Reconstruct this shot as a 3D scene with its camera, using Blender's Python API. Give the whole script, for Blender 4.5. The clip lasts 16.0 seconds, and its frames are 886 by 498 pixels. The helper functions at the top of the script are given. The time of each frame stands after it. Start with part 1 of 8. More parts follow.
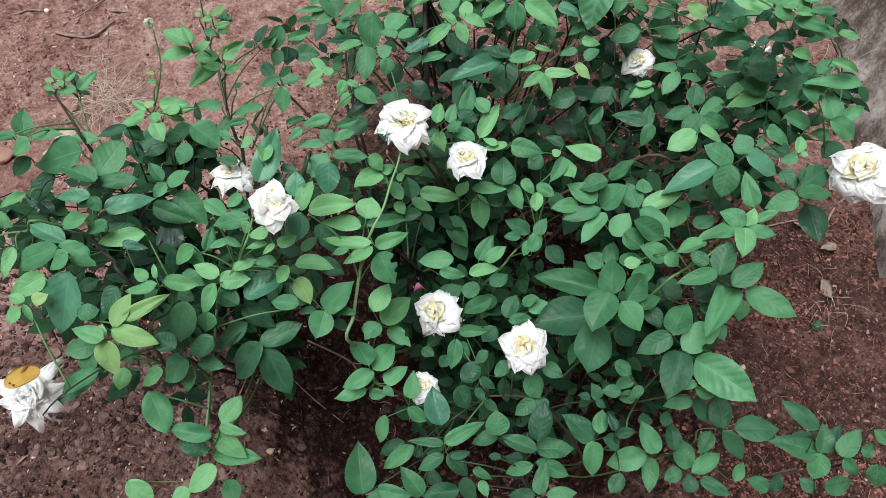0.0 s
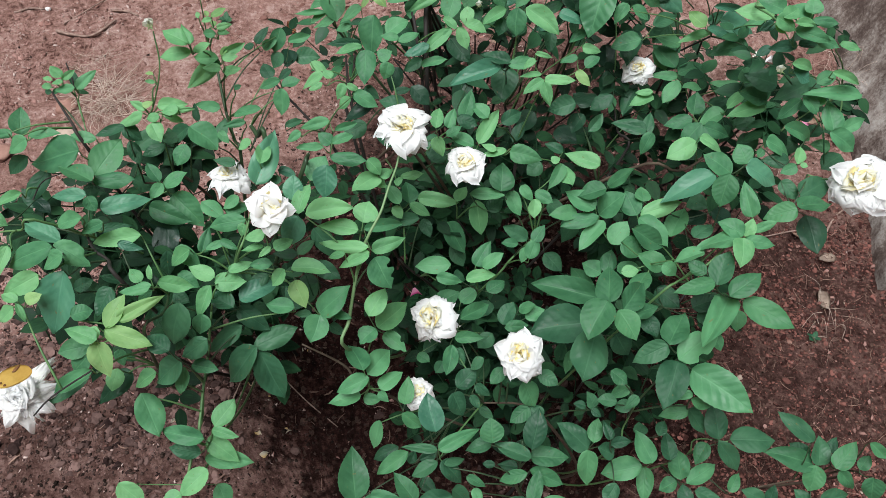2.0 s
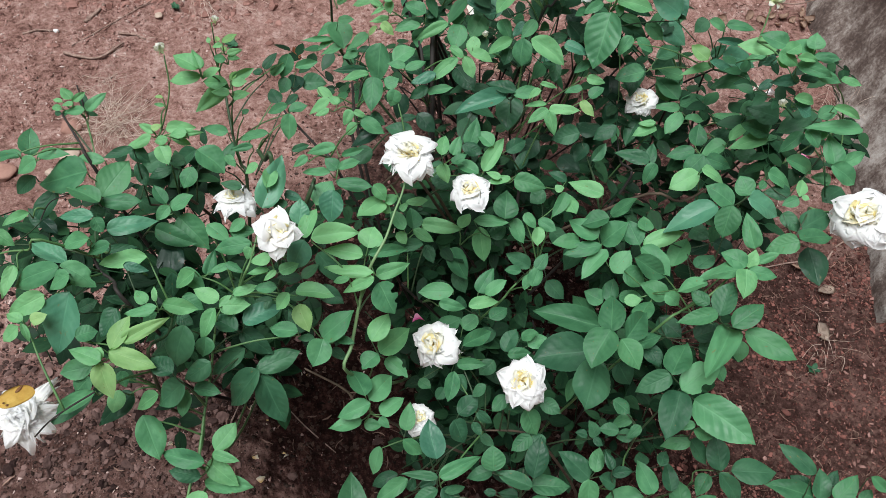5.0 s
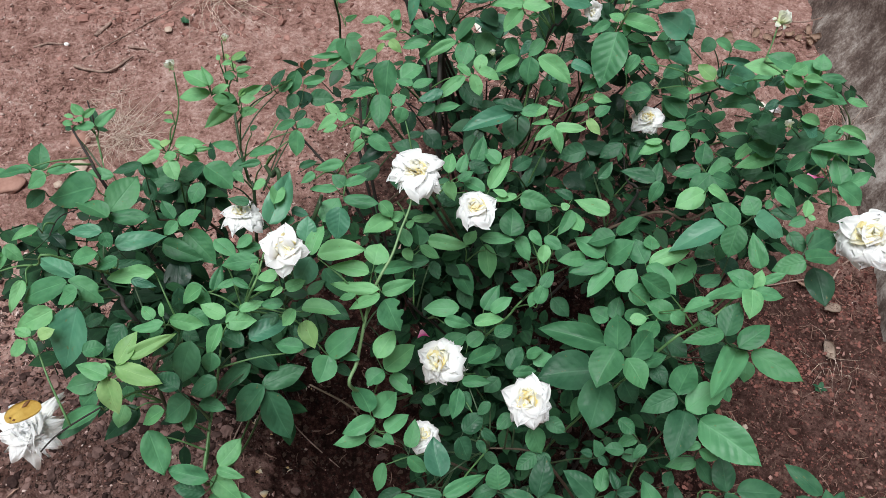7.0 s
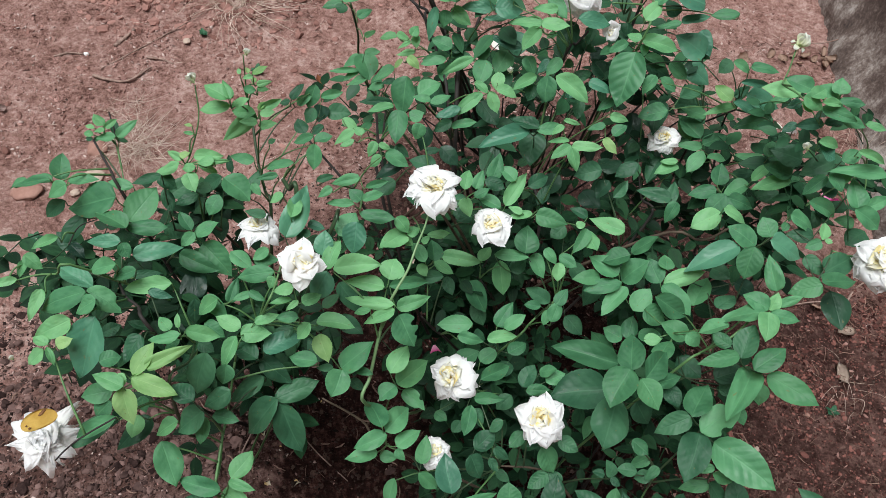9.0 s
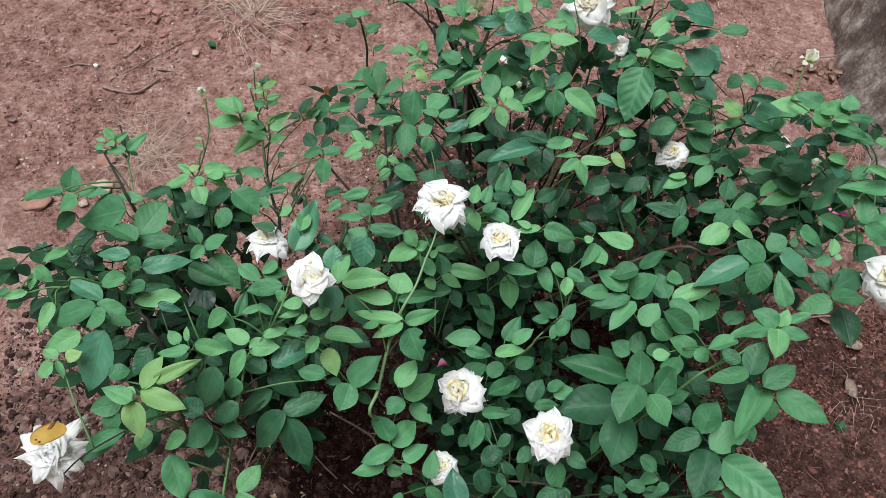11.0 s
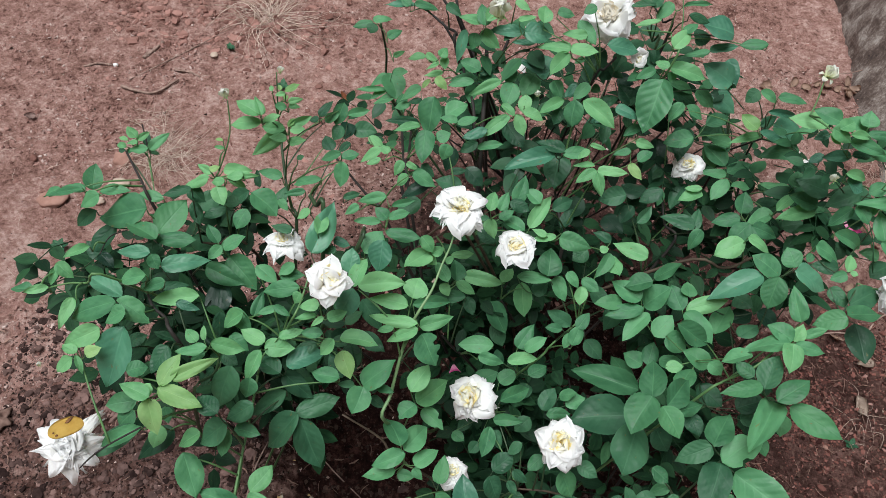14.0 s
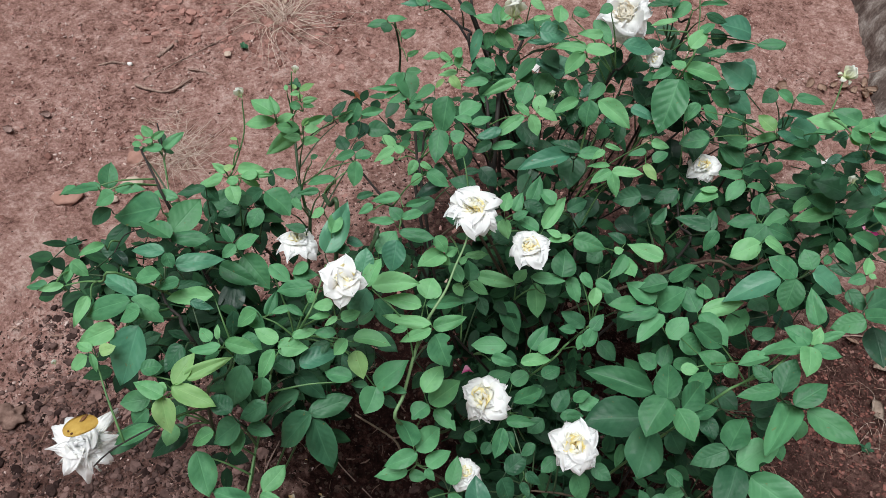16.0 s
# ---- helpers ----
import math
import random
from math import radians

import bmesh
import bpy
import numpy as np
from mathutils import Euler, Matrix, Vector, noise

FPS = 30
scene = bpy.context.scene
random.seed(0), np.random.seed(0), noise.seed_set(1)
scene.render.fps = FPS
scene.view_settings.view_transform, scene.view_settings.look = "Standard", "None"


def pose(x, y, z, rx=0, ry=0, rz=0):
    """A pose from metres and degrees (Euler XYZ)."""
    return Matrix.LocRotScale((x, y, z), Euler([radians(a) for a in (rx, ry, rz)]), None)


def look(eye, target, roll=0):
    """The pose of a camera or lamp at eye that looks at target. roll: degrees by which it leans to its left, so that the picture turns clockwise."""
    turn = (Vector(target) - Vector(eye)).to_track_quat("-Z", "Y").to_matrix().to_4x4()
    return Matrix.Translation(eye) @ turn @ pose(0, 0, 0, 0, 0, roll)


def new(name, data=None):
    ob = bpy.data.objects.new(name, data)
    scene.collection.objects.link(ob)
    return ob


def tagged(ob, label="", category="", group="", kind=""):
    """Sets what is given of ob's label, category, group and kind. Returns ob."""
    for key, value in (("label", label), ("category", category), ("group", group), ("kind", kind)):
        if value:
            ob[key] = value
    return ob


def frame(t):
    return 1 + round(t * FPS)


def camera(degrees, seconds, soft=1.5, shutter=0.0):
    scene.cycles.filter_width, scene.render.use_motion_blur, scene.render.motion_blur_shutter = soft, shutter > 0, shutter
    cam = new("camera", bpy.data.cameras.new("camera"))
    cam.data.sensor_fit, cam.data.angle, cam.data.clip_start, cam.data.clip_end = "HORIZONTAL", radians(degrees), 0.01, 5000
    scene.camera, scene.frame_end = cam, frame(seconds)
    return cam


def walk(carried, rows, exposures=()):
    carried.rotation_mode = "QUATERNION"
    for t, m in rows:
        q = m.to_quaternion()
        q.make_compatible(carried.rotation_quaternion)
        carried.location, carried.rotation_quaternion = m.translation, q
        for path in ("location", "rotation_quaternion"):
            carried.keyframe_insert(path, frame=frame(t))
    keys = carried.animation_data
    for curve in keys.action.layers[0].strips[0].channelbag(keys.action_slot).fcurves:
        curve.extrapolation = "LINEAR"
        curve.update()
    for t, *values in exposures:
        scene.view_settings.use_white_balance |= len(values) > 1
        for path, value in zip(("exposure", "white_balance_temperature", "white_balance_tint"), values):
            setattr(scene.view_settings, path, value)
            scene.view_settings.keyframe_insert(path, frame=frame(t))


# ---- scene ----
cam = camera(60.8, 16.0, soft=0.6)
# seconds, eye in metres, turn in degrees
ROWS = [
    (0.0, 0.0000, 0.0000, 1.5732, 28.949, -1.947, 3.516),
    (0.5, 0.0015, 0.0033, 1.5702, 29.003, -2.089, 3.816),
    (1.0, 0.0029, 0.0028, 1.5675, 29.050, -2.288, 4.089),
    (1.5, 0.0040, 0.0029, 1.5695, 29.058, -2.419, 4.277),
    (2.0, 0.0020, 0.0034, 1.5701, 29.266, -2.480, 4.258),
    (2.5, 0.0022, 0.0050, 1.5709, 29.473, -2.504, 4.256),
    (3.0, 0.0010, 0.0031, 1.5701, 29.886, -2.537, 4.262),
    (3.5, -0.0013, 0.0023, 1.5713, 30.080, -2.665, 4.363),
    (4.0, -0.0019, 0.0021, 1.5709, 30.374, -2.838, 4.629),
    (4.5, -0.0076, 0.0014, 1.5739, 31.182, -3.121, 4.946),
    (4.7, -0.0076, 0.0014, 1.5739, 31.150, -3.130, 4.920),
    (6.8, -0.0101, 0.0058, 1.5796, 31.500, -3.080, 5.450),
    (7.0, -0.0100, 0.0061, 1.5800, 32.042, -3.059, 5.529),
    (7.5, -0.0097, 0.0079, 1.5821, 32.293, -2.750, 5.805),
    (8.0, -0.0110, 0.0090, 1.5835, 32.793, -2.549, 5.963),
    (8.5, -0.0144, 0.0100, 1.5846, 32.794, -2.639, 6.240),
    (9.0, -0.0196, 0.0078, 1.5835, 32.956, -3.090, 6.803),
    (9.5, -0.0208, 0.0087, 1.5856, 32.971, -2.997, 6.954),
    (10.0, -0.0240, 0.0115, 1.5856, 33.217, -2.916, 7.180),
    (10.2, -0.0243, 0.0116, 1.5859, 33.385, -2.925, 7.190),
    (12.3, -0.0284, 0.0119, 1.5893, 34.050, -3.045, 7.870),
    (12.5, -0.0288, 0.0119, 1.5896, 34.179, -3.055, 8.084),
    (13.0, -0.0339, 0.0138, 1.5878, 34.139, -3.074, 8.434),
    (13.5, -0.0362, 0.0099, 1.5895, 34.141, -3.245, 8.631),
    (14.0, -0.0367, 0.0062, 1.5900, 34.122, -3.282, 8.789),
    (14.5, -0.0367, 0.0061, 1.5927, 34.103, -3.195, 8.920),
    (15.0, -0.0403, 0.0077, 1.5928, 34.091, -2.893, 9.254),
    (15.5, -0.0398, 0.0090, 1.5904, 34.054, -2.688, 9.424),
    (16.0, -0.0415, 0.0084, 1.5871, 34.052, -2.788, 9.480),
]
walk(cam, [(t, pose(x, y, z, rx, ry, rz)) for t, x, y, z, rx, ry, rz in ROWS],
     exposures=[(0.0, 0.15), (4.0, 0.15), (9.0, 0.10), (13.0, 0.05), (16.0, 0.03)])

# ---- light: bright overcast sky ----
world = bpy.data.worlds.new("overcast_sky")
scene.world = world
world.use_nodes = True
wn = world.node_tree.nodes
wl = world.node_tree.links
sky = wn.new("ShaderNodeTexSky")
sky.sky_type = "NISHITA"
sky.sun_disc = False
sky.sun_elevation = radians(62)
sky.sun_rotation = radians(200)
sky.dust_density = 3.0
haze = wn.new("ShaderNodeMix")
haze.data_type = "RGBA"
haze.inputs["Factor"].default_value = 0.72
haze.inputs["B"].default_value = (9.0, 9.2, 9.3, 1)
wl.new(sky.outputs[0], haze.inputs["A"])
# an overcast dome: brightest overhead, falling off to the horizon
dome = wn.new("ShaderNodeTexCoord")
height = wn.new("ShaderNodeSeparateXYZ")
wl.new(dome.outputs["Generated"], height.inputs[0])
fall = wn.new("ShaderNodeMapRange")
fall.inputs["From Min"].default_value, fall.inputs["From Max"].default_value = 0.0, 1.0
fall.inputs["To Min"].default_value, fall.inputs["To Max"].default_value = 0.12, 1.0
wl.new(height.outputs["Z"], fall.inputs["Value"])
shade = wn.new("ShaderNodeVectorMath")
shade.operation = "SCALE"
wl.new(haze.outputs["Result"], shade.inputs[0])
wl.new(fall.outputs[0], shade.inputs["Scale"])
wl.new(shade.outputs[0], wn["Background"].inputs["Color"])
wn["Background"].inputs["Strength"].default_value = 0.028
sun = new("sun", bpy.data.lights.new("sun", "SUN"))
sun.data.energy = 4.7
sun.data.angle = radians(38)
sun.data.color = (0.96, 0.985, 1.0)
sun.matrix_world = look((-0.5, 0.45, 3.0), (0, 0.7, 0.3))

# ---- materials ----
def mat(name):
    m = bpy.data.materials.new(name)
    m.use_nodes = True
    return m, m.node_tree.nodes, m.node_tree.links, m.node_tree.nodes["Principled BSDF"]


def ramp(n, stops):
    r = n.new("ShaderNodeValToRGB")
    e = r.color_ramp.elements
    e[0].position, e[0].color = stops[0][0], (*stops[0][1], 1)
    e[1].position, e[1].color = stops[-1][0], (*stops[-1][1], 1)
    for p, c in stops[1:-1]:
        e.new(p).color = (*c, 1)
    return r


def noise_tex(n, l, scale, detail=4.0, rough=0.6, vec=None):
    t = n.new("ShaderNodeTexNoise")
    t.inputs["Scale"].default_value, t.inputs["Detail"].default_value, t.inputs["Roughness"].default_value = scale, detail, rough
    if vec is not None:
        l.new(vec, t.inputs["Vector"])
    return t


def mixer(n, l, kind, fac, a, b):
    m = n.new("ShaderNodeMix")
    m.data_type, m.blend_type = "RGBA", kind
    for sock, v in (("Factor", fac), ("A", a), ("B", b)):
        if isinstance(v, (int, float)):
            m.inputs[sock].default_value = v
        elif isinstance(v, tuple):
            m.inputs[sock].default_value = (*v, 1)
        else:
            l.new(v, m.inputs[sock])
    return m.outputs["Result"]


def maths(n, l, op, a, b=0.0):
    m = n.new("ShaderNodeMath")
    m.operation = op
    for i, v in enumerate((a, b)):
        if isinstance(v, (int, float)):
            m.inputs[i].default_value = v
        else:
            l.new(v, m.inputs[i])
    return m.outputs[0]


def leaf_material(name, dark, mid, light, gloss=0.36, per_island=False, relief=0.09, clear=0.16, skin=0.32):
    """Green blade: colour varies from leaf to leaf, thin pale rim and veins, satin skin puckered between the veins, some light shines through."""
    m, n, l, p = mat(name)
    uv = n.new("ShaderNodeUVMap")
    sep = n.new("ShaderNodeSeparateXYZ")
    l.new(uv.outputs[0], sep.inputs[0])
    s, v = sep.outputs[0], sep.outputs[1]
    side = maths(n, l, "ABSOLUTE", s)
    info = n.new("ShaderNodeObjectInfo")
    rnd = n.new("ShaderNodeNewGeometry").outputs["Random Per Island"] if per_island else info.outputs["Random"]
    # every leaf has its own blotches
    shift = n.new("ShaderNodeVectorMath")
    shift.operation = "ADD"
    flat = uv.outputs[0] if per_island else n.new("ShaderNodeTexCoord").outputs["Object"]
    l.new(flat, shift.inputs[0])
    spread_v = n.new("ShaderNodeCombineXYZ")
    l.new(maths(n, l, "MULTIPLY", rnd, 37.0), spread_v.inputs[0])
    l.new(maths(n, l, "MULTIPLY", rnd, 91.0), spread_v.inputs[1])
    l.new(spread_v.outputs[0], shift.inputs[1])
    own = shift.outputs[0]
    blot = noise_tex(n, l, 1.6 if per_island else 2.6, 4.0, 0.6, own)
    col = ramp(n, [(0.0, dark), (0.5, mid), (1.0, light)])
    val = maths(n, l, "ADD", maths(n, l, "MULTIPLY", rnd, 0.95), maths(n, l, "MULTIPLY", maths(n, l, "SUBTRACT", blot.outputs[0], 0.46), 1.4))
    l.new(val, col.inputs[0])
    # side veins sweep forward from the midrib and fade towards the rim
    across = n.new("ShaderNodeSeparateXYZ")
    l.new(flat, across.inputs[0])
    sweep = maths(n, l, "MULTIPLY", maths(n, l, "ABSOLUTE", across.outputs[0]), 0.17 if per_island else 0.52)
    wob = maths(n, l, "MULTIPLY", maths(n, l, "SUBTRACT", blot.outputs[0], 0.5), 0.10)
    wave = maths(n, l, "COSINE", maths(n, l, "MULTIPLY", maths(n, l, "ADD", maths(n, l, "SUBTRACT", v, sweep), wob), 40.0))
    vein = maths(n, l, "MULTIPLY", maths(n, l, "POWER", maths(n, l, "MAXIMUM", wave, 0.0), 9.0), maths(n, l, "SUBTRACT", 1.0, side))
    rib = n.new("ShaderNodeMapRange")
    rib.inputs["From Min"].default_value, rib.inputs["From Max"].default_value = 0.01, 0.075
    rib.inputs["To Min"].default_value, rib.inputs["To Max"].default_value = 1.0, 0.0
    l.new(side, rib.inputs["Value"])
    rim = n.new("ShaderNodeMapRange")
    rim.inputs["From Min"].default_value, rim.inputs["From Max"].default_value = 0.92, 1.0
    l.new(side, rim.inputs["Value"])
    lines = maths(n, l, "MAXIMUM", maths(n, l, "MULTIPLY", rib.outputs[0], 0.85), maths(n, l, "MULTIPLY", vein, 0.10 + 0.7 * relief))
    lines = maths(n, l, "MAXIMUM", lines, maths(n, l, "MULTIPLY", rim.outputs[0], 0.35))
    paler = mixer(n, l, "MIX", maths(n, l, "MULTIPLY", lines, 0.1 if per_island else 0.3), col.outputs[0], tuple(min(1, c * 1.35 + 0.02) for c in light))
    # sun-browned spots, sparse
    spots = noise_tex(n, l, 8.0, 2.0, 0.5, own)
    spot = n.new("ShaderNodeMapRange")
    spot.inputs["From Min"].default_value, spot.inputs["From Max"].default_value = 0.70, 0.74
    l.new(spots.outputs[0], spot.inputs["Value"])
    full = mixer(n, l, "MIX", maths(n, l, "MULTIPLY", spot.outputs[0], 0.5), paler, (0.16, 0.12, 0.04))
    l.new(full, p.inputs["Base Color"])
    rr = n.new("ShaderNodeMapRange")
    rr.inputs["From Min"].default_value, rr.inputs["From Max"].default_value = 0.3, 0.7
    rr.inputs["To Min"].default_value, rr.inputs["To Max"].default_value = gloss - 0.08, gloss + 0.16
    l.new(blot.outputs[0], rr.inputs["Value"])
    l.new(rr.outputs[0], p.inputs["Roughness"])
    p.inputs["Specular IOR Level"].default_value = skin
    bump = n.new("ShaderNodeBump")
    bump.inputs["Strength"].default_value, bump.inputs["Distance"].default_value = (0.25 if per_island else 0.7), 0.003
    pillow = maths(n, l, "MULTIPLY", maths(n, l, "SUBTRACT", 1.0, wave), maths(n, l, "MULTIPLY", maths(n, l, "MULTIPLY", side, maths(n, l, "SUBTRACT", 1.0, side)), relief))
    pucker = noise_tex(n, l, 5.0, 2.0, 0.5, own)
    hgt = maths(n, l, "ADD", maths(n, l, "MULTIPLY", pucker.outputs[0], 0.46), maths(n, l, "SUBTRACT", pillow, maths(n, l, "MULTIPLY", rib.outputs[0], 0.12)))
    l.new(hgt, bump.inputs["Height"])
    l.new(bump.outputs[0], p.inputs["Normal"])
    tr = n.new("ShaderNodeBsdfTranslucent")
    l.new(mixer(n, l, "MULTIPLY", 1.0, full, (1.7, 1.8, 0.6)), tr.inputs["Color"])
    ms = n.new("ShaderNodeMixShader")
    ms.inputs[0].default_value = clear
    l.new(p.outputs[0], ms.inputs[1])
    l.new(tr.outputs[0], ms.inputs[2])
    l.new(ms.outputs[0], n["Material Output"].inputs[0])
    return m


# D and X are dark greens that partly carry the shade on recessed blades
LEAF = {
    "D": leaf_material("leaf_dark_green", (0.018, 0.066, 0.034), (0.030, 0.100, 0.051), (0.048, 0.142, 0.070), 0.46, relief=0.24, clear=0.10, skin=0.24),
    "M": leaf_material("leaf_green", (0.042, 0.149, 0.070), (0.068, 0.217, 0.099), (0.103, 0.289, 0.133), 0.52, relief=0.14),
    "B": leaf_material("leaf_waxy_green", (0.038, 0.133, 0.082), (0.056, 0.185, 0.111), (0.082, 0.240, 0.140), 0.44, relief=0.22, clear=0.10, skin=0.4),
    "L": leaf_material("leaf_fresh_green", (0.090, 0.262, 0.112), (0.134, 0.345, 0.150), (0.186, 0.422, 0.190), 0.52, relief=0.14, clear=0.2),
    "Y": leaf_material("leaf_yellow_green", (0.148, 0.310, 0.110), (0.206, 0.380, 0.145), (0.268, 0.440, 0.180), 0.54, clear=0.22),
    "X": leaf_material("leaf_deep_shade_green", (0.007, 0.030, 0.018), (0.013, 0.045, 0.025), (0.021, 0.066, 0.035), 0.40, clear=0.06, skin=0.3),
}
# V: more veined than M, and darker, to dim the front bush by colour
LEAF["V"] = leaf_material("leaf_veined_green", (0.034, 0.121, 0.055), (0.052, 0.173, 0.077), (0.076, 0.227, 0.099), 0.52, relief=0.24)
LEAF["Q"] = leaf_material("leaf_quilted_green", (0.050, 0.170, 0.080), (0.076, 0.235, 0.108), (0.108, 0.300, 0.140), 0.46, relief=0.75, skin=0.4)
LEAF["E"] = LEAF["M"]
# lower leaves: green darkened so the gaps inside the bushes look shaded
UNDER = leaf_material("leaf_under_shade_green", (0.005, 0.019, 0.009), (0.010, 0.036, 0.016), (0.024, 0.078, 0.032), 0.55, per_island=True, relief=0.0, clear=0.05, skin=0.12)
# middle layer: between leaf and lower-leaf green, part of its shade is colour
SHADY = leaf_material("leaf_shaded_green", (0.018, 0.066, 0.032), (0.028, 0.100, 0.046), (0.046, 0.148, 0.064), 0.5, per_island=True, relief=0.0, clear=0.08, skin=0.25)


def stem_material(name, a, b, rough=0.55, scale=60.0):
    m, n, l, p = mat(name)
    tc = n.new("ShaderNodeTexCoord")
    nz = noise_tex(n, l, scale, 4.0, 0.6, tc.outputs["Object"])
    r = ramp(n, [(0.3, a), (0.7, b)])
    l.new(nz.outputs[0], r.inputs[0])
    l.new(r.outputs[0], p.inputs["Base Color"])
    p.inputs["Roughness"].default_value = rough
    bump = n.new("ShaderNodeBump")
    bump.inputs["Strength"].default_value, bump.inputs["Distance"].default_value = 0.4, 0.001
    l.new(nz.outputs[0], bump.inputs["Height"])
    l.new(bump.outputs[0], p.inputs["Normal"])
    return m


STEM = {
    "g": stem_material("stem_green", (0.060, 0.150, 0.050), (0.105, 0.215, 0.075), 0.5),
    "p": stem_material("stem_pale_green", (0.120, 0.230, 0.100), (0.190, 0.310, 0.140), 0.5),
    "d": stem_material("stem_dark_green", (0.022, 0.048, 0.022), (0.040, 0.080, 0.032), 0.5),
    "b": stem_material("stem_brown_bark", (0.050, 0.035, 0.024), (0.105, 0.075, 0.050), 0.8),
    "k": stem_material("stem_blackish_bark", (0.010, 0.008, 0.008), (0.028, 0.022, 0.018), 0.75),
}
CUT = stem_material("cut_wood", (0.55, 0.50, 0.40), (0.70, 0.66, 0.55), 0.8, 300.0)


def petal_material(name, inner, outer, edge=(0.86, 0.87, 0.84), reach=0.15):
    """Petal: cream towards its claw, white at the rim, with fine lengthwise creases."""
    m, n, l, p = mat(name)
    uv = n.new("ShaderNodeUVMap")
    sep = n.new("ShaderNodeSeparateXYZ")
    l.new(uv.outputs[0], sep.inputs[0])
    tc = n.new("ShaderNodeTexCoord")
    nz = noise_tex(n, l, 5.0, 3.0, 0.5, uv.outputs[0])
    f = maths(n, l, "ADD", sep.outputs[1], maths(n, l, "MULTIPLY", maths(n, l, "SUBTRACT", nz.outputs[0], 0.5), 0.35))
    r = ramp(n, [(reach, inner), (0.62 + reach * 0.5, outer), (1.0, edge)])
    l.new(f, r.inputs[0])
    l.new(r.outputs[0], p.inputs["Base Color"])
    p.inputs["Roughness"].default_value = 0.6
    p.inputs["Specular IOR Level"].default_value = 0.25
    mp = n.new("ShaderNodeMapping")
    mp.inputs["Scale"].default_value = (26, 3, 1)
    l.new(uv.outputs[0], mp.inputs["Vector"])
    crease = noise_tex(n, l, 1.0, 3.0, 0.6, mp.outputs[0])
    bump = n.new("ShaderNodeBump")
    bump.inputs["Strength"].default_value, bump.inputs["Distance"].default_value = 0.35, 0.001
    l.new(crease.outputs[0], bump.inputs["Height"])
    l.new(bump.outputs[0], p.inputs["Normal"])
    tr = n.new("ShaderNodeBsdfTranslucent")
    l.new(r.outputs[0], tr.inputs["Color"])
    ms = n.new("ShaderNodeMixShader")
    ms.inputs[0].default_value = 0.44
    l.new(p.outputs[0], ms.inputs[1])
    l.new(tr.outputs[0], ms.inputs[2])
    l.new(ms.outputs[0], n["Material Output"].inputs[0])
    return m


PETAL_IN = petal_material("petal_cream_heart", (0.93, 0.68, 0.17), (0.95, 0.87, 0.52), (0.95, 0.95, 0.88), 0.34)
PETAL_OUT = petal_material("petal_white", (0.95, 0.94, 0.84), (0.95, 0.955, 0.945), (0.95, 0.955, 0.96))
PETAL_OLD = petal_material("petal_aged_cream", (0.62, 0.42, 0.18), (0.80, 0.72, 0.56), (0.84, 0.80, 0.70))
PETAL_PINK = petal_material("petal_pink", (0.76, 0.34, 0.50), (0.70, 0.10, 0.36), (0.68, 0.09, 0.34))
PETAL_BUD = petal_material("petal_greenish_bud", (0.70, 0.76, 0.44), (0.88, 0.90, 0.76), (0.92, 0.93, 0.88), 0.15)
SEPAL = stem_material("sepal_green", (0.10, 0.20, 0.05), (0.20, 0.32, 0.10), 0.5)


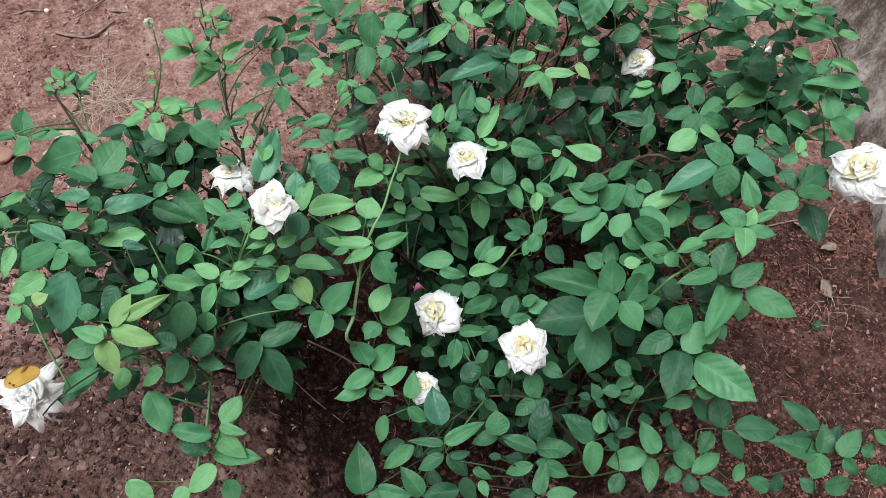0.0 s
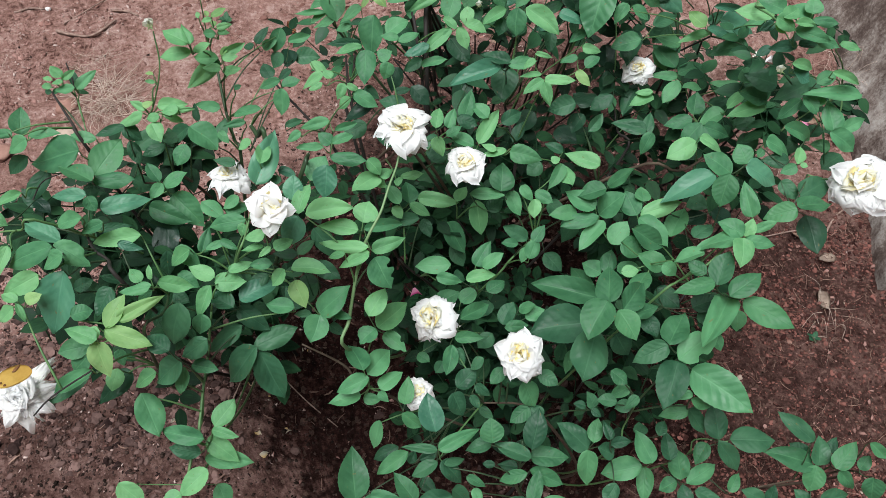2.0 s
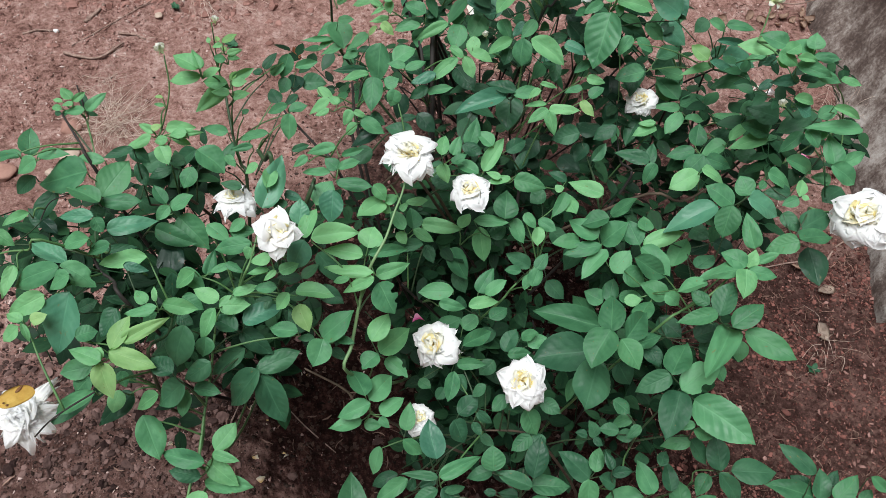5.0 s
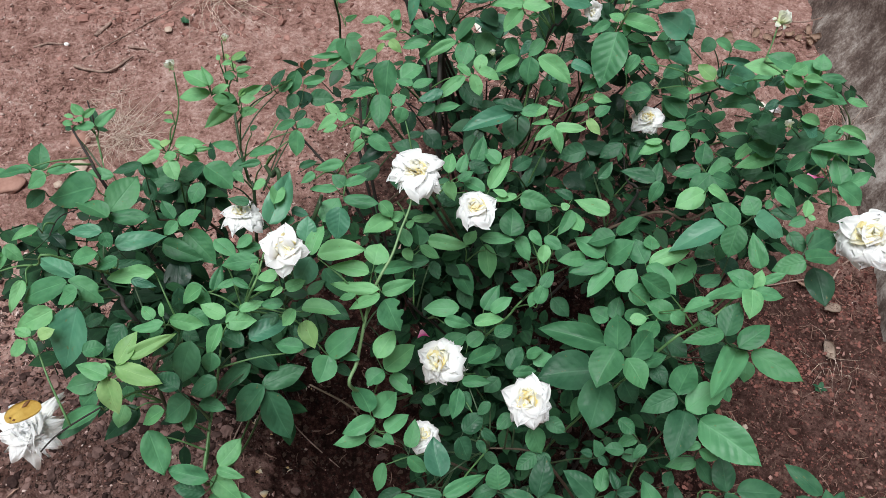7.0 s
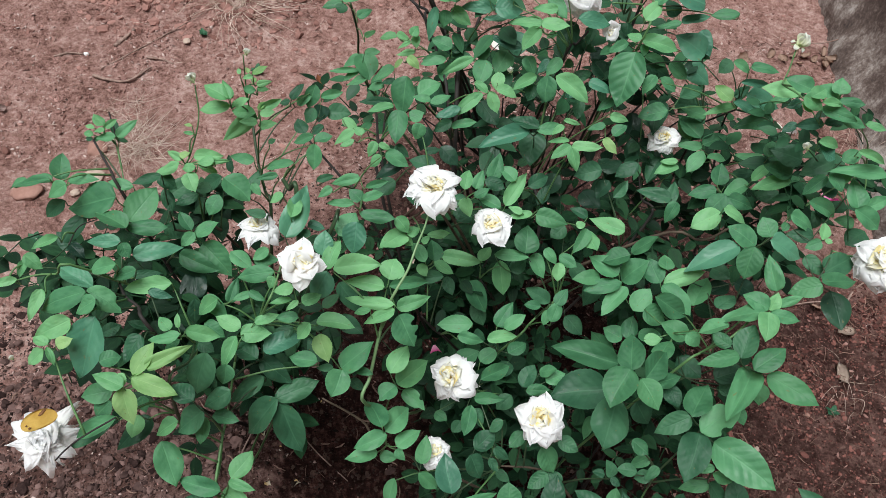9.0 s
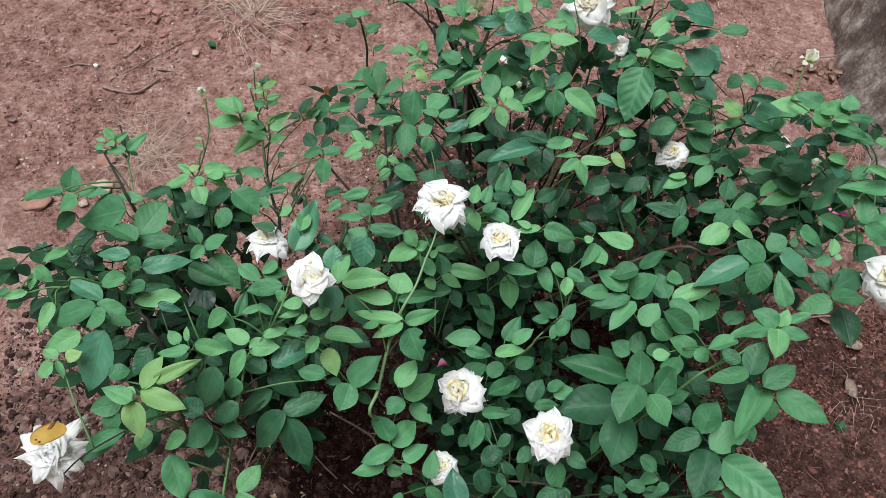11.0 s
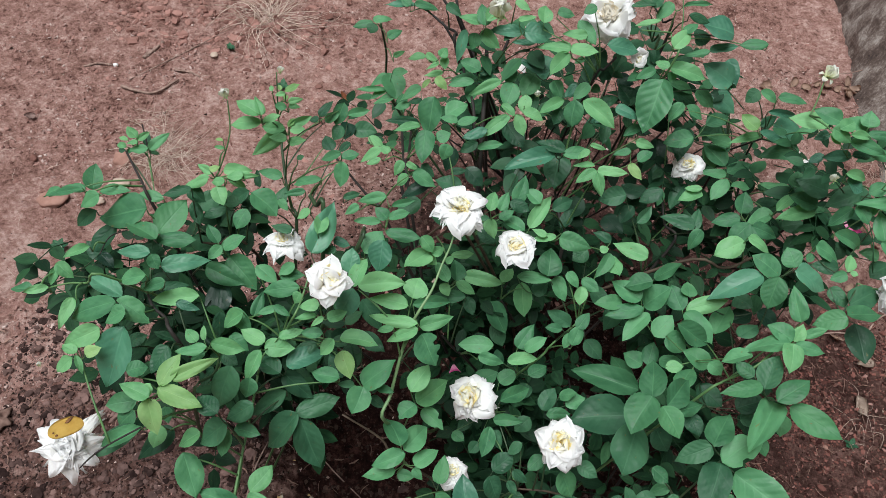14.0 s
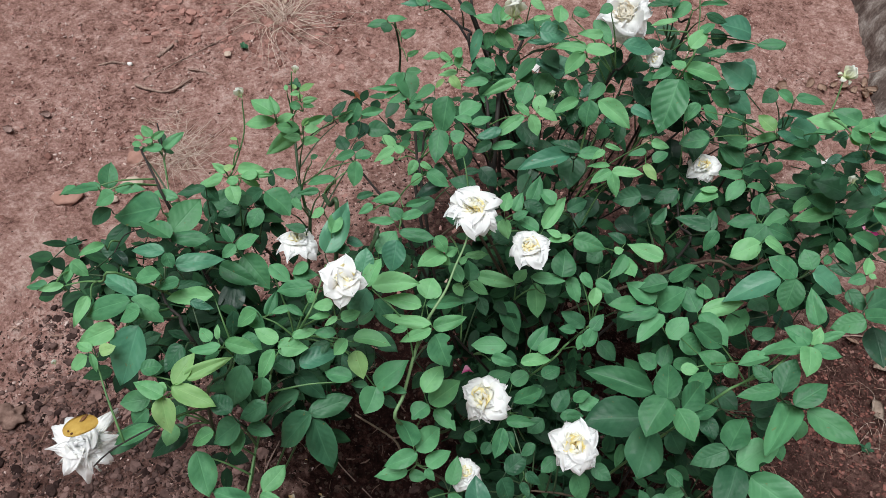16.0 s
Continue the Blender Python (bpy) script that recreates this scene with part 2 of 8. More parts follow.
def soil_material():
    """Red laterite soil, paler and dusty where dry, nearly black-brown where it has been watered and mulched round the
    roses and where the bushes' shade is put into the colour.
    """
    m, n, l, p = mat("red_soil")
    tc = n.new("ShaderNodeTexCoord")
    o = tc.outputs["Object"]
    big = noise_tex(n, l, 2.2, 4.0, 0.6, o)
    mid = noise_tex(n, l, 24.0, 5.0, 0.68, o)
    fine = noise_tex(n, l, 95.0, 6.0, 0.76, o)
    dry = ramp(n, [(0.405, (0.105, 0.050, 0.041)), (0.465, (0.280, 0.151, 0.125)), (0.52, (0.394, 0.228, 0.195)), (0.592, (0.585, 0.408, 0.360))])
    v = maths(n, l, "ADD", maths(n, l, "MULTIPLY", big.outputs[0], 0.22), maths(n, l, "ADD", maths(n, l, "MULTIPLY", mid.outputs[0], 0.36), maths(n, l, "MULTIPLY", fine.outputs[0], 0.42)))
    l.new(v, dry.inputs[0])
    wet_shaded = ramp(n, [(0.40, (0.010, 0.005, 0.004)), (0.5, (0.030, 0.013, 0.011)), (0.60, (0.125, 0.057, 0.046))])
    l.new(v, wet_shaded.inputs[0])
    sep = n.new("ShaderNodeSeparateXYZ")
    l.new(o, sep.inputs[0])

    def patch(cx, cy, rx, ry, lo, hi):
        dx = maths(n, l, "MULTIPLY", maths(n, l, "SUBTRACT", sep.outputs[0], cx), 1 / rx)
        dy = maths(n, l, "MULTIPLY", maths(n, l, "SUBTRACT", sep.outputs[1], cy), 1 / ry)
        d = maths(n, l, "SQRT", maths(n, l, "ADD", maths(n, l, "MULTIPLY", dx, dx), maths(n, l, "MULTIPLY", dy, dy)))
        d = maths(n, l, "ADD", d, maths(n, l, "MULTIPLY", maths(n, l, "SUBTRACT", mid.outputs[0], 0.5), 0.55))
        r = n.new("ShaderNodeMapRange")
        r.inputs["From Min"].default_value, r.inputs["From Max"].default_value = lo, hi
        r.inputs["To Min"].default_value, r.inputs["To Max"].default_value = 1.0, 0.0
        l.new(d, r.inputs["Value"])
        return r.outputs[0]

    # dark patches: watered basin and mulch, plus shade painted under and beside the bushes
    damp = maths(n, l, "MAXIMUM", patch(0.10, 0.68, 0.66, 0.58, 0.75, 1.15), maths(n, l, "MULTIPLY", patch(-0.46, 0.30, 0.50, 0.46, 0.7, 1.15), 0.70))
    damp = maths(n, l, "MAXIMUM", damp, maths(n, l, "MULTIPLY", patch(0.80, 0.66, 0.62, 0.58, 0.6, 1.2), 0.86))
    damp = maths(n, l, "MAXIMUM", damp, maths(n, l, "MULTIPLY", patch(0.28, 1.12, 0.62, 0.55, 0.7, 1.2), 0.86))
    col = mixer(n, l, "MIX", damp, dry.outputs[0], wet_shaded.outputs[0])
    # pale grit
    vor = n.new("ShaderNodeTexVoronoi")
    vor.inputs["Scale"].default_value = 120.0
    l.new(o, vor.inputs["Vector"])
    grit = n.new("ShaderNodeMapRange")
    grit.inputs["From Min"].default_value, grit.inputs["From Max"].default_value = 0.90, 0.97
    sepc = n.new("ShaderNodeSeparateColor")
    l.new(vor.outputs["Color"], sepc.inputs[0])
    l.new(sepc.outputs[0], grit.inputs["Value"])
    col = mixer(n, l, "MIX", maths(n, l, "MULTIPLY", grit.outputs[0], 0.18), col, (0.42, 0.28, 0.22))
    l.new(col, p.inputs["Base Color"])
    p.inputs["Roughness"].default_value = 0.95
    p.inputs["Specular IOR Level"].default_value = 0.06
    bump = n.new("ShaderNodeBump")
    bump.inputs["Strength"].default_value, bump.inputs["Distance"].default_value = 1.0, 0.014
    l.new(maths(n, l, "ADD", mid.outputs[0], fine.outputs[0]), bump.inputs["Height"])
    l.new(bump.outputs[0], p.inputs["Normal"])
    return m


SOIL = soil_material()


def plain(name, a, b, rough=0.9, scale=20.0, island=False):
    m, n, l, p = mat(name)
    tc = n.new("ShaderNodeTexCoord")
    nz = noise_tex(n, l, scale, 5.0, 0.65, tc.outputs["Object"])
    v = nz.outputs[0]
    if island:
        v = maths(n, l, "ADD", maths(n, l, "MULTIPLY", v, 0.4), maths(n, l, "MULTIPLY", n.new("ShaderNodeNewGeometry").outputs["Random Per Island"], 0.6))
    r = ramp(n, [(0.25, a), (0.75, b)])
    l.new(v, r.inputs[0])
    l.new(r.outputs[0], p.inputs["Base Color"])
    p.inputs["Roughness"].default_value = rough
    p.inputs["Specular IOR Level"].default_value = 0.1
    bump = n.new("ShaderNodeBump")
    bump.inputs["Strength"].default_value, bump.inputs["Distance"].default_value = 0.6, 0.003
    l.new(nz.outputs[0], bump.inputs["Height"])
    l.new(bump.outputs[0], p.inputs["Normal"])
    return m


MULCH = plain("dark_mulch", (0.020, 0.011, 0.010), (0.195, 0.120, 0.106), 0.95, 60.0, True)
STONE = plain("red_sandstone", (0.24, 0.125, 0.098), (0.40, 0.235, 0.19), 0.9, 30.0)
STONE_PALE = plain("pale_stone", (0.34, 0.25, 0.20), (0.55, 0.44, 0.36), 0.9, 40.0)
QUARTZ = plain("white_quartz", (0.65, 0.64, 0.62), (0.82, 0.82, 0.80), 0.6, 60.0)
CRUMB = plain("soil_crumb", (0.16, 0.078, 0.062), (0.40, 0.240, 0.200), 0.95, 60.0, True)
CRUMB_DARK = plain("dark_soil_crumb", (0.014, 0.009, 0.007), (0.075, 0.048, 0.040), 0.95, 60.0, True)
CHIP = plain("wood_chip", (0.07, 0.036, 0.028), (0.30, 0.19, 0.15), 0.9, 50.0, True)
STRAW = plain("dry_straw", (0.35, 0.25, 0.195), (0.70, 0.57, 0.49), 0.85, 30.0, True)
DEAD = plain("dead_leaf", (0.34, 0.215, 0.155), (0.62, 0.46, 0.37), 0.8, 30.0, True)
TWIG = plain("weathered_twig", (0.10, 0.060, 0.048), (0.44, 0.31, 0.26), 0.9, 60.0)
RUST = plain("rusty_leaf", (0.20, 0.070, 0.035), (0.42, 0.17, 0.09), 0.85, 50.0)
OCHRE = plain("ochre_leaf", (0.62, 0.38, 0.08), (0.82, 0.60, 0.18), 0.6, 60.0)
BROWNED = plain("browned_leaf_edge", (0.10, 0.045, 0.02), (0.26, 0.13, 0.06), 0.8, 90.0)
CLOD = plain("earth_clod", (0.09, 0.05, 0.04), (0.26, 0.17, 0.14), 0.95, 70.0)
FLAKE = plain("red_soil_flake", (0.150, 0.072, 0.060), (0.40, 0.230, 0.198), 0.95, 60.0, True)
FLAKE_PALE = plain("pale_soil_flake", (0.30, 0.19, 0.165), (0.60, 0.46, 0.42), 0.9, 60.0, True)
GRAIN = plain("damp_red_grain", (0.036, 0.014, 0.012), (0.275, 0.118, 0.096), 0.9, 60.0, True)
EARTH = plain("red_earth_clod", (0.17, 0.083, 0.068), (0.35, 0.190, 0.160), 0.95, 60.0, True)


# ---- helpers for meshes ----
def part(name, bm, material, parent, label="", smooth=True):
    """Links a bmesh or a mesh as one part under parent."""
    if isinstance(bm, bmesh.types.BMesh):
        me = bpy.data.meshes.new(name)
        bm.to_mesh(me)
        bm.free()
        if material:
            me.materials.append(material)
        if smooth:
            me.shade_smooth()
    else:
        me = bm
    ob = new(name, me)
    ob.parent = parent
    if label:
        ob["label"] = label
    return ob


def mesh_of(name, verts, faces, material, uvs=None, smooth=True):
    me = bpy.data.meshes.new(name)
    me.from_pydata([tuple(v) for v in verts], [], faces)
    me.materials.append(material)
    if uvs is not None:
        layer = me.uv_layers.new(name="UVMap")
        idx = np.empty(len(me.loops), dtype=np.int32)
        me.loops.foreach_get("vertex_index", idx)
        layer.data.foreach_set("uv", np.asarray(uvs, dtype=np.float32)[idx].ravel())
    if smooth:
        me.shade_smooth()
    me.update()
    return me


def value_noise(x, y, seed=0):
    """Smooth value noise of numpy arrays, 0 to 1."""
    xi, yi = np.floor(x).astype(np.int64), np.floor(y).astype(np.int64)
    fx, fy = x - xi, y - yi
    fx, fy = fx * fx * (3 - 2 * fx), fy * fy * (3 - 2 * fy)

    def h(a, b):
        n = (a * 374761393 + b * 668265263 + seed * 1442695041) & 0xFFFFFFFF
        n = ((n ^ (n >> 13)) * 1274126177) & 0xFFFFFFFF
        return ((n ^ (n >> 16)) & 0xFFFF) / 65535.0

    return (h(xi, yi) * (1 - fx) + h(xi + 1, yi) * fx) * (1 - fy) + (h(xi, yi + 1) * (1 - fx) + h(xi + 1, yi + 1) * fx) * fy


def fbm(x, y, scale, octaves, seed):
    out, amp, tot = 0.0, 1.0, 0.0
    for k in range(octaves):
        out = out + amp * value_noise(x * scale, y * scale, seed + 17 * k)
        tot, amp, scale = tot + amp, amp * 0.5, scale * 2.03
    return out / tot - 0.5


def ground_height(x, y):
    """Uneven earth with a shallow watering basin round the roses and clods further off."""
    x, y = np.asarray(x, dtype=float), np.asarray(y, dtype=float)
    near = np.exp(-((x / 2.6) ** 2 + ((y - 1.0) / 2.6) ** 2))
    z = 0.16 * fbm(x, y, 1.1, 3, 3) * near
    z = z - 0.07 * np.exp(-(((x + 0.1) / 0.42) ** 2 + ((y - 0.55) / 0.36) ** 2))
    rough = 0.35 + 1.2 * np.clip(fbm(x, y, 1.7, 2, 40) * 2 + 0.35, 0, 1)
    z = z + (0.036 * rough * np.abs(fbm(x, y, 9.0, 3, 9)) + 0.020 * rough * np.abs(fbm(x, y, 27.0, 2, 13)) + 0.019 * fbm(x, y, 46.0, 2, 21)) * near
    z = z + 0.085 * np.abs(fbm(x, y, 13.0, 4, 55)) * np.exp(-(((x + 0.80) / 0.55) ** 2 + ((y - 2.0) / 0.38) ** 2))
    return z


def tube_geometry(points, radii, sides=6):
    """Vertices and faces of a closed tapering tube along points."""
    pts = [Vector(p) for p in points]
    verts, faces = [], []
    side = None
    for i, p in enumerate(pts):
        d = (pts[min(i + 1, len(pts) - 1)] - pts[max(i - 1, 0)])
        d = d.normalized() if d.length > 1e-9 else Vector((0, 0, 1))
        if side is None:
            side = d.orthogonal().normalized()
        side = (side - d * side.dot(d))
        side = side.normalized() if side.length > 1e-6 else d.orthogonal().normalized()
        up = d.cross(side)
        for k in range(sides):
            a = 2 * math.pi * k / sides
            verts.append(p + (side * math.cos(a) + up * math.sin(a)) * radii[i])
    for i in range(len(pts) - 1):
        for k in range(sides):
            a, b = i * sides + k, i * sides + (k + 1) % sides
            faces.append((a, b, b + sides, a + sides))
    faces.append(tuple(reversed(range(sides))))
    faces.append(tuple(range((len(pts) - 1) * sides, len(pts) * sides)))
    return verts, faces


def bent(points, steps=5):
    """A smooth line (Catmull-Rom) through the given points."""
    p = [Vector(q) for q in points]
    if len(p) < 3:
        return [p[0].lerp(p[-1], k / steps) for k in range(steps + 1)]
    p = [p[0] * 2 - p[1]] + p + [p[-1] * 2 - p[-2]]
    out = []
    for i in range(1, len(p) - 2):
        for k in range(steps):
            t = k / steps
            out.append(0.5 * ((2 * p[i]) + (p[i + 1] - p[i - 1]) * t + (2 * p[i - 1] - 5 * p[i] + 4 * p[i + 1] - p[i + 2]) * t * t + (3 * p[i] - p[i - 1] - 3 * p[i + 1] + p[i + 2]) * t ** 3))
    out.append(p[-2])
    return out


def tube_mesh(name, points, r0, r1, material, sides=7, knobs=0.0, rng=random):
    line = bent(points)
    n = len(line) - 1
    radii = [(r0 + (r1 - r0) * i / n) * (1 + knobs * rng.uniform(-1, 1)) for i in range(n + 1)]
    return mesh_of(name, *tube_geometry(line, radii, sides), material)


# ---- ground ----
def build_ground():
    def axis(lo, hi, step, far):
        core = np.arange(lo, hi + step, step)
        out = [step]
        while sum(out) < far:
            out.append(out[-1] * 1.35)
        out = np.cumsum(out)
        return np.concatenate([(lo - out)[::-1], core, core[-1] + out])

    xs, ys = axis(-1.95, 1.75, 0.0105, 300.0), axis(0.02, 2.75, 0.0105, 300.0)
    gx, gy = np.meshgrid(xs, ys)
    gz = ground_height(gx, gy)
    nx, ny = len(xs), len(ys)
    co = np.stack([gx, gy, gz], -1).reshape(-1, 3)
    i = np.arange(ny - 1)[:, None] * nx + np.arange(nx - 1)[None]
    quads = np.stack([i, i + 1, i + 1 + nx, i + nx], -1).reshape(-1, 4)
    me = bpy.data.meshes.new("ground")
    me.vertices.add(len(co))
    me.vertices.foreach_set("co", co.astype(np.float32).ravel())
    me.loops.add(quads.size)
    me.loops.foreach_set("vertex_index", quads.astype(np.int32).ravel())
    me.polygons.add(len(quads))
    me.polygons.foreach_set("loop_start", np.arange(0, quads.size, 4, dtype=np.int32))
    me.update(calc_edges=True)
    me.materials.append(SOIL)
    me.shade_smooth()
    return tagged(new("ground", me), "uneven red laterite soil, damp and darkened for shade round the roses", "ground", kind="structure")


ground = build_ground()


def gz_at(x, y):
    return float(ground_height(x, y))


def lump(rng, size, flat=0.6, sub=1, rough=0.18):
    """An irregular pebble as a bmesh about its centre."""
    bm = bmesh.new()
    bmesh.ops.create_icosphere(bm, subdivisions=sub, radius=1.0)
    off = Vector((rng.uniform(0, 50), rng.uniform(0, 50), rng.uniform(0, 50)))
    sx, sy = rng.uniform(0.8, 1.25), rng.uniform(0.7, 1.0)
    for v in bm.verts:
        k = 1 + rough * noise.noise(v.co * 1.6 + off) * 2
        v.co = Vector((v.co.x * sx, v.co.y * sy, v.co.z * flat)) * k * size
    return bm


def scatter_crumbs(name, material, label, spots, seed, sizes):
    """Loose grains, each a small rough solid, all in one object."""
    rng = np.random.default_rng(seed)
    base = np.array([(1, 0, 0), (-1, 0, 0), (0, 1, 0), (0, -1, 0), (0, 0, 1), (0, 0, -1)], float)
    tri = np.array([(0, 2, 4), (2, 1, 4), (1, 3, 4), (3, 0, 4), (2, 0, 5), (1, 2, 5), (3, 1, 5), (0, 3, 5)])
    n = len(spots)
    s = sizes[0] + (sizes[1] - sizes[0]) * rng.random(n) ** 3
    v = base[None] * (1 + rng.uniform(-0.5, 0.5, (n, 6, 1))) * s[:, None, None] * np.stack([rng.uniform(0.8, 1.4, n), rng.uniform(0.7, 1.2, n), rng.uniform(0.3, 0.65, n)], -1)[:, None]
    a = rng.uniform(0, 6.283, n)
    c, sn = np.cos(a)[:, None], np.sin(a)[:, None]
    x, y = v[..., 0] * c - v[..., 1] * sn, v[..., 0] * sn + v[..., 1] * c
    z = v[..., 2] + ground_height(spots[:, 0], spots[:, 1])[:, None] + s[:, None] * 0.05
    co = np.stack([x + spots[:, :1], y + spots[:, 1:], z], -1).reshape(-1, 3)
    faces = (tri[None] + 6 * np.arange(n)[:, None, None]).reshape(-1, 3)
    me = bpy.data.meshes.new(name)
    me.vertices.add(len(co))
    me.vertices.foreach_set("co", co.astype(np.float32).ravel())
    me.loops.add(faces.size)
    me.loops.foreach_set("vertex_index", faces.astype(np.int32).ravel())
    me.polygons.add(len(faces))
    me.polygons.foreach_set("loop_start", np.arange(0, faces.size, 3, dtype=np.int32))
    me.update(calc_edges=True)
    me.materials.append(material)
    return tagged(new(name, me), label, "soil", kind="stuff")


def spread(seed, n, x0, x1, y0, y1, keep=None):
    rng = np.random.default_rng(seed)
    p = np.stack([rng.uniform(x0, x1, n), rng.uniform(y0, y1, n)], -1)
    return p if keep is None else p[keep(p[:, 0], p[:, 1], rng.random(n))]


def inside(x, y):
    a = ((x - 0.05) / 0.64) ** 2 + ((y - 0.6) / 0.56) ** 2
    b = ((x - 0.72) / 0.5) ** 2 + ((y - 0.66) / 0.5) ** 2 + 0.2
    c = ((x + 0.5) / 0.66) ** 2 + ((y - 0.24) / 0.38) ** 2 + 0.1
    d = ((x - 0.28) / 0.55) ** 2 + ((y - 1.12) / 0.45) ** 2 + 0.3
    return np.minimum(np.minimum(a, b), np.minimum(c, d))


def scatter_flakes(name, material, label, spots, seed, sizes, tilt=0.5):
    """Thin irregular chips of crusted soil and litter, lying tilted, all in one object."""
    rng = np.random.default_rng(seed)
    n = len(spots)
    s = sizes[0] + (sizes[1] - sizes[0]) * rng.random(n) ** 2.5
    ang = np.linspace(0, 2 * np.pi, 6)[:-1][None] + rng.uniform(-0.45, 0.45, (n, 5))
    rad = s[:, None] * rng.uniform(0.55, 1.2, (n, 5))
    x, y = np.cos(ang) * rad, np.sin(ang) * rad * rng.uniform(0.25, 0.8, (n, 1))
    a = rng.uniform(0, 6.283, (n, 1))
    x, y = x * np.cos(a) - y * np.sin(a), x * np.sin(a) + y * np.cos(a)
    z = x * rng.normal(0, tilt, (n, 1)) + y * rng.normal(0, tilt, (n, 1))
    z0 = ground_height(spots[:, 0], spots[:, 1])[:, None] + s[:, None] * 0.25
    th = (0.0006 + 0.12 * s)[:, None]
    up = np.stack([spots[:, :1] + x, spots[:, 1:] + y, z0 + z + th], -1)
    lo = np.stack([spots[:, :1] + x * 0.9, spots[:, 1:] + y * 0.9, z0 + z - th], -1)
    co = np.concatenate([up, lo], 1).reshape(-1, 3)
    tri = [(0, 1, 2), (0, 2, 3), (0, 3, 4)] + [t for k in range(5) for t in ((k, k + 5, (k + 1) % 5 + 5), (k, (k + 1) % 5 + 5, (k + 1) % 5))]
    faces = (np.array(tri)[None] + 10 * np.arange(n)[:, None, None]).reshape(-1, 3)
    me = bpy.data.meshes.new(name)
    me.vertices.add(len(co))
    me.vertices.foreach_set("co", co.astype(np.float32).ravel())
    me.loops.add(faces.size)
    me.loops.foreach_set("vertex_index", faces.astype(np.int32).ravel())
    me.polygons.add(len(faces))
    me.polygons.foreach_set("loop_start", np.arange(0, faces.size, 3, dtype=np.int32))
    me.update(calc_edges=True)
    me.materials.append(material)
    return tagged(new(name, me), label, "soil", kind="stuff")


def dry_part(x, y, r):
    return r < np.clip(inside(x, y) * 0.5, 0.04, 1) * np.clip(0.34 + 3.2 * fbm(x, y, 2.4, 3, 5), 0.05, 1)


scatter_crumbs("soil_crumbs", CRUMB, "loose crumbs of dry red soil lying on the ground", spread(5, 50000, -1.9, 1.7, 0.05, 2.7, dry_part), 6, (0.0008, 0.0040))
scatter_flakes("soil_flakes", FLAKE, "dark red crusts and litter chips on the dry soil", spread(15, 46000, -1.7, 1.2, 0.05, 2.5, dry_part), 16, (0.0018, 0.0090), 0.5)
scatter_flakes("pale_soil_flakes", FLAKE_PALE, "pale dusty crusts and leaf scraps on the soil", spread(17, 24000, -1.7, 1.2, 0.05, 2.5, lambda x, y, r: dry_part(x, y, r) & (inside(x, y) > 1.0)), 18, (0.0014, 0.0070), 0.4)
scatter_crumbs("fine_soil_grains", GRAIN, "fine red grains of soil beside the roses", spread(19, 90000, 0.5, 1.2, 0.1, 1.05, lambda x, y, r: r < np.clip(0.35 + 2 * fbm(x, y, 5.0, 2, 25), 0.15, 0.95)), 20, (0.0010, 0.0052))
scatter_crumbs("dark_soil_crumbs", CRUMB_DARK, "dark damp crumbs of soil and bark round the roses", spread(7, 60000, -1.2, 1.3, 0.0, 1.6, lambda x, y, r: r < np.clip(1.5 - 0.6 * inside(x, y), 0.02, 1) * np.where(x > 0.5, 0.08, 1)), 8, (0.0008, 0.0050))
scatter_flakes("pale_damp_flakes", FLAKE_PALE, "pale leaf scraps on the damp soil before the roses", spread(23, 1500, -1.1, 0.3, -0.1, 0.75, lambda x, y, r: r < np.clip(((x + 0.05) / 0.30) ** 2 + ((y - 0.5) / 0.3) ** 2 - 0.4, 0.05, 1)), 24, (0.0012, 0.0050), 0.5)
def scatter_clods(name, material, label, spots, seed, sizes):
    """Rounded broken clods of earth, half sunk, all in one object."""
    rng = np.random.default_rng(seed)
    ball = bmesh.new()
    bmesh.ops.create_icosphere(ball, subdivisions=2, radius=1.0)
    base = np.array([v.co[:] for v in ball.verts])
    tri = np.array([[v.index for v in f.verts] for f in ball.faces])
    ball.free()
    n, m = len(spots), len(base)
    s = sizes[0] + (sizes[1] - sizes[0]) * rng.random(n) ** 2
    k = 1 + 0.34 * np.sin(base @ rng.normal(0, 2.2, (3, n)) + rng.uniform(0, 6, n)).T[..., None] + rng.uniform(-0.16, 0.16, (n, m, 1))
    v = base[None] * k * s[:, None, None] * np.stack([rng.uniform(0.8, 1.5, n), rng.uniform(0.7, 1.1, n), rng.uniform(0.5, 0.85, n)], -1)[:, None]
    a = rng.uniform(0, 6.283, n)[:, None]
    x, y = v[..., 0] * np.cos(a) - v[..., 1] * np.sin(a), v[..., 0] * np.sin(a) + v[..., 1] * np.cos(a)
    z = v[..., 2] + ground_height(spots[:, 0], spots[:, 1])[:, None] - s[:, None] * 0.12
    co = np.stack([x + spots[:, :1], y + spots[:, 1:], z], -1).reshape(-1, 3)
    faces = (tri[None] + m * np.arange(n)[:, None, None]).reshape(-1, 3)
    me = mesh_of(name, co.tolist(), faces.tolist(), material, smooth=False)
    return tagged(new(name, me), label, "soil", kind="stuff")


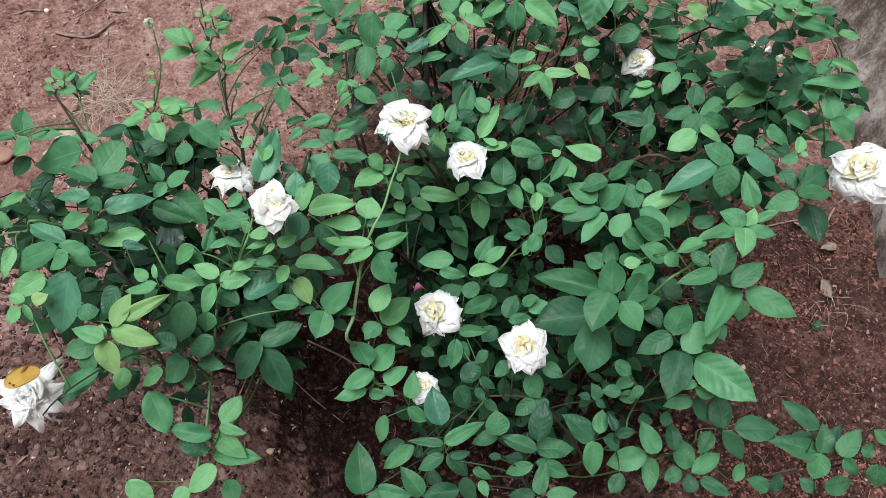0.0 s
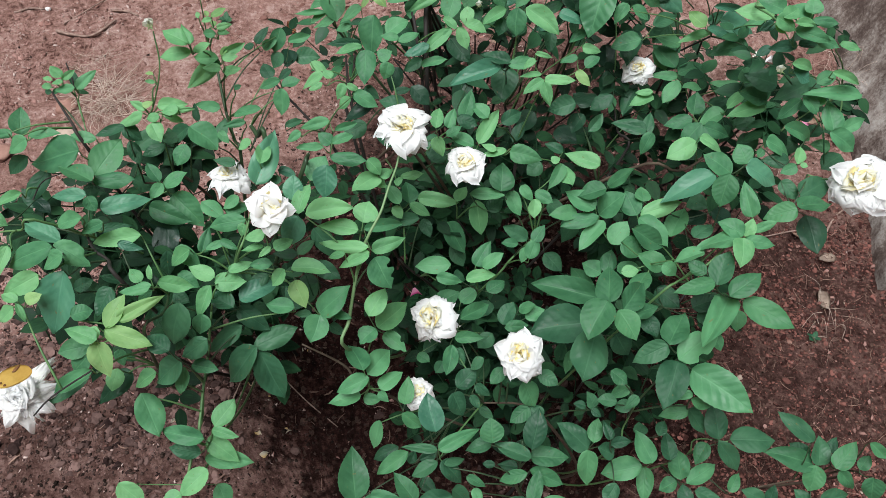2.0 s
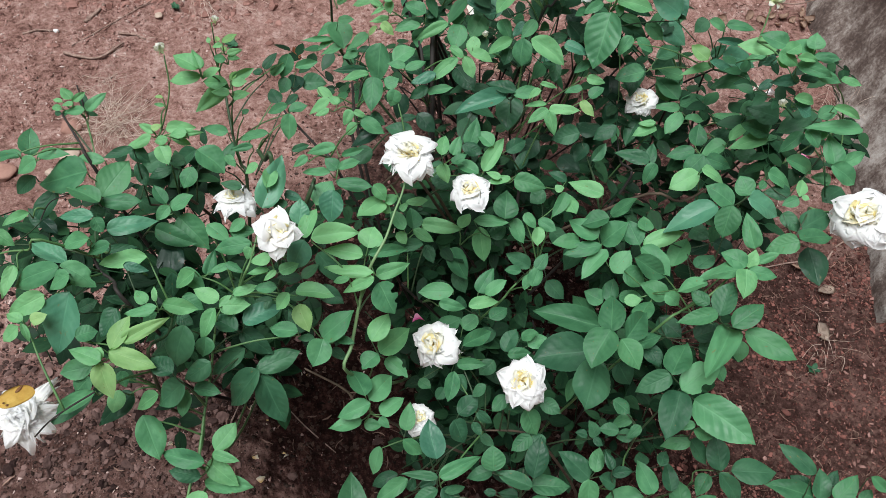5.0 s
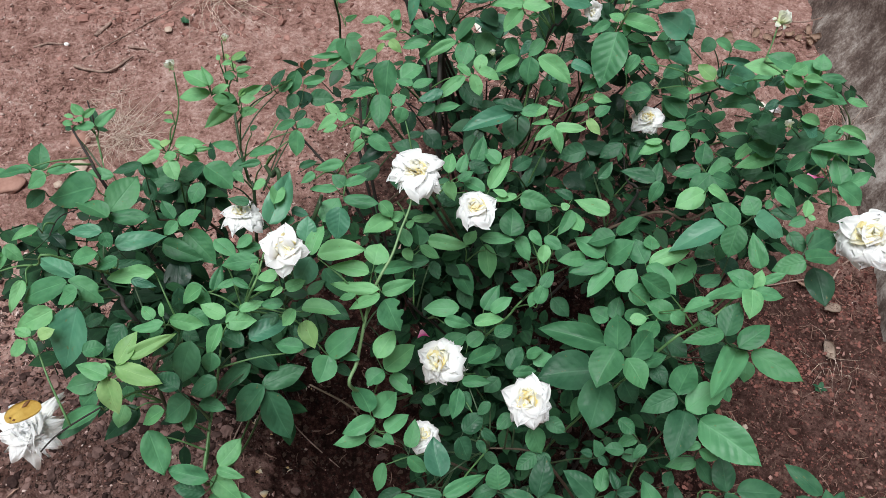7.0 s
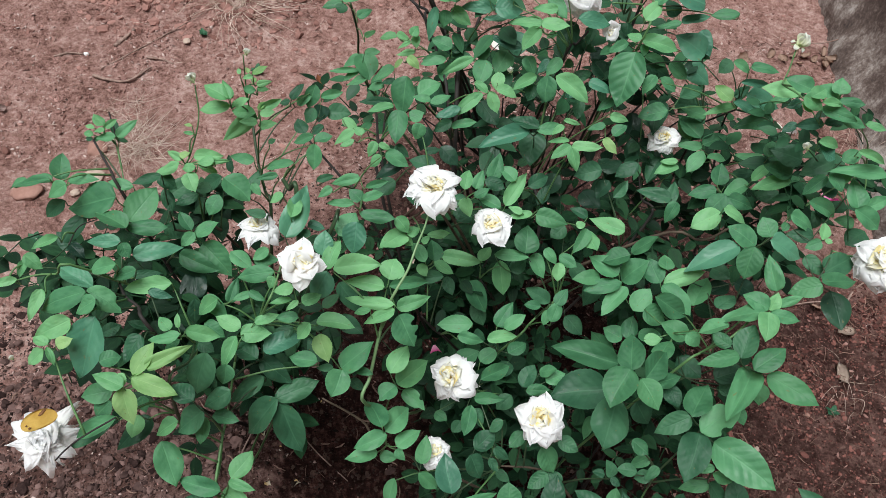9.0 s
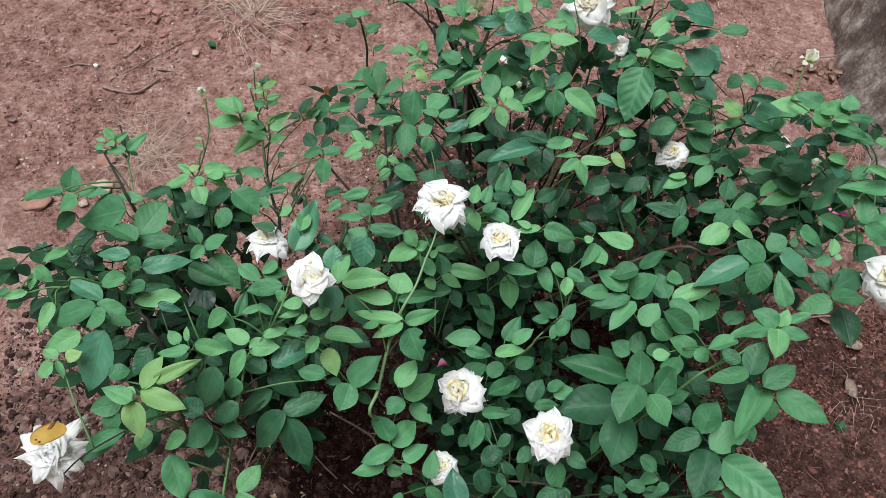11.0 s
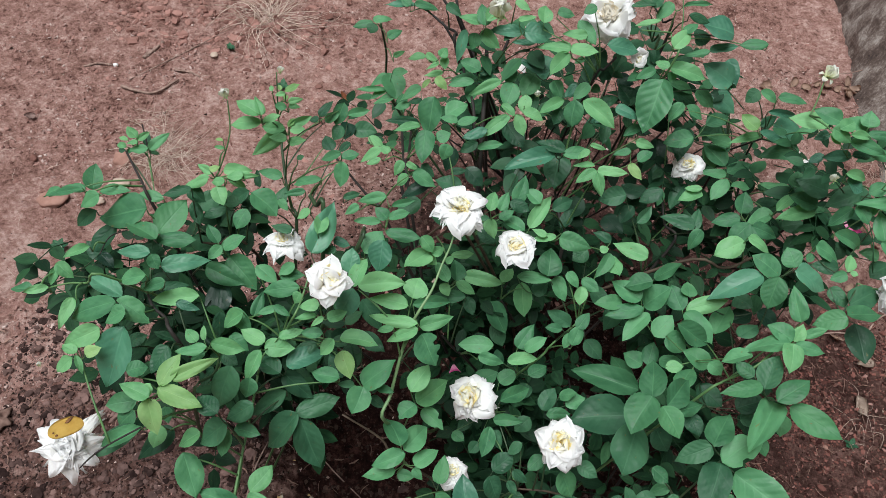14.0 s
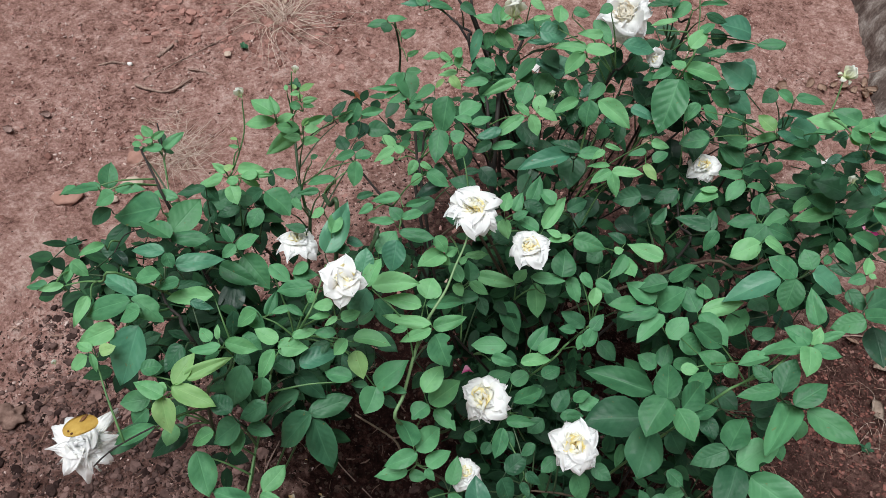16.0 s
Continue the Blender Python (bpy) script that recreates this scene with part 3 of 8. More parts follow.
scatter_clods("mulch_lumps", MULCH, "dark lumps of mulch and damp earth before the roses", spread(21, 9000, -1.0, 0.3, -0.15, 0.75, lambda x, y, r: r < np.clip(0.30 + 2.2 * fbm(x, y, 4.0, 2, 35), 0.08, 0.9) * np.clip(((x + 0.05) / 0.30) ** 2 + ((y - 0.5) / 0.3) ** 2 - 0.4, 0.10, 1)), 22, (0.0018, 0.0105))
scatter_crumbs("mulch_crumbs", MULCH, "fine dark crumbs of mulch before the roses", spread(25, 60000, -1.0, 0.3, -0.15, 0.75, lambda x, y, r: r < np.clip(0.30 + 2.2 * fbm(x, y, 4.0, 2, 35), 0.08, 0.9) * np.clip(((x + 0.05) / 0.30) ** 2 + ((y - 0.5) / 0.3) ** 2 - 0.4, 0.10, 1)), 26, (0.0008, 0.0038))
scatter_clods("damp_clods", GRAIN, "small damp red clods beside the roses", spread(45, 7500, 0.5, 1.2, 0.1, 1.15, lambda x, y, r: r < np.clip(0.40 + 2.4 * fbm(x, y, 5.0, 2, 25), 0.1, 0.95)), 46, (0.0014, 0.0065))
scatter_clods("turned_clods", EARTH, "broken clods of turned red earth", spread(41, 1500, -1.45, -0.45, 1.62, 2.3, lambda x, y, r: r < np.clip(1.3 - ((x + 0.95) / 0.42) ** 2 - ((y - 1.9) / 0.26) ** 2, 0.04, 1)), 42, (0.003, 0.015))
scatter_clods("loose_clods", EARTH, "small loose clods scattered on red soil", spread(43, 1700, -1.7, 1.05, 0.9, 2.5, lambda x, y, r: r < np.clip(0.5 + 3 * fbm(x, y, 2.0, 2, 8), 0.05, 1)), 44, (0.002, 0.0085))
scatter_crumbs("grit", STONE_PALE, "scattered pale grit on the red soil", spread(9, 200, -1.9, 1.7, 0.05, 2.7), 10, (0.0015, 0.0055))


def scatter_strips(name, material, label, category, seed, n, box, length, width, curl=0.25, keep=None, lift=0.004):
    """Flat loose fibres and chips lying at random on the ground, with real thickness, in one object."""
    rng = random.Random(seed)
    verts, faces = [], []
    tries = 0
    while n and tries < 20000:
        tries += 1
        x, y = rng.uniform(box[0], box[1]), rng.uniform(box[2], box[3])
        if keep and not keep(x, y, rng.random()):
            continue
        n -= 1
        ln, w, a, turn = rng.uniform(*length), rng.uniform(*width), rng.uniform(0, 6.283), rng.uniform(-curl, curl)
        line = []
        for k in range(5):
            t = k / 4 - 0.5
            a2 = a + turn * t * 4
            px, py = x + math.cos(a2) * ln * t, y + math.sin(a2) * ln * t
            line.append((px, py, gz_at(px, py) + lift + w * 0.5 + rng.uniform(0, 0.006)))
        v, f = tube_geometry(line, [w * 0.5, w * 0.8, w, w * 0.8, w * 0.4], 4)
        faces += [tuple(i + len(verts) for i in q) for q in f]
        verts += v
    return tagged(new(name, mesh_of(name, verts, faces, material, smooth=False)), label, category, kind="stuff")


scatter_strips("straw_litter", STRAW, "thin dry straw and root fibres on red soil", "litter", 31, 420, (-1.8, 1.6, 0.1, 2.6), (0.012, 0.06), (0.0003, 0.0007), 0.12, lambda x, y, r: inside(x, y) > 1.3 and fbm(x, y, 1.6, 2, 77) > -0.08)
scatter_strips("bark_litter", CHIP, "brown bark chips and needle litter beside the roses", "litter", 32, 3200, (0.45, 1.3, 0.15, 1.95), (0.006, 0.040), (0.0003, 0.0010), 0.10, lambda x, y, r: r < 0.55 + 0.5 * (y > 0.85))
scatter_strips("mulch_litter", CHIP, "short wood and leaf scraps in dark damp soil", "litter", 33, 420, (-1.1, 0.5, 0.0, 0.75), (0.008, 0.03), (0.0006, 0.0022), 0.15)


# ---- roses: leaf, petal and flower meshes ----
OUTLINE_V = [0, 0.03, 0.10, 0.24, 0.40, 0.55, 0.70, 0.82, 0.92, 1.0]
OUTLINE_W = [0.03, 0.20, 0.355, 0.475, 0.50, 0.465, 0.37, 0.245, 0.105, 0.004]


def leaflet_mesh(tone, seed, rows=26, cols=8, bites=0):
    """One blade of unit length and width along +y: folded along the midrib, bending towards its tip, waved, lopsided and finely toothed."""
    rng = random.Random(seed)
    fold, droop, wave, ph = rng.uniform(0.05, 0.42), rng.uniform(0.02, 0.30), rng.uniform(0.012, 0.05), rng.uniform(0, 6)
    skew, twist, lip, hook = rng.uniform(-0.10, 0.10), rng.uniform(-0.3, 0.3), rng.uniform(-0.24, 0.10), rng.uniform(-0.10, 0.06)
    tip, lop = rng.uniform(0.86, 1.25), rng.uniform(-0.09, 0.09)
    gaps = [(rng.choice((-1, 1)), rng.uniform(0.25, 0.9), rng.uniform(0.05, 0.10), rng.uniform(0.25, 0.6)) for _ in range(bites)]
    verts, uvs, faces = [], [], []
    for r in range(rows + 1):
        v = r / rows
        half = float(np.interp(v ** tip, OUTLINE_V, OUTLINE_W))
        if 0 < r < rows:
            half *= 1 + (0.010 if r % 2 else -0.010)
        for c in range(cols + 1):
            s = c / cols * 2 - 1
            side = half * (1 + (lop if s > 0 else -lop))
            for way, at, wide, deep in gaps:
                if way * s > 0:
                    side *= 1 - deep * math.exp(-(((v - at) / wide) ** 4))
            x = s * side + skew * math.sin(math.pi * v) * v
            z = fold * abs(s * side) * (1 - 0.45 * v) - droop * v * v + hook * max(0.0, v - 0.6) * 2.5
            z += wave * math.sin(9 * v + ph + 2 * s) * abs(s) + twist * s * side * v + lip * side * s * s * s * s
            verts.append((x, v, z * 0.8))
            uvs.append((s, v))
    w = cols + 1
    for r in range(rows):
        for c in range(cols):
            a = r * w + c
            faces.append((a, a + 1, a + 1 + w, a + w))
    return mesh_of("leaflet", verts, faces, LEAF[tone], uvs)


BLADES = {k: [leaflet_mesh(k, 100 + 7 * i) if k != "E" else leaflet_mesh(k, 300 + i, 44, 10, 2) for i in range(14)] for k in LEAF}


def petal_mesh(name, material, cup, reflex, point, roll, seed, rows=11, cols=12, frill=1.0):
    """A petal of unit height, claw at the origin, its hollow side towards -y; the rim is frilled and notched."""
    rng = random.Random(seed)
    ph, notch, lean = rng.uniform(0, 6), rng.uniform(0.02, 0.07) * frill, rng.uniform(-0.10, 0.10)
    verts, uvs, faces = [], [], []
    for r in range(rows + 1):
        v = r / rows
        half = 0.11 + (0.60 - 0.16 * point) * math.sin(math.pi * min(1.0, v * 0.60 + 0.02)) ** 1.15
        start = 0.66 - 0.16 * point
        if v > start:
            q = (v - start) / (1 - start)
            half *= math.sqrt(max(0.0, 1 - q ** (2.6 - 0.9 * point))) * (1 - 0.70 * point * q) + 0.012
        for c in range(cols + 1):
            s = c / cols * 2 - 1
            x = s * half + lean * v * v
            y = -cup * (x * x) * 1.6 - cup * 0.35 * math.sin(math.pi * v) + reflex * v * v * (0.6 + 0.4 * v)
            y += roll * v * v * s * s * 0.35 + 0.022 * math.sin(5 * s + 7 * v + ph) * v + frill * 0.075 * math.sin(8 * s + 2 * ph) * v ** 3
            rim = notch * math.sin(9 * s + 3 * ph) * v ** 5 - notch * 0.7 * abs(math.sin(4.3 * s + ph)) * v ** 4
            verts.append((x, y, v - 0.25 * reflex * v ** 3 + rim))
            uvs.append((s, v))
    w = cols + 1
    for r in range(rows):
        for c in range(cols):
            a = r * w + c
            faces.append((a, a + 1, a + 1 + w, a + w))
    return mesh_of(name, verts, faces, material, uvs)


def petal_set(inner, outer, sharp=1.0, frill=1.0):
    return {
        "in": [petal_mesh("petal", inner, 0.62, 0.0, 0.1, 0.1, 11 + i, frill=1.6 * frill) for i in range(4)],
        "mid": [petal_mesh("petal", inner if i == 0 else outer, 0.75, 0.10, 0.30 * sharp, 0.35, 21 + i, frill=1.3 * frill) for i in range(4)],
        "out": [petal_mesh("petal", outer, 0.30, 0.26 + 0.06 * i, (0.35 + 0.15 * i) * sharp, 0.9, 31 + i, frill=frill) for i in range(5)],
    }


PETALS = {
    "white": petal_set(PETAL_IN, PETAL_OUT, 0.95, 1.5),
    "ruffled": petal_set(PETAL_IN, PETAL_OUT, 0.35, 1.6),
    "spiky": petal_set(PETAL_OUT, PETAL_OUT, 2.0, 0.7),
    "old": petal_set(PETAL_OLD, PETAL_OUT, 0.8, 1.2),
    "broad": petal_set(PETAL_IN, PETAL_OUT, 0.25, 0.5),
    "bud": petal_set(PETAL_BUD, PETAL_BUD, 0.6, 0.6),
}


def calyx_mesh(r):
    bm = bmesh.new()
    bmesh.ops.create_uvsphere(bm, u_segments=8, v_segments=6, radius=r)
    for v in bm.verts:
        v.co.z = v.co.z * 1.3 - r * 0.9
    for k in range(5):
        a = k * 1.2566
        c, s = math.cos(a), math.sin(a)
        pts = [(0.5 * r, -0.35 * r, 0), (0.5 * r, 0.35 * r, 0), (1.6 * r, 0.35 * r, -0.5 * r), (1.6 * r, -0.35 * r, -0.5 * r), (3.4 * r, 0, -1.9 * r)]
        vs = [bm.verts.new((x * c - y * s, x * s + y * c, z)) for x, y, z in pts]
        bm.faces.new((vs[0], vs[1], vs[2], vs[3]))
        bm.faces.new((vs[3], vs[2], vs[4]))
    return bm


def flower(bush, at, axis, radius, seed, look_of="white", count=44, flare=1.0, heart=0.34, label="white rose with a creamy yellow heart"):
    """An open rose: petals set in a spiral, upright and cupped in the heart, flaring and reflexed at the rim."""
    rng = random.Random(seed)
    radius *= 0.92
    z = Vector(axis).normalized()
    m = Matrix.Translation(at) @ z.to_track_quat("Z", "Y").to_matrix().to_4x4() @ Matrix.Rotation(rng.uniform(0, 6.28), 4, "Z")
    head = part("rose", calyx_mesh(radius * 0.16), SEPAL, bush, label)
    head.matrix_parent_inverse = Matrix.Translation(bush.location).inverted()
    head.matrix_basis = m
    kinds = PETALS[look_of]
    for i in range(count):
        f = i / (count - 1)
        kind = "in" if f < heart else "mid" if f < heart + 0.18 else "out"
        me = rng.choice(kinds[kind])
        tilt = (8 + 68 * f ** 0.8) * flare + rng.uniform(-14, 14) * (0.6 + 0.5 * f)
        size = radius * (0.50 + 0.55 * f ** 0.8) * (rng.uniform(0.72, 1.14) if f > 0.5 else rng.uniform(0.72, 1.05))
        slim = 1.0
        if look_of == "spiky" and f > 0.25:
            slim, tilt = 0.62, tilt * 1.12
            size *= rng.uniform(0.85, 1.22)
        rim = radius * (0.03 + 0.10 * f)
        if kind == "in" and look_of != "broad":
            tilt, size, rim = rng.uniform(-8, 48), radius * rng.uniform(0.42, 0.70), radius * rng.uniform(0.0, 0.20)
        pm = (
            Matrix.Rotation(math.radians(137.5 * i + rng.uniform(-10, 10)), 4, "Z")
            @ Matrix.Translation((0, rim, radius * (-0.05 - 0.06 * f)))
            @ Matrix.Rotation(math.radians(-tilt), 4, "X")
            @ Matrix.Rotation(math.radians(rng.uniform(-12, 12)), 4, "Y")
        )
        p = part("petal", me, None, head)
        p.matrix_basis = pm @ Matrix.Diagonal((size * slim * rng.uniform(0.70, 1.08), size, size, 1))
    return head


def bud(bush, at, axis, radius, seed, material=None, label="pale green rosebud about to open", petals=6, skirt=0):
    rng = random.Random(seed)
    z = Vector(axis).normalized()
    head = part("rosebud", calyx_mesh(radius * 0.36), SEPAL, bush, label)
    head.matrix_parent_inverse = Matrix.Translation(bush.location).inverted()
    head.matrix_basis = Matrix.Translation(at) @ z.to_track_quat("Z", "Y").to_matrix().to_4x4()
    for i in range(petals):
        f = i / petals
        p = part("petal", rng.choice(PETALS["bud"]["in"]), None, head)
        s = radius * (2.0 + 0.25 * f)
        p.matrix_basis = Matrix.Rotation(math.radians(137.5 * i), 4, "Z") @ Matrix.Translation((0, radius * (0.34 + 0.24 * f), -radius * 0.35)) @ Matrix.Rotation(math.radians(8 - 12 * f * f), 4, "X") @ Matrix.Diagonal((s * 0.72, s * 0.8, s, 1))
    for i in range(skirt):
        p = part("petal", PETALS["bud"]["out"][i % 4], None, head)
        p.matrix_basis = Matrix.Rotation(6.283 * i / skirt + 0.5, 4, "Z") @ Matrix.Translation((0, radius * 0.5, -radius * 0.1)) @ Matrix.Rotation(math.radians(-100 + 25 * (i % 2)), 4, "X") @ Matrix.Diagonal((radius * 0.7, radius * 0.8, radius * 0.85, 1))
    return head


BUSHES, CANES, CLUSTERS, NODES = {}, [], [], {}


def bush(key, x, y, label):
    ob = tagged(new("rose_bush"), label, "rose bush", "roses in the bed")
    ob.location = (x, y, gz_at(x, y))
    BUSHES[key], NODES[key] = ob, [Vector(ob.location)]
    return ob


def held(ob, owner):
    ob.matrix_parent_inverse = Matrix.Translation(owner.location).inverted()
    return ob


def cane(key, kind, r0, r1, points, root=True, cut=False):
    """A rose cane through the points, from its tip down; root: it goes on down to the foot of its bush."""
    b = BUSHES[key]
    pts = [Vector(p) for p in points]
    low = pts[-1]
    foot = Vector(b.location)
    if root and (low - foot).length > 0.12:
        rng = random.Random(int(1000 * low.x) + 7)
        foot = foot + Vector((rng.uniform(-0.05, 0.05), rng.uniform(-0.05, 0.05), -0.01))
        run = (pts[-1] - pts[-2]).normalized()
        mid = low.lerp(foot, 0.5) + Vector((run.x * 0.08, run.y * 0.08, 0.02 - 0.05 * rng.random()))
        pts += [mid, foot]
        r1 = max(r1, 0.0022 if kind == "g" else 0.003)
    line = bent(pts)
    NODES[key] += line
    ob = held(part("cane", tube_mesh("cane", pts, r0, r1, STEM[kind], knobs=0.06, rng=random.Random(3)), None, b, "pruned cane with a pale cut end" if cut else ""), b)
    if cut:
        d = (pts[0] - pts[1]).normalized()
        part("cut_end", tube_mesh("cut_end", [pts[0] - d * 0.001, pts[0] + d * 0.0012], r0 * 0.93, r0 * 0.9, CUT), None, ob)
    return ob


def leaves(key, tones, blades):
    """A compound leaf: for each blade its foot, turn (degrees), length and width in metres."""
    CLUSTERS.append((key, tones, blades))


def build_leaves():
    rng = random.Random(77)
    for key, tones, blades in CLUSTERS:
        b = BUSHES[key]
        feet = [Vector(q[:3]) for q in blades]
        hub = sum(feet, Vector()) / len(feet)
        down = Vector((0, 0, -1))
        hub = hub + down * 0.012
        goal = min(NODES[key], key=lambda p: (p - (hub + down * 0.05)).length + (0.3 if p.z > hub.z else 0))
        way = goal - hub
        reach = min(way.length, 0.16)
        end = hub + way.normalized() * reach if reach > 0.01 else hub + down * 0.03
        verts, faces = tube_geometry(bent([hub, hub.lerp(end, 0.5) + Vector((0, 0, 0.01)), end]), [0.0008 + 0.00007 * i for i in range(11)], 5)
        for f in feet:
            if 0.004 < (f - hub).length < 0.12:
                v, q = tube_geometry(bent([f, f.lerp(hub, 0.5) + down * 0.003, hub]), [0.0007] * 5 + [0.0009] * 6, 4)
                faces += [tuple(i + len(verts) for i in t) for t in q]
                verts += v
        leaf = held(part("leaf", mesh_of("leaf_stalk", verts, faces, STEM["g" if tones[0] in "LMY" else "d"]), None, b), b)
        for tone, (x, y, z, rx, ry, rz, ln, wd) in zip(tones, blades):
            blade = part("leaflet", rng.choice(BLADES[tone]), None, leaf)
            blade.matrix_basis = pose(x, y, z, rx, ry, rz) @ Matrix.Diagonal((wd, ln, ln, 1))


def understory(key, seed, count, spots, reach=0.06, size=(0.022, 0.044), material=None):
    """Shaded lower leaves of a bush round the given spots, in leaves of five along thin stalks, joined into one object."""
    rng = random.Random(seed)
    verts, uvs, faces = [], [], []
    b = BUSHES[key]
    for _ in range(count):
        cx, cy, cz = rng.choice(spots)
        h = Vector((cx + rng.gauss(0, reach), cy + rng.gauss(0, reach), cz - abs(rng.gauss(0, reach))))
        turn = rng.uniform(0, 6.283)
        stem = Vector((math.cos(turn), math.sin(turn), rng.uniform(-0.3, 0.3))).normalized()
        out = stem.cross(Vector((0, 0, 1))).normalized()
        s = rng.uniform(*size)
        for k, (along, side) in enumerate(((0, 1), (0, -1), (0.75, 1), (0.75, -1), (1.2, 0))):
            foot = h + stem * s * along * 1.15
            d = (stem * (0.35 if side else 1) + out * side + Vector((0, 0, rng.uniform(-0.5, 0.35)))).normalized()
            n = (Vector((rng.uniform(-0.5, 0.5), rng.uniform(-0.5, 0.5), 1)) - d * 0).normalized()
            ac = d.cross(n).normalized()
            n = ac.cross(d)
            ln, wd = s * rng.uniform(0.85, 1.15), s * rng.uniform(0.5, 0.66)
            base = len(verts)
            for r_ in range(7):
                v = r_ / 6
                half = float(np.interp(v, OUTLINE_V, OUTLINE_W))
                for c in (-1, 0, 1):
                    verts.append(foot + d * v * ln + ac * c * half * wd + n * (0.2 * abs(c) * half * wd - 0.12 * v * v * ln))
                    uvs.append((c, v))
            for r_ in range(6):
                for c in range(2):
                    q = base + r_ * 3 + c
                    faces.append((q, q + 1, q + 4, q + 3))
        v2, f2 = tube_geometry([h - stem * s * 1.0 + Vector((0, 0, -0.02)), h, h + stem * s * 1.4], [0.0011, 0.0009, 0.0006], 4)
        faces += [tuple(i + len(verts) for i in t) for t in f2]
        verts += v2
        uvs += [(0.02, 0.5)] * len(v2)
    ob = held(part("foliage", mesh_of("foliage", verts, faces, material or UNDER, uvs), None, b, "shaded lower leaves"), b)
    ob["kind"] = "stuff"
    return ob


def yellowed_petal(at, normal):
    """A large ochre leaf, shed from another plant, that has come to rest on a flower."""
    bm = bmesh.new()
    rows, cols, ln, wd = 20, 8, 0.036, 0.021
    grid = []
    for r in range(rows + 1):
        v = -math.cos(math.pi * r / rows)
        half = math.sqrt(max(0.0, 1 - abs(v) ** 2.3)) * wd * 0.5 + 0.0004
        grid.append([bm.verts.new(((c / cols * 2 - 1) * half, v * ln * 0.5, 0.18 * half * (c / cols * 2 - 1) ** 2 - 0.0022 * v * v)) for c in range(cols + 1)])
    for r in range(rows):
        for c in range(cols):
            bm.faces.new((grid[r][c], grid[r][c + 1], grid[r + 1][c + 1], grid[r + 1][c]))
    bmesh.ops.solidify(bm, geom=bm.faces[:], thickness=0.0007)
    ob = part("yellow_leaf", bm, OCHRE, None)
    for px, py, a, rx, ry in ((-0.0068, 0.006, 0.5, 0.0016, 0.0062), (0.005, -0.011, 0.2, 0.0012, 0.0015), (0.001, -0.013, 0.9, 0.0008, 0.0014)):
        spot = lump(random.Random(int(1e5 * rx)), 1.0, 1.0, 2, 0.25)
        for v in spot.verts:
            v.co = Vector((v.co.x * rx, v.co.y * ry, v.co.z * 0.0006 + 0.0004))
        part("brown_spot", spot, BROWNED, ob).matrix_basis = pose(px, py, 0.0004, 0, 0, math.degrees(a))
    z = Vector(normal).normalized()
    x = (Vector((0, 0, 1)) - z * z.z).normalized()
    y = z.cross(x)
    ob.matrix_basis = Matrix.Translation(at) @ Matrix((x, y, z)).transposed().to_4x4() @ Matrix.Rotation(1.85, 4, "Z")
    return tagged(ob, "yellowed blotched leaf resting on a white rose", "dead leaf")


def inner_canes(key, seed, count, spots, kind="k"):
    """Bare old canes rising from the foot of a bush into its leaves."""
    rng = random.Random(seed)
    foot = Vector(BUSHES[key].location)
    for _ in range(count):
        top = Vector(rng.choice(spots)) + Vector((rng.gauss(0, 0.05), rng.gauss(0, 0.05), rng.uniform(-0.1, 0.02)))
        base = foot + Vector((rng.uniform(-0.12, 0.12), rng.uniform(-0.10, 0.10), 0))
        base.z = gz_at(base.x, base.y) - 0.02
        mid = base.lerp(top, 0.5) + Vector((rng.uniform(-0.05, 0.05), rng.uniform(-0.05, 0.05), 0.04))
        cane(key, kind, 0.0014, rng.uniform(0.0028, 0.005), [top, mid, base], root=False)


# ---- the rose bushes ----
bush("centre", 0.02, 0.70, "white rose bush with dense green leaves on bare soil")
bush("left", -0.40, 0.62, "sprawling rose bush with dark leathery leaves and white roses")
bush("back", 0.10, 1.10, "tall rose bush with dark pruned canes and green leaves")
bush("right", 0.52, 0.98, "leafy rose bush beside the weathered wall")
bush("front", 0.25, 0.42, "young rose bush with large fresh green leaves")
bush("corner", 0.66, 0.40, "small low rose shoot on red soil")

# canes, from the tip down
cane("centre", "p", 0.0012, 0.0015, [(-0.063, 0.610, 0.766), (-0.067, 0.579, 0.756), (-0.074, 0.551, 0.749), (-0.081, 0.518, 0.739), (-0.093, 0.488, 0.730), (-0.103, 0.475, 0.700), (-0.110, 0.451, 0.663), (-0.116, 0.416, 0.618), (-0.119, 0.390, 0.579)])
cane("front", "b", 0.0013, 0.0016, [(-0.177, 0.382, 0.599), (-0.124, 0.379, 0.540), (-0.082, 0.367, 0.480)])
cane("front", "g", 0.0015, 0.0019, [(0.369, 0.513, 0.737), (0.340, 0.484, 0.729), (0.317, 0.480, 0.689), (0.289, 0.463, 0.654)])
cane("left", "g", 0.0017, 0.0021, [(-0.289, 0.391, 0.664), (-0.289, 0.340, 0.634), (-0.288, 0.286, 0.617), (-0.284, 0.240, 0.578)])
cane("left", "k", 0.0015, 0.0019, [(-0.539, 0.646, 0.765), (-0.502, 0.604, 0.746), (-0.477, 0.575, 0.738)])
cane("left", "g", 0.0008, 0.0010, [(-0.514, 0.656, 0.761), (-0.495, 0.617, 0.744), (-0.480, 0.584, 0.738)], root=False)
cane("left", "k", 0.0010, 0.0013, [(-0.527, 0.686, 0.780), (-0.518, 0.669, 0.768), (-0.512, 0.656, 0.761)], root=False)
cane("left", "d", 0.0022, 0.0029, [(-0.374, 0.807, 0.671), (-0.352, 0.742, 0.633), (-0.327, 0.688, 0.635), (-0.312, 0.654, 0.617)])
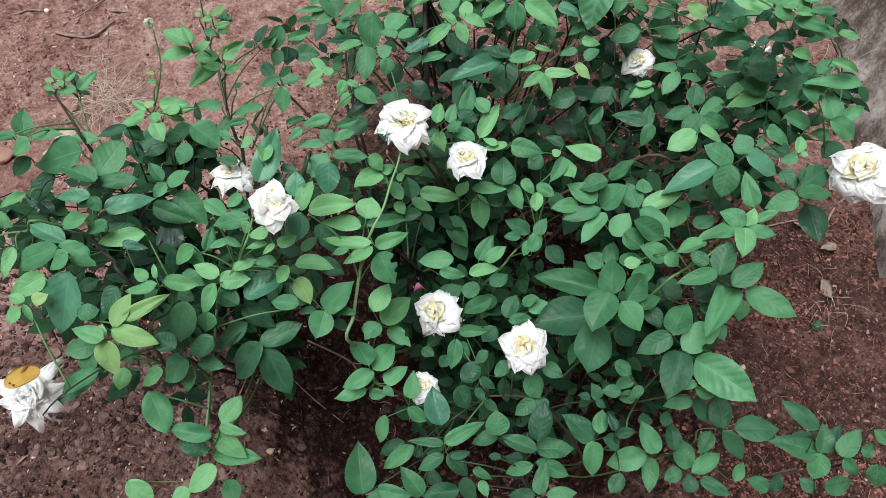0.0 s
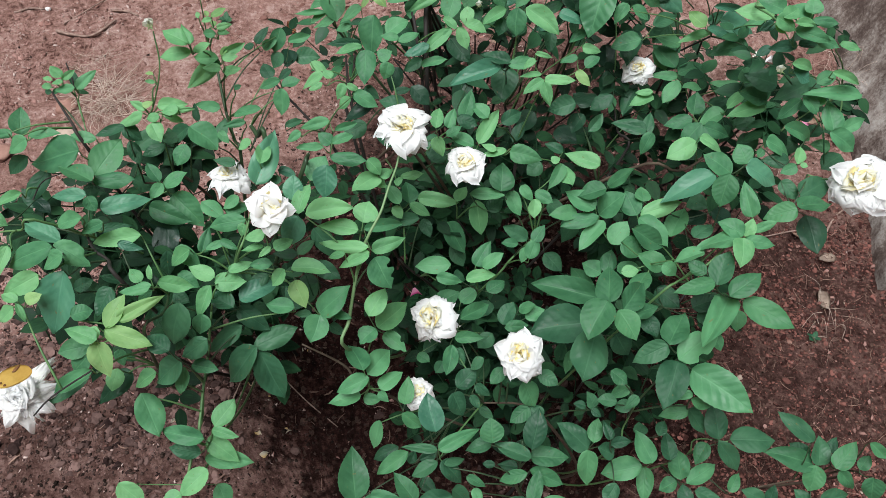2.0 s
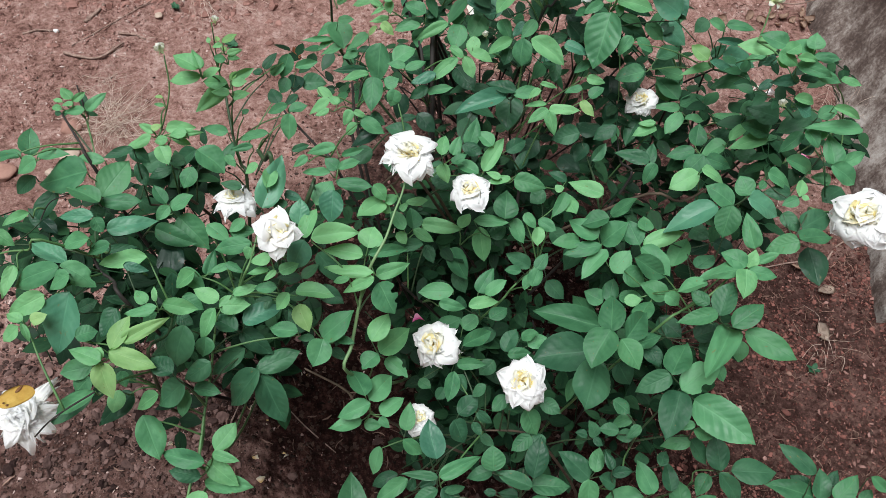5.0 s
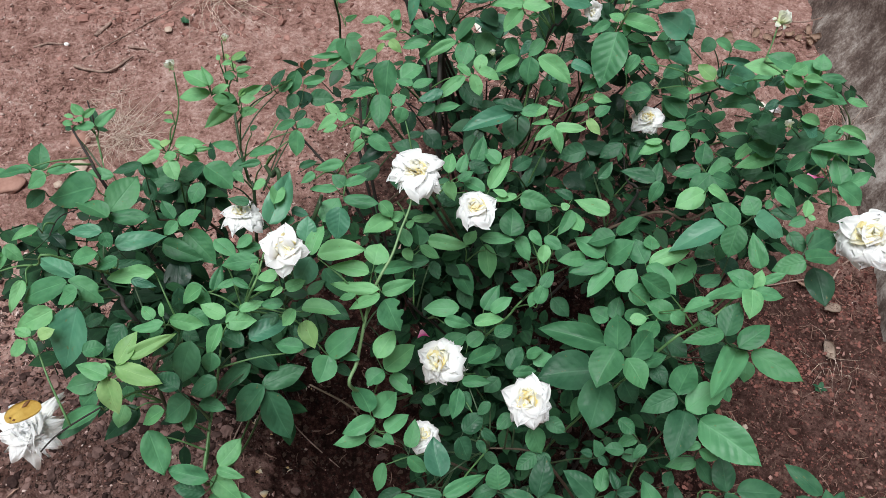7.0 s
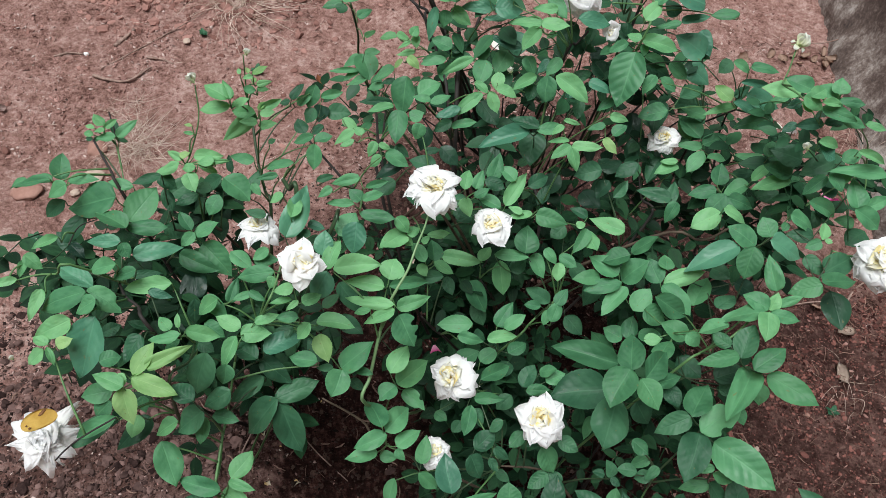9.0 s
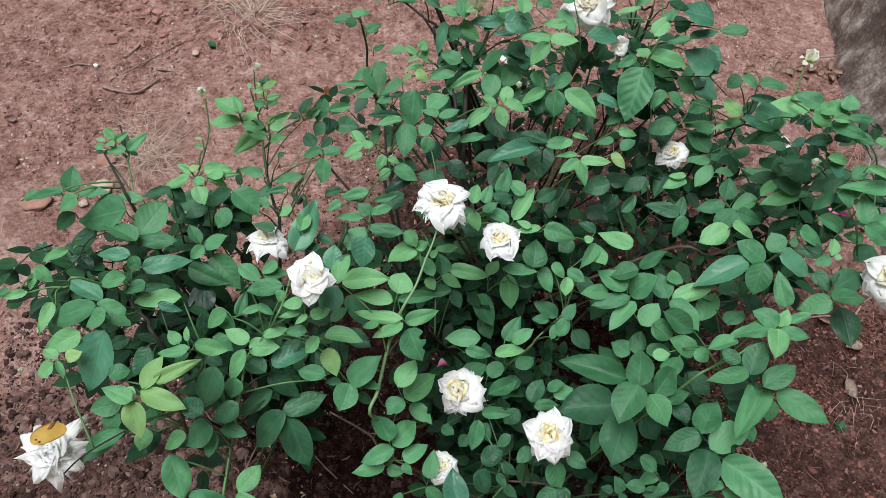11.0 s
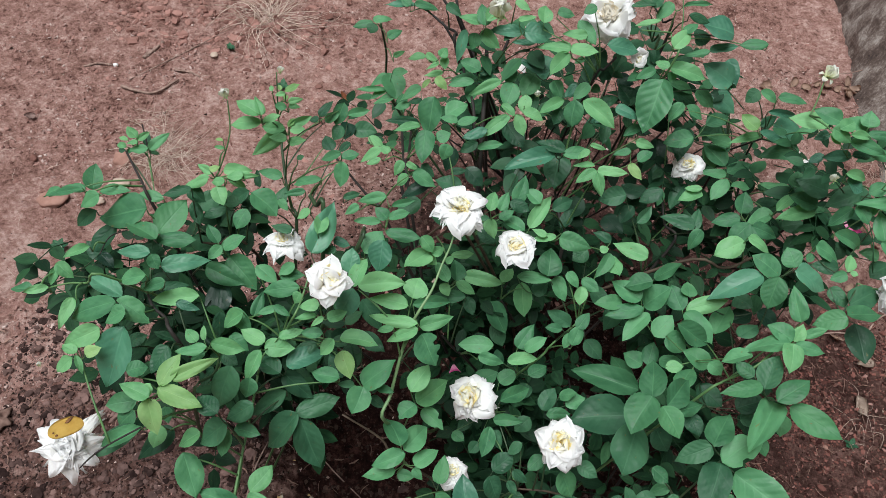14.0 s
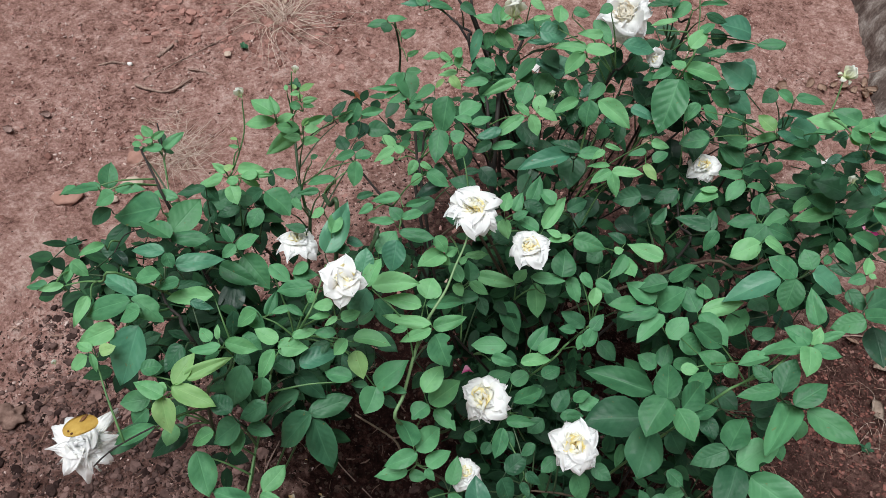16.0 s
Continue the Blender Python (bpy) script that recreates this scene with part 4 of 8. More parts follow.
cane("left", "g", 0.0010, 0.0013, [(-0.412, 0.730, 0.808), (-0.408, 0.705, 0.768), (-0.419, 0.674, 0.728), (-0.424, 0.649, 0.719)], root=False)
cane("left", "g", 0.0008, 0.0010, [(-0.329, 0.722, 0.884), (-0.347, 0.746, 0.781), (-0.351, 0.754, 0.731)], root=False)
cane("centre", "k", 0.0017, 0.0022, [(-0.316, 0.858, 0.614), (-0.291, 0.828, 0.602), (-0.223, 0.745, 0.627), (-0.174, 0.681, 0.647)])
cane("centre", "k", 0.0034, 0.0044, [(-0.076, 1.067, 0.705), (-0.068, 1.054, 0.687), (-0.060, 1.005, 0.654), (-0.054, 0.912, 0.653)])
cane("back", "k", 0.0028, 0.0036, [(-0.033, 1.073, 0.701), (-0.046, 1.037, 0.666), (-0.056, 0.996, 0.650)])
cane("centre", "k", 0.0021, 0.0027, [(-0.152, 1.065, 0.726), (-0.123, 1.038, 0.704), (-0.104, 1.008, 0.683), (-0.087, 0.961, 0.665), (-0.066, 0.886, 0.670)])
cane("back", "k", 0.0028, 0.0036, [(-0.099, 1.050, 0.691), (-0.085, 1.038, 0.679), (-0.073, 1.013, 0.661)])
cane("back", "k", 0.0017, 0.0022, [(0.142, 0.978, 0.778), (0.126, 0.964, 0.761), (0.111, 0.955, 0.735)])
cane("centre", "k", 0.0022, 0.0028, [(-0.206, 0.988, 0.517), (-0.179, 0.850, 0.598), (-0.168, 0.767, 0.640)])
cane("centre", "k", 0.0021, 0.0027, [(-0.185, 0.968, 0.542), (-0.170, 0.853, 0.604), (-0.156, 0.759, 0.652)])
cane("right", "k", 0.0016, 0.0020, [(0.418, 0.962, 0.665), (0.399, 1.008, 0.583), (0.390, 1.008, 0.566)])
cane("right", "k", 0.0016, 0.0020, [(0.412, 0.973, 0.644), (0.428, 0.997, 0.563), (0.419, 0.930, 0.544)])
cane("centre", "b", 0.0020, 0.0026, [(0.409, 0.753, 0.607), (0.365, 0.729, 0.599), (0.287, 0.732, 0.585)])
cane("centre", "g", 0.0016, 0.0020, [(0.147, 0.622, 0.537), (0.111, 0.585, 0.518), (0.083, 0.548, 0.514)])
cane("left", "k", 0.0009, 0.0011, [(-0.426, 0.216, 0.744), (-0.414, 0.229, 0.753), (-0.399, 0.244, 0.757), (-0.369, 0.265, 0.767)], root=False)
cane("left", "g", 0.0008, 0.0011, [(-0.550, 0.396, 0.785), (-0.510, 0.410, 0.796), (-0.483, 0.413, 0.801), (-0.448, 0.425, 0.798)])
cane("left", "k", 0.0015, 0.0019, [(-0.429, 0.436, 0.763), (-0.410, 0.412, 0.768), (-0.392, 0.402, 0.764), (-0.362, 0.372, 0.762)])
cane("front", "b", 0.0013, 0.0016, [(0.080, 0.349, 0.515), (0.133, 0.352, 0.515), (0.169, 0.342, 0.497)])
cane("left", "g", 0.0011, 0.0014, [(-0.232, 0.496, 0.788), (-0.237, 0.449, 0.770), (-0.256, 0.438, 0.719)])
cane("right", "g", 0.0010, 0.0013, [(0.444, 0.935, 0.827), (0.427, 0.889, 0.831), (0.413, 0.855, 0.828)], root=False)
cane("back", "g", 0.0011, 0.0014, [(0.165, 0.971, 0.842), (0.193, 0.983, 0.835), (0.214, 0.990, 0.831)], root=False)
cane("back", "g", 0.0013, 0.0017, [(0.214, 0.988, 0.830), (0.221, 0.971, 0.813), (0.220, 0.946, 0.796)])
cane("back", "d", 0.0020, 0.0025, [(-0.258, 1.052, 0.714), (-0.254, 1.081, 0.621), (-0.255, 1.083, 0.564), (-0.232, 1.042, 0.533)])
cane("left", "d", 0.0013, 0.0017, [(-0.330, 0.393, 0.715), (-0.323, 0.356, 0.731), (-0.334, 0.321, 0.740)])
cane("corner", "g", 0.0010, 0.0013, [(0.549, 0.649, 0.719), (0.526, 0.648, 0.718), (0.506, 0.654, 0.716)], root=False)
cane("centre", "k", 0.0017, 0.0022, [(-0.062, 0.547, 0.561), (-0.039, 0.559, 0.497), (-0.019, 0.566, 0.457)])
cane("centre", "b", 0.0019, 0.0025, [(-0.123, 0.685, 0.600), (-0.085, 0.693, 0.650), (-0.060, 0.704, 0.663)])
cane("centre", "b", 0.0017, 0.0022, [(-0.130, 0.675, 0.589), (-0.088, 0.689, 0.626), (-0.054, 0.699, 0.627)])
cane("left", "b", 0.0016, 0.0021, [(-0.448, 0.608, 0.618), (-0.429, 0.619, 0.603), (-0.395, 0.642, 0.581)])
cane("centre", "k", 0.0024, 0.0031, [(0.087, 0.842, 0.585), (0.101, 0.793, 0.572), (0.112, 0.753, 0.548)])
cane("centre", "k", 0.0019, 0.0024, [(0.281, 0.900, 0.552), (0.285, 0.838, 0.551), (0.290, 0.783, 0.545)])
cane("corner", "b", 0.0012, 0.0015, [(0.551, 0.310, 0.319), (0.675, 0.350, 0.268), (0.721, 0.357, 0.296)])
cane("front", "g", 0.0006, 0.0008, [(0.447, 0.334, 0.479), (0.406, 0.340, 0.453), (0.393, 0.320, 0.409)])
cane("left", "g", 0.0016, 0.0021, [(-0.290, 0.312, 0.626), (-0.286, 0.266, 0.606), (-0.292, 0.240, 0.593), (-0.299, 0.192, 0.543)])
cane("front", "d", 0.0015, 0.0019, [(0.136, 0.294, 0.533), (0.136, 0.262, 0.506), (0.135, 0.242, 0.485)])
cane("front", "g", 0.0010, 0.0013, [(0.284, 0.346, 0.589), (0.281, 0.330, 0.522), (0.279, 0.314, 0.478)])
cane("left", "k", 0.0007, 0.0009, [(-0.488, 0.521, 0.760), (-0.499, 0.498, 0.773), (-0.494, 0.464, 0.785)], root=False)
cane("left", "d", 0.0034, 0.0034, [(-0.292, 0.681, 0.682), (-0.276, 0.658, 0.691), (-0.258, 0.634, 0.703)], cut=True)
cane("left", "d", 0.0028, 0.0028, [(-0.192, 0.610, 0.723), (-0.190, 0.581, 0.739), (-0.188, 0.552, 0.757)], cut=True)
cane("back", "k", 0.0024, 0.0031, [(-0.153, 1.069, 0.770), (-0.134, 1.057, 0.754), (-0.116, 1.044, 0.738)])
cane("back", "k", 0.0021, 0.0028, [(-0.168, 1.060, 0.741), (-0.141, 1.046, 0.731), (-0.122, 1.037, 0.727), (-0.116, 1.013, 0.702)])
cane("back", "k", 0.0024, 0.0031, [(-0.131, 1.076, 0.767), (-0.123, 1.062, 0.746), (-0.112, 1.051, 0.730)])
cane("back", "g", 0.0009, 0.0011, [(0.223, 1.032, 0.863), (0.228, 1.013, 0.847), (0.230, 0.993, 0.829)], root=False)
cane("back", "k", 0.0014, 0.0018, [(0.189, 1.049, 0.829), (0.207, 1.038, 0.812), (0.218, 1.022, 0.793)])
cane("back", "d", 0.0014, 0.0018, [(0.182, 1.021, 0.811), (0.195, 1.011, 0.793), (0.202, 1.001, 0.779)])
inner_canes("left", 600, 6, [(-0.25, 0.47, 0.58), (-0.47, 0.48, 0.67), (-0.30, 0.43, 0.57), (-0.34, 0.56, 0.51), (-0.49, 0.66, 0.55), (-0.43, 0.67, 0.61), (-0.44, 0.55, 0.56), (-0.40, 0.44, 0.62), (-0.48, 0.51, 0.54), (-0.37, 0.54, 0.45), (-0.58, 0.62, 0.54), (-0.47, 0.44, 0.54), (-0.39, 0.55, 0.58), (-0.55, 0.51, 0.66)])
inner_canes("centre", 601, 10, [(0.09, 0.59, 0.33), (0.14, 0.82, 0.41), (0.14, 0.59, 0.36), (0.06, 0.78, 0.57), (-0.11, 0.68, 0.52), (0.10, 0.72, 0.48), (0.05, 0.72, 0.52), (0.00, 0.62, 0.34), (0.02, 0.80, 0.26), (0.01, 0.81, 0.47), (-0.18, 0.60, 0.64), (-0.02, 0.79, 0.41), (-0.03, 0.68, 0.36), (0.05, 0.59, 0.45), (-0.07, 0.69, 0.48)])
inner_canes("back", 602, 14, [(-0.07, 1.12, 0.52), (-0.05, 1.02, 0.53), (0.16, 0.99, 0.65), (0.27, 0.90, 0.55), (0.20, 0.92, 0.56), (0.33, 1.08, 0.49), (0.02, 1.07, 0.54), (0.37, 1.13, 0.59), (0.17, 1.13, 0.64), (0.10, 0.98, 0.48), (-0.23, 1.13, 0.38), (0.12, 1.01, 0.57), (-0.14, 1.05, 0.50), (0.18, 0.94, 0.45), (0.10, 1.13, 0.56), (0.27, 1.05, 0.71), (0.01, 0.91, 0.55), (0.38, 1.07, 0.43)])
inner_canes("right", 603, 12, [(0.37, 0.81, 0.54), (0.29, 0.91, 0.46), (0.64, 0.97, 0.61), (0.57, 0.88, 0.53), (0.51, 1.01, 0.55), (0.48, 0.93, 0.45), (0.54, 0.89, 0.65), (0.34, 0.87, 0.50), (0.52, 0.87, 0.46), (0.60, 0.83, 0.60), (0.43, 0.99, 0.48), (0.59, 0.86, 0.65), (0.48, 0.90, 0.56), (0.59, 0.96, 0.70), (0.38, 1.00, 0.45), (0.55, 0.99, 0.64), (0.29, 0.79, 0.53), (0.56, 0.95, 0.54)])
inner_canes("front", 604, 8, [(0.32, 0.85, 0.34), (0.12, 0.64, 0.32), (0.15, 0.55, 0.37), (0.05, 0.57, 0.34), (0.36, 0.68, 0.38), (0.21, 0.41, 0.34), (0.10, 0.40, 0.39), (0.33, 0.72, 0.41), (0.37, 0.66, 0.50), (0.04, 0.47, 0.24), (0.14, 0.47, 0.42), (0.33, 0.50, 0.51), (0.07, 0.50, 0.33), (0.30, 0.57, 0.43), (0.32, 0.44, 0.49), (0.36, 0.55, 0.51), (0.29, 0.65, 0.37), (0.35, 0.40, 0.49), (0.21, 0.53, 0.42), (0.25, 0.50, 0.46)])

# leaves: bush, tone of each blade (its shade is partly in the tone), then each blade's foot (m), turn (degrees), length
# and width (m)
leaves("left", "L", [(-0.526, 0.401, 0.798, 4, -25, 116, 0.028, 0.011)])
leaves("left", "X", [(-0.411, 0.473, 0.629, -3, 11, -135, 0.049, 0.027)])
leaves("left", "L", [(-0.366, 0.294, 0.785, 12, -7, 77, 0.038, 0.020)])
leaves("left", "MM", [(-0.424, 0.327, 0.676, 10, -27, 112, 0.037, 0.027), (-0.423, 0.314, 0.672, -25, -12, 141, 0.030, 0.026)])
leaves("left", "D", [(-0.394, 0.281, 0.718, 2, -12, 138, 0.058, 0.026)])
leaves("left", "M", [(-0.398, 0.316, 0.794, -4, 4, -62, 0.023, 0.021)])
leaves("left", "M", [(-0.346, 0.273, 0.672, -26, -11, -143, 0.058, 0.034)])
leaves("left", "L", [(-0.250, 0.579, 0.736, 0, 14, -4, 0.040, 0.021)])
leaves("left", "M", [(-0.178, 0.551, 0.749, 27, 10, -26, 0.038, 0.032)])
leaves("centre", "ML", [(-0.106, 0.522, 0.685, -3, 22, -72, 0.057, 0.018), (-0.090, 0.485, 0.693, 11, 20, -60, 0.048, 0.021)])
leaves("centre", "E", [(-0.086, 0.475, 0.693, -20, -9, -133, 0.046, 0.040)])
leaves("centre", "LLLL", [(-0.097, 0.605, 0.696, 20, -16, 140, 0.054, 0.029), (-0.110, 0.611, 0.723, -22, 15, -137, 0.027, 0.020), (-0.093, 0.599, 0.701, 8, 4, -49, 0.021, 0.018), (-0.099, 0.602, 0.688, -8, 21, -125, 0.018, 0.015)])
leaves("left", "Y", [(-0.186, 0.436, 0.684, -19, 17, -160, 0.038, 0.027)])
leaves("left", "MMMDD", [(-0.154, 0.413, 0.638, 38, 3, -50, 0.058, 0.036), (-0.152, 0.408, 0.644, -11, -21, 173, 0.038, 0.035), (-0.136, 0.418, 0.624, 16, 6, -98, 0.025, 0.012), (-0.145, 0.416, 0.595, -18, 18, -118, 0.026, 0.015), (-0.165, 0.411, 0.638, 4, -12, 95, 0.023, 0.011)])
leaves("centre", "LLEE", [(-0.090, 0.423, 0.620, 22, -6, -27, 0.044, 0.031), (-0.081, 0.433, 0.559, -6, 13, -41, 0.061, 0.035), (-0.082, 0.423, 0.579, 3, 3, 142, 0.031, 0.029), (-0.073, 0.439, 0.527, 5, 16, -127, 0.042, 0.024)])
leaves("front", "MMMMMMM", [(-0.092, 0.364, 0.567, -5, 27, 28, 0.049, 0.037), (-0.088, 0.367, 0.544, -3, 17, -36, 0.053, 0.034), (-0.085, 0.360, 0.549, -7, -11, 118, 0.050, 0.026), (-0.070, 0.355, 0.521, 4, -6, -44, 0.043, 0.027), (-0.096, 0.344, 0.519, -8, 1, 107, 0.049, 0.024), (-0.094, 0.347, 0.496, 4, 17, -89, 0.027, 0.018), (-0.071, 0.353, 0.514, -19, 21, -137, 0.021, 0.014)])
leaves("centre", "MLV", [(0.134, 0.645, 0.629, 6, 29, -123, 0.032, 0.020), (0.171, 0.691, 0.637, 17, 3, -158, 0.045, 0.026), (0.172, 0.685, 0.650, -7, -20, 161, 0.043, 0.020)])
leaves("centre", "VV", [(0.249, 0.678, 0.614, 54, 6, -70, 0.052, 0.024), (0.241, 0.659, 0.633, -12, 8, 100, 0.044, 0.037)])
leaves("front", "MMMMM", [(0.228, 0.634, 0.615, 14, -16, 60, 0.051, 0.034), (0.234, 0.624, 0.609, -2, -8, 109, 0.060, 0.025), (0.240, 0.642, 0.586, 56, -3, -64, 0.052, 0.042), (0.245, 0.622, 0.599, -3, 16, 138, 0.061, 0.028), (0.256, 0.590, 0.588, 35, 1, -35, 0.042, 0.033)])
leaves("front", "MLMVV", [(0.291, 0.628, 0.614, 11, -27, 21, 0.044, 0.032), (0.294, 0.625, 0.622, 20, 19, -67, 0.064, 0.027), (0.291, 0.618, 0.624, -3, -1, -130, 0.060, 0.036), (0.350, 0.614, 0.584, 13, -20, -26, 0.058, 0.034), (0.276, 0.590, 0.636, -22, 17, -111, 0.060, 0.033)])
leaves("centre", "V", [(0.201, 0.631, 0.606, 13, -21, 104, 0.042, 0.025)])
leaves("centre", "VD", [(0.073, 0.493, 0.585, 2, -5, -48, 0.033, 0.024), (0.024, 0.578, 0.467, -28, 1, -94, 0.026, 0.022)])
leaves("front", "VV", [(0.037, 0.452, 0.572, -5, 7, -53, 0.053, 0.024), (0.032, 0.430, 0.552, 25, 17, -85, 0.041, 0.018)])
leaves("front", "VMDV", [(0.094, 0.411, 0.648, -1, 28, -79, 0.033, 0.017), (0.131, 0.461, 0.574, 9, 2, -59, 0.032, 0.023), (0.097, 0.446, 0.579, 26, -13, -28, 0.037, 0.026), (0.121, 0.474, 0.575, 40, 4, -88, 0.029, 0.020)])
leaves("front", "D", [(0.217, 0.455, 0.592, -6, -16, 105, 0.083, 0.058)])
leaves("front", "VVVVVV", [(0.218, 0.434, 0.707, -12, 8, 153, 0.056, 0.043), (0.237, 0.432, 0.687, -3, -5, -144, 0.044, 0.037), (0.248, 0.527, 0.529, -1, -20, 81, 0.105, 0.042), (0.232, 0.455, 0.660, -4, -25, 1, 0.063, 0.038), (0.243, 0.433, 0.685, -3, 13, -37, 0.062, 0.033), (0.251, 0.427, 0.678, -3, -6, -60, 0.052, 0.021)])
leaves("front", "DD", [(0.221, 0.428, 0.625, 13, -8, 163, 0.082, 0.052), (0.262, 0.450, 0.571, -27, 13, -142, 0.039, 0.035)])
leaves("front", "VMMM", [(0.247, 0.544, 0.500, -22, -17, 30, 0.086, 0.029), (0.256, 0.575, 0.520, 14, -18, 62, 0.033, 0.030), (0.263, 0.573, 0.526, 29, -7, -13, 0.038, 0.027), (0.276, 0.576, 0.545, 30, 11, -109, 0.040, 0.026)])
leaves("front", "D", [(0.156, 0.315, 0.571, 7, -17, 43, 0.024, 0.022)])
leaves("front", "VVDVMV", [(0.341, 0.450, 0.752, -1, -15, 109, 0.050, 0.021), (0.335, 0.465, 0.745, 2, -32, 55, 0.027, 0.019), (0.349, 0.453, 0.739, 27, -22, -29, 0.047, 0.031), (0.363, 0.438, 0.741, 22, -8, -54, 0.049, 0.030), (0.379, 0.458, 0.701, 33, 0, 148, 0.120, 0.034), (0.387, 0.443, 0.723, 6, 27, -119, 0.068, 0.034)])
leaves("front", "M", [(0.416, 0.472, 0.637, -16, 12, 175, 0.029, 0.023)])
leaves("front", "VEVDDQ", [(0.293, 0.381, 0.707, -7, -15, -25, 0.060, 0.035), (0.312, 0.372, 0.683, 29, -1, -54, 0.063, 0.036), (0.351, 0.403, 0.702, -12, 6, -147, 0.024, 0.016), (0.293, 0.382, 0.704, -27, -15, 124, 0.050, 0.028), (0.314, 0.373, 0.676, 0, 7, 160, 0.065, 0.041), (0.334, 0.367, 0.666, 17, 22, -126, 0.086, 0.050)])
leaves("front", "DVDDD", [(0.283, 0.444, 0.654, 4, 17, -159, 0.034, 0.025), (0.270, 0.477, 0.660, 2, -25, -26, 0.040, 0.031), (0.317, 0.515, 0.600, 5, 20, -133, 0.043, 0.032), (0.356, 0.473, 0.630, 23, -2, -66, 0.040, 0.028), (0.365, 0.463, 0.619, 6, 8, -80, 0.032, 0.022)])
leaves("front", "BVMBM", [(0.391, 0.671, 0.676, -9, -3, 117, 0.085, 0.038), (0.392, 0.639, 0.723, -36, 9, 162, 0.048, 0.036), (0.417, 0.677, 0.673, 26, -13, 61, 0.049, 0.036), (0.417, 0.655, 0.723, -21, 7, -99, 0.062, 0.036), (0.436, 0.686, 0.688, 27, -24, 20, 0.032, 0.031)])
leaves("right", "DLMLM", [(0.492, 0.686, 0.701, 1, -22, 87, 0.038, 0.023), (0.487, 0.661, 0.729, 1, -3, -18, 0.035, 0.017), (0.486, 0.658, 0.729, -19, -26, 123, 0.025, 0.017), (0.490, 0.660, 0.731, 7, 8, -112, 0.011, 0.010), (0.456, 0.704, 0.703, -32, -11, 156, 0.015, 0.013)])
leaves("corner", "DDVVX", [(0.468, 0.642, 0.712, -1, 32, -143, 0.036, 0.022), (0.487, 0.612, 0.721, 3, 4, -52, 0.062, 0.035), (0.470, 0.582, 0.740, 2, -16, -75, 0.051, 0.032), (0.458, 0.564, 0.760, -25, -14, 107, 0.043, 0.028), (0.509, 0.604, 0.689, -3, 5, -169, 0.057, 0.043)])
leaves("front", "M", [(0.418, 0.574, 0.717, 42, -31, 2, 0.050, 0.025)])
leaves("front", "MMLMLM", [(0.374, 0.508, 0.768, -30, 18, 82, 0.059, 0.032), (0.382, 0.517, 0.760, 4, -23, 61, 0.035, 0.026), (0.387, 0.519, 0.754, 48, -6, -23, 0.025, 0.018), (0.382, 0.510, 0.761, 0, 17, -97, 0.039, 0.019), (0.374, 0.503, 0.775, -2, -8, 175, 0.038, 0.031), (0.397, 0.529, 0.751, 38, 14, -66, 0.034, 0.013)])
leaves("front", "MMVVL", [(0.337, 0.498, 0.741, -15, 24, 98, 0.041, 0.029), (0.297, 0.501, 0.696, -10, 23, -129, 0.023, 0.021), (0.265, 0.578, 0.616, -16, 22, -117, 0.039, 0.032), (0.312, 0.519, 0.653, 18, -23, 65, 0.041, 0.029), (0.253, 0.509, 0.650, 13, 17, -80, 0.025, 0.018)])
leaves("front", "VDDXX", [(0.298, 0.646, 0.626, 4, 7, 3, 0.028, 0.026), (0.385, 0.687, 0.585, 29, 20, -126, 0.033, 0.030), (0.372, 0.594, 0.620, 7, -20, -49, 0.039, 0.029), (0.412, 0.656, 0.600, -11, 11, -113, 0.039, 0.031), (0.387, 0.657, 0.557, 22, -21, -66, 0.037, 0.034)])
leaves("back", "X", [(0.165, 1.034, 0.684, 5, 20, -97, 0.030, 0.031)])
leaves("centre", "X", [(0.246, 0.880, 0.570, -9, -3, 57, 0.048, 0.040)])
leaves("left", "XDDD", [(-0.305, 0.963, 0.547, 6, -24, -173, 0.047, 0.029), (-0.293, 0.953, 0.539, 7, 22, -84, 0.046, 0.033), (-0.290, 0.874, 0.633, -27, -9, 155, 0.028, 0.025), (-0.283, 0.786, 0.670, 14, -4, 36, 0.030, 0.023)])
leaves("centre", "M", [(-0.119, 0.807, 0.711, 21, 19, -55, 0.024, 0.022)])
leaves("centre", "D", [(-0.238, 0.673, 0.700, 7, 25, -59, 0.027, 0.012)])
leaves("left", "D", [(-0.337, 0.653, 0.672, 28, 3, -9, 0.039, 0.020)])
leaves("left", "M", [(-0.551, 0.552, 0.793, -13, -16, 104, 0.062, 0.015)])
leaves("left", "DD", [(-0.476, 0.669, 0.621, 14, 24, -45, 0.047, 0.032), (-0.468, 0.614, 0.616, -22, -10, -96, 0.038, 0.033)])
leaves("left", "D", [(-0.541, 0.512, 0.691, 35, -7, 55, 0.032, 0.023)])
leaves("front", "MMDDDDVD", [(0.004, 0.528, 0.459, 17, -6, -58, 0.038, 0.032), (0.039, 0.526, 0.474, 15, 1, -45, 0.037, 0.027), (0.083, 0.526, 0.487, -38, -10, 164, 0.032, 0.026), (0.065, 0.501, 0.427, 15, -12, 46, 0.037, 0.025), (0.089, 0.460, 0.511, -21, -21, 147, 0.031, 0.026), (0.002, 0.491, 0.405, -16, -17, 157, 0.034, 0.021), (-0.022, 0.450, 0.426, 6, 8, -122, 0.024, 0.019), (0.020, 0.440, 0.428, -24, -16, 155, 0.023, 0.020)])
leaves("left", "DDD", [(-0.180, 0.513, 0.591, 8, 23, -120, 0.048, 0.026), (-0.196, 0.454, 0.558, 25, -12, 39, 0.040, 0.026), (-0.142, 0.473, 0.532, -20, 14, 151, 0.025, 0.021)])
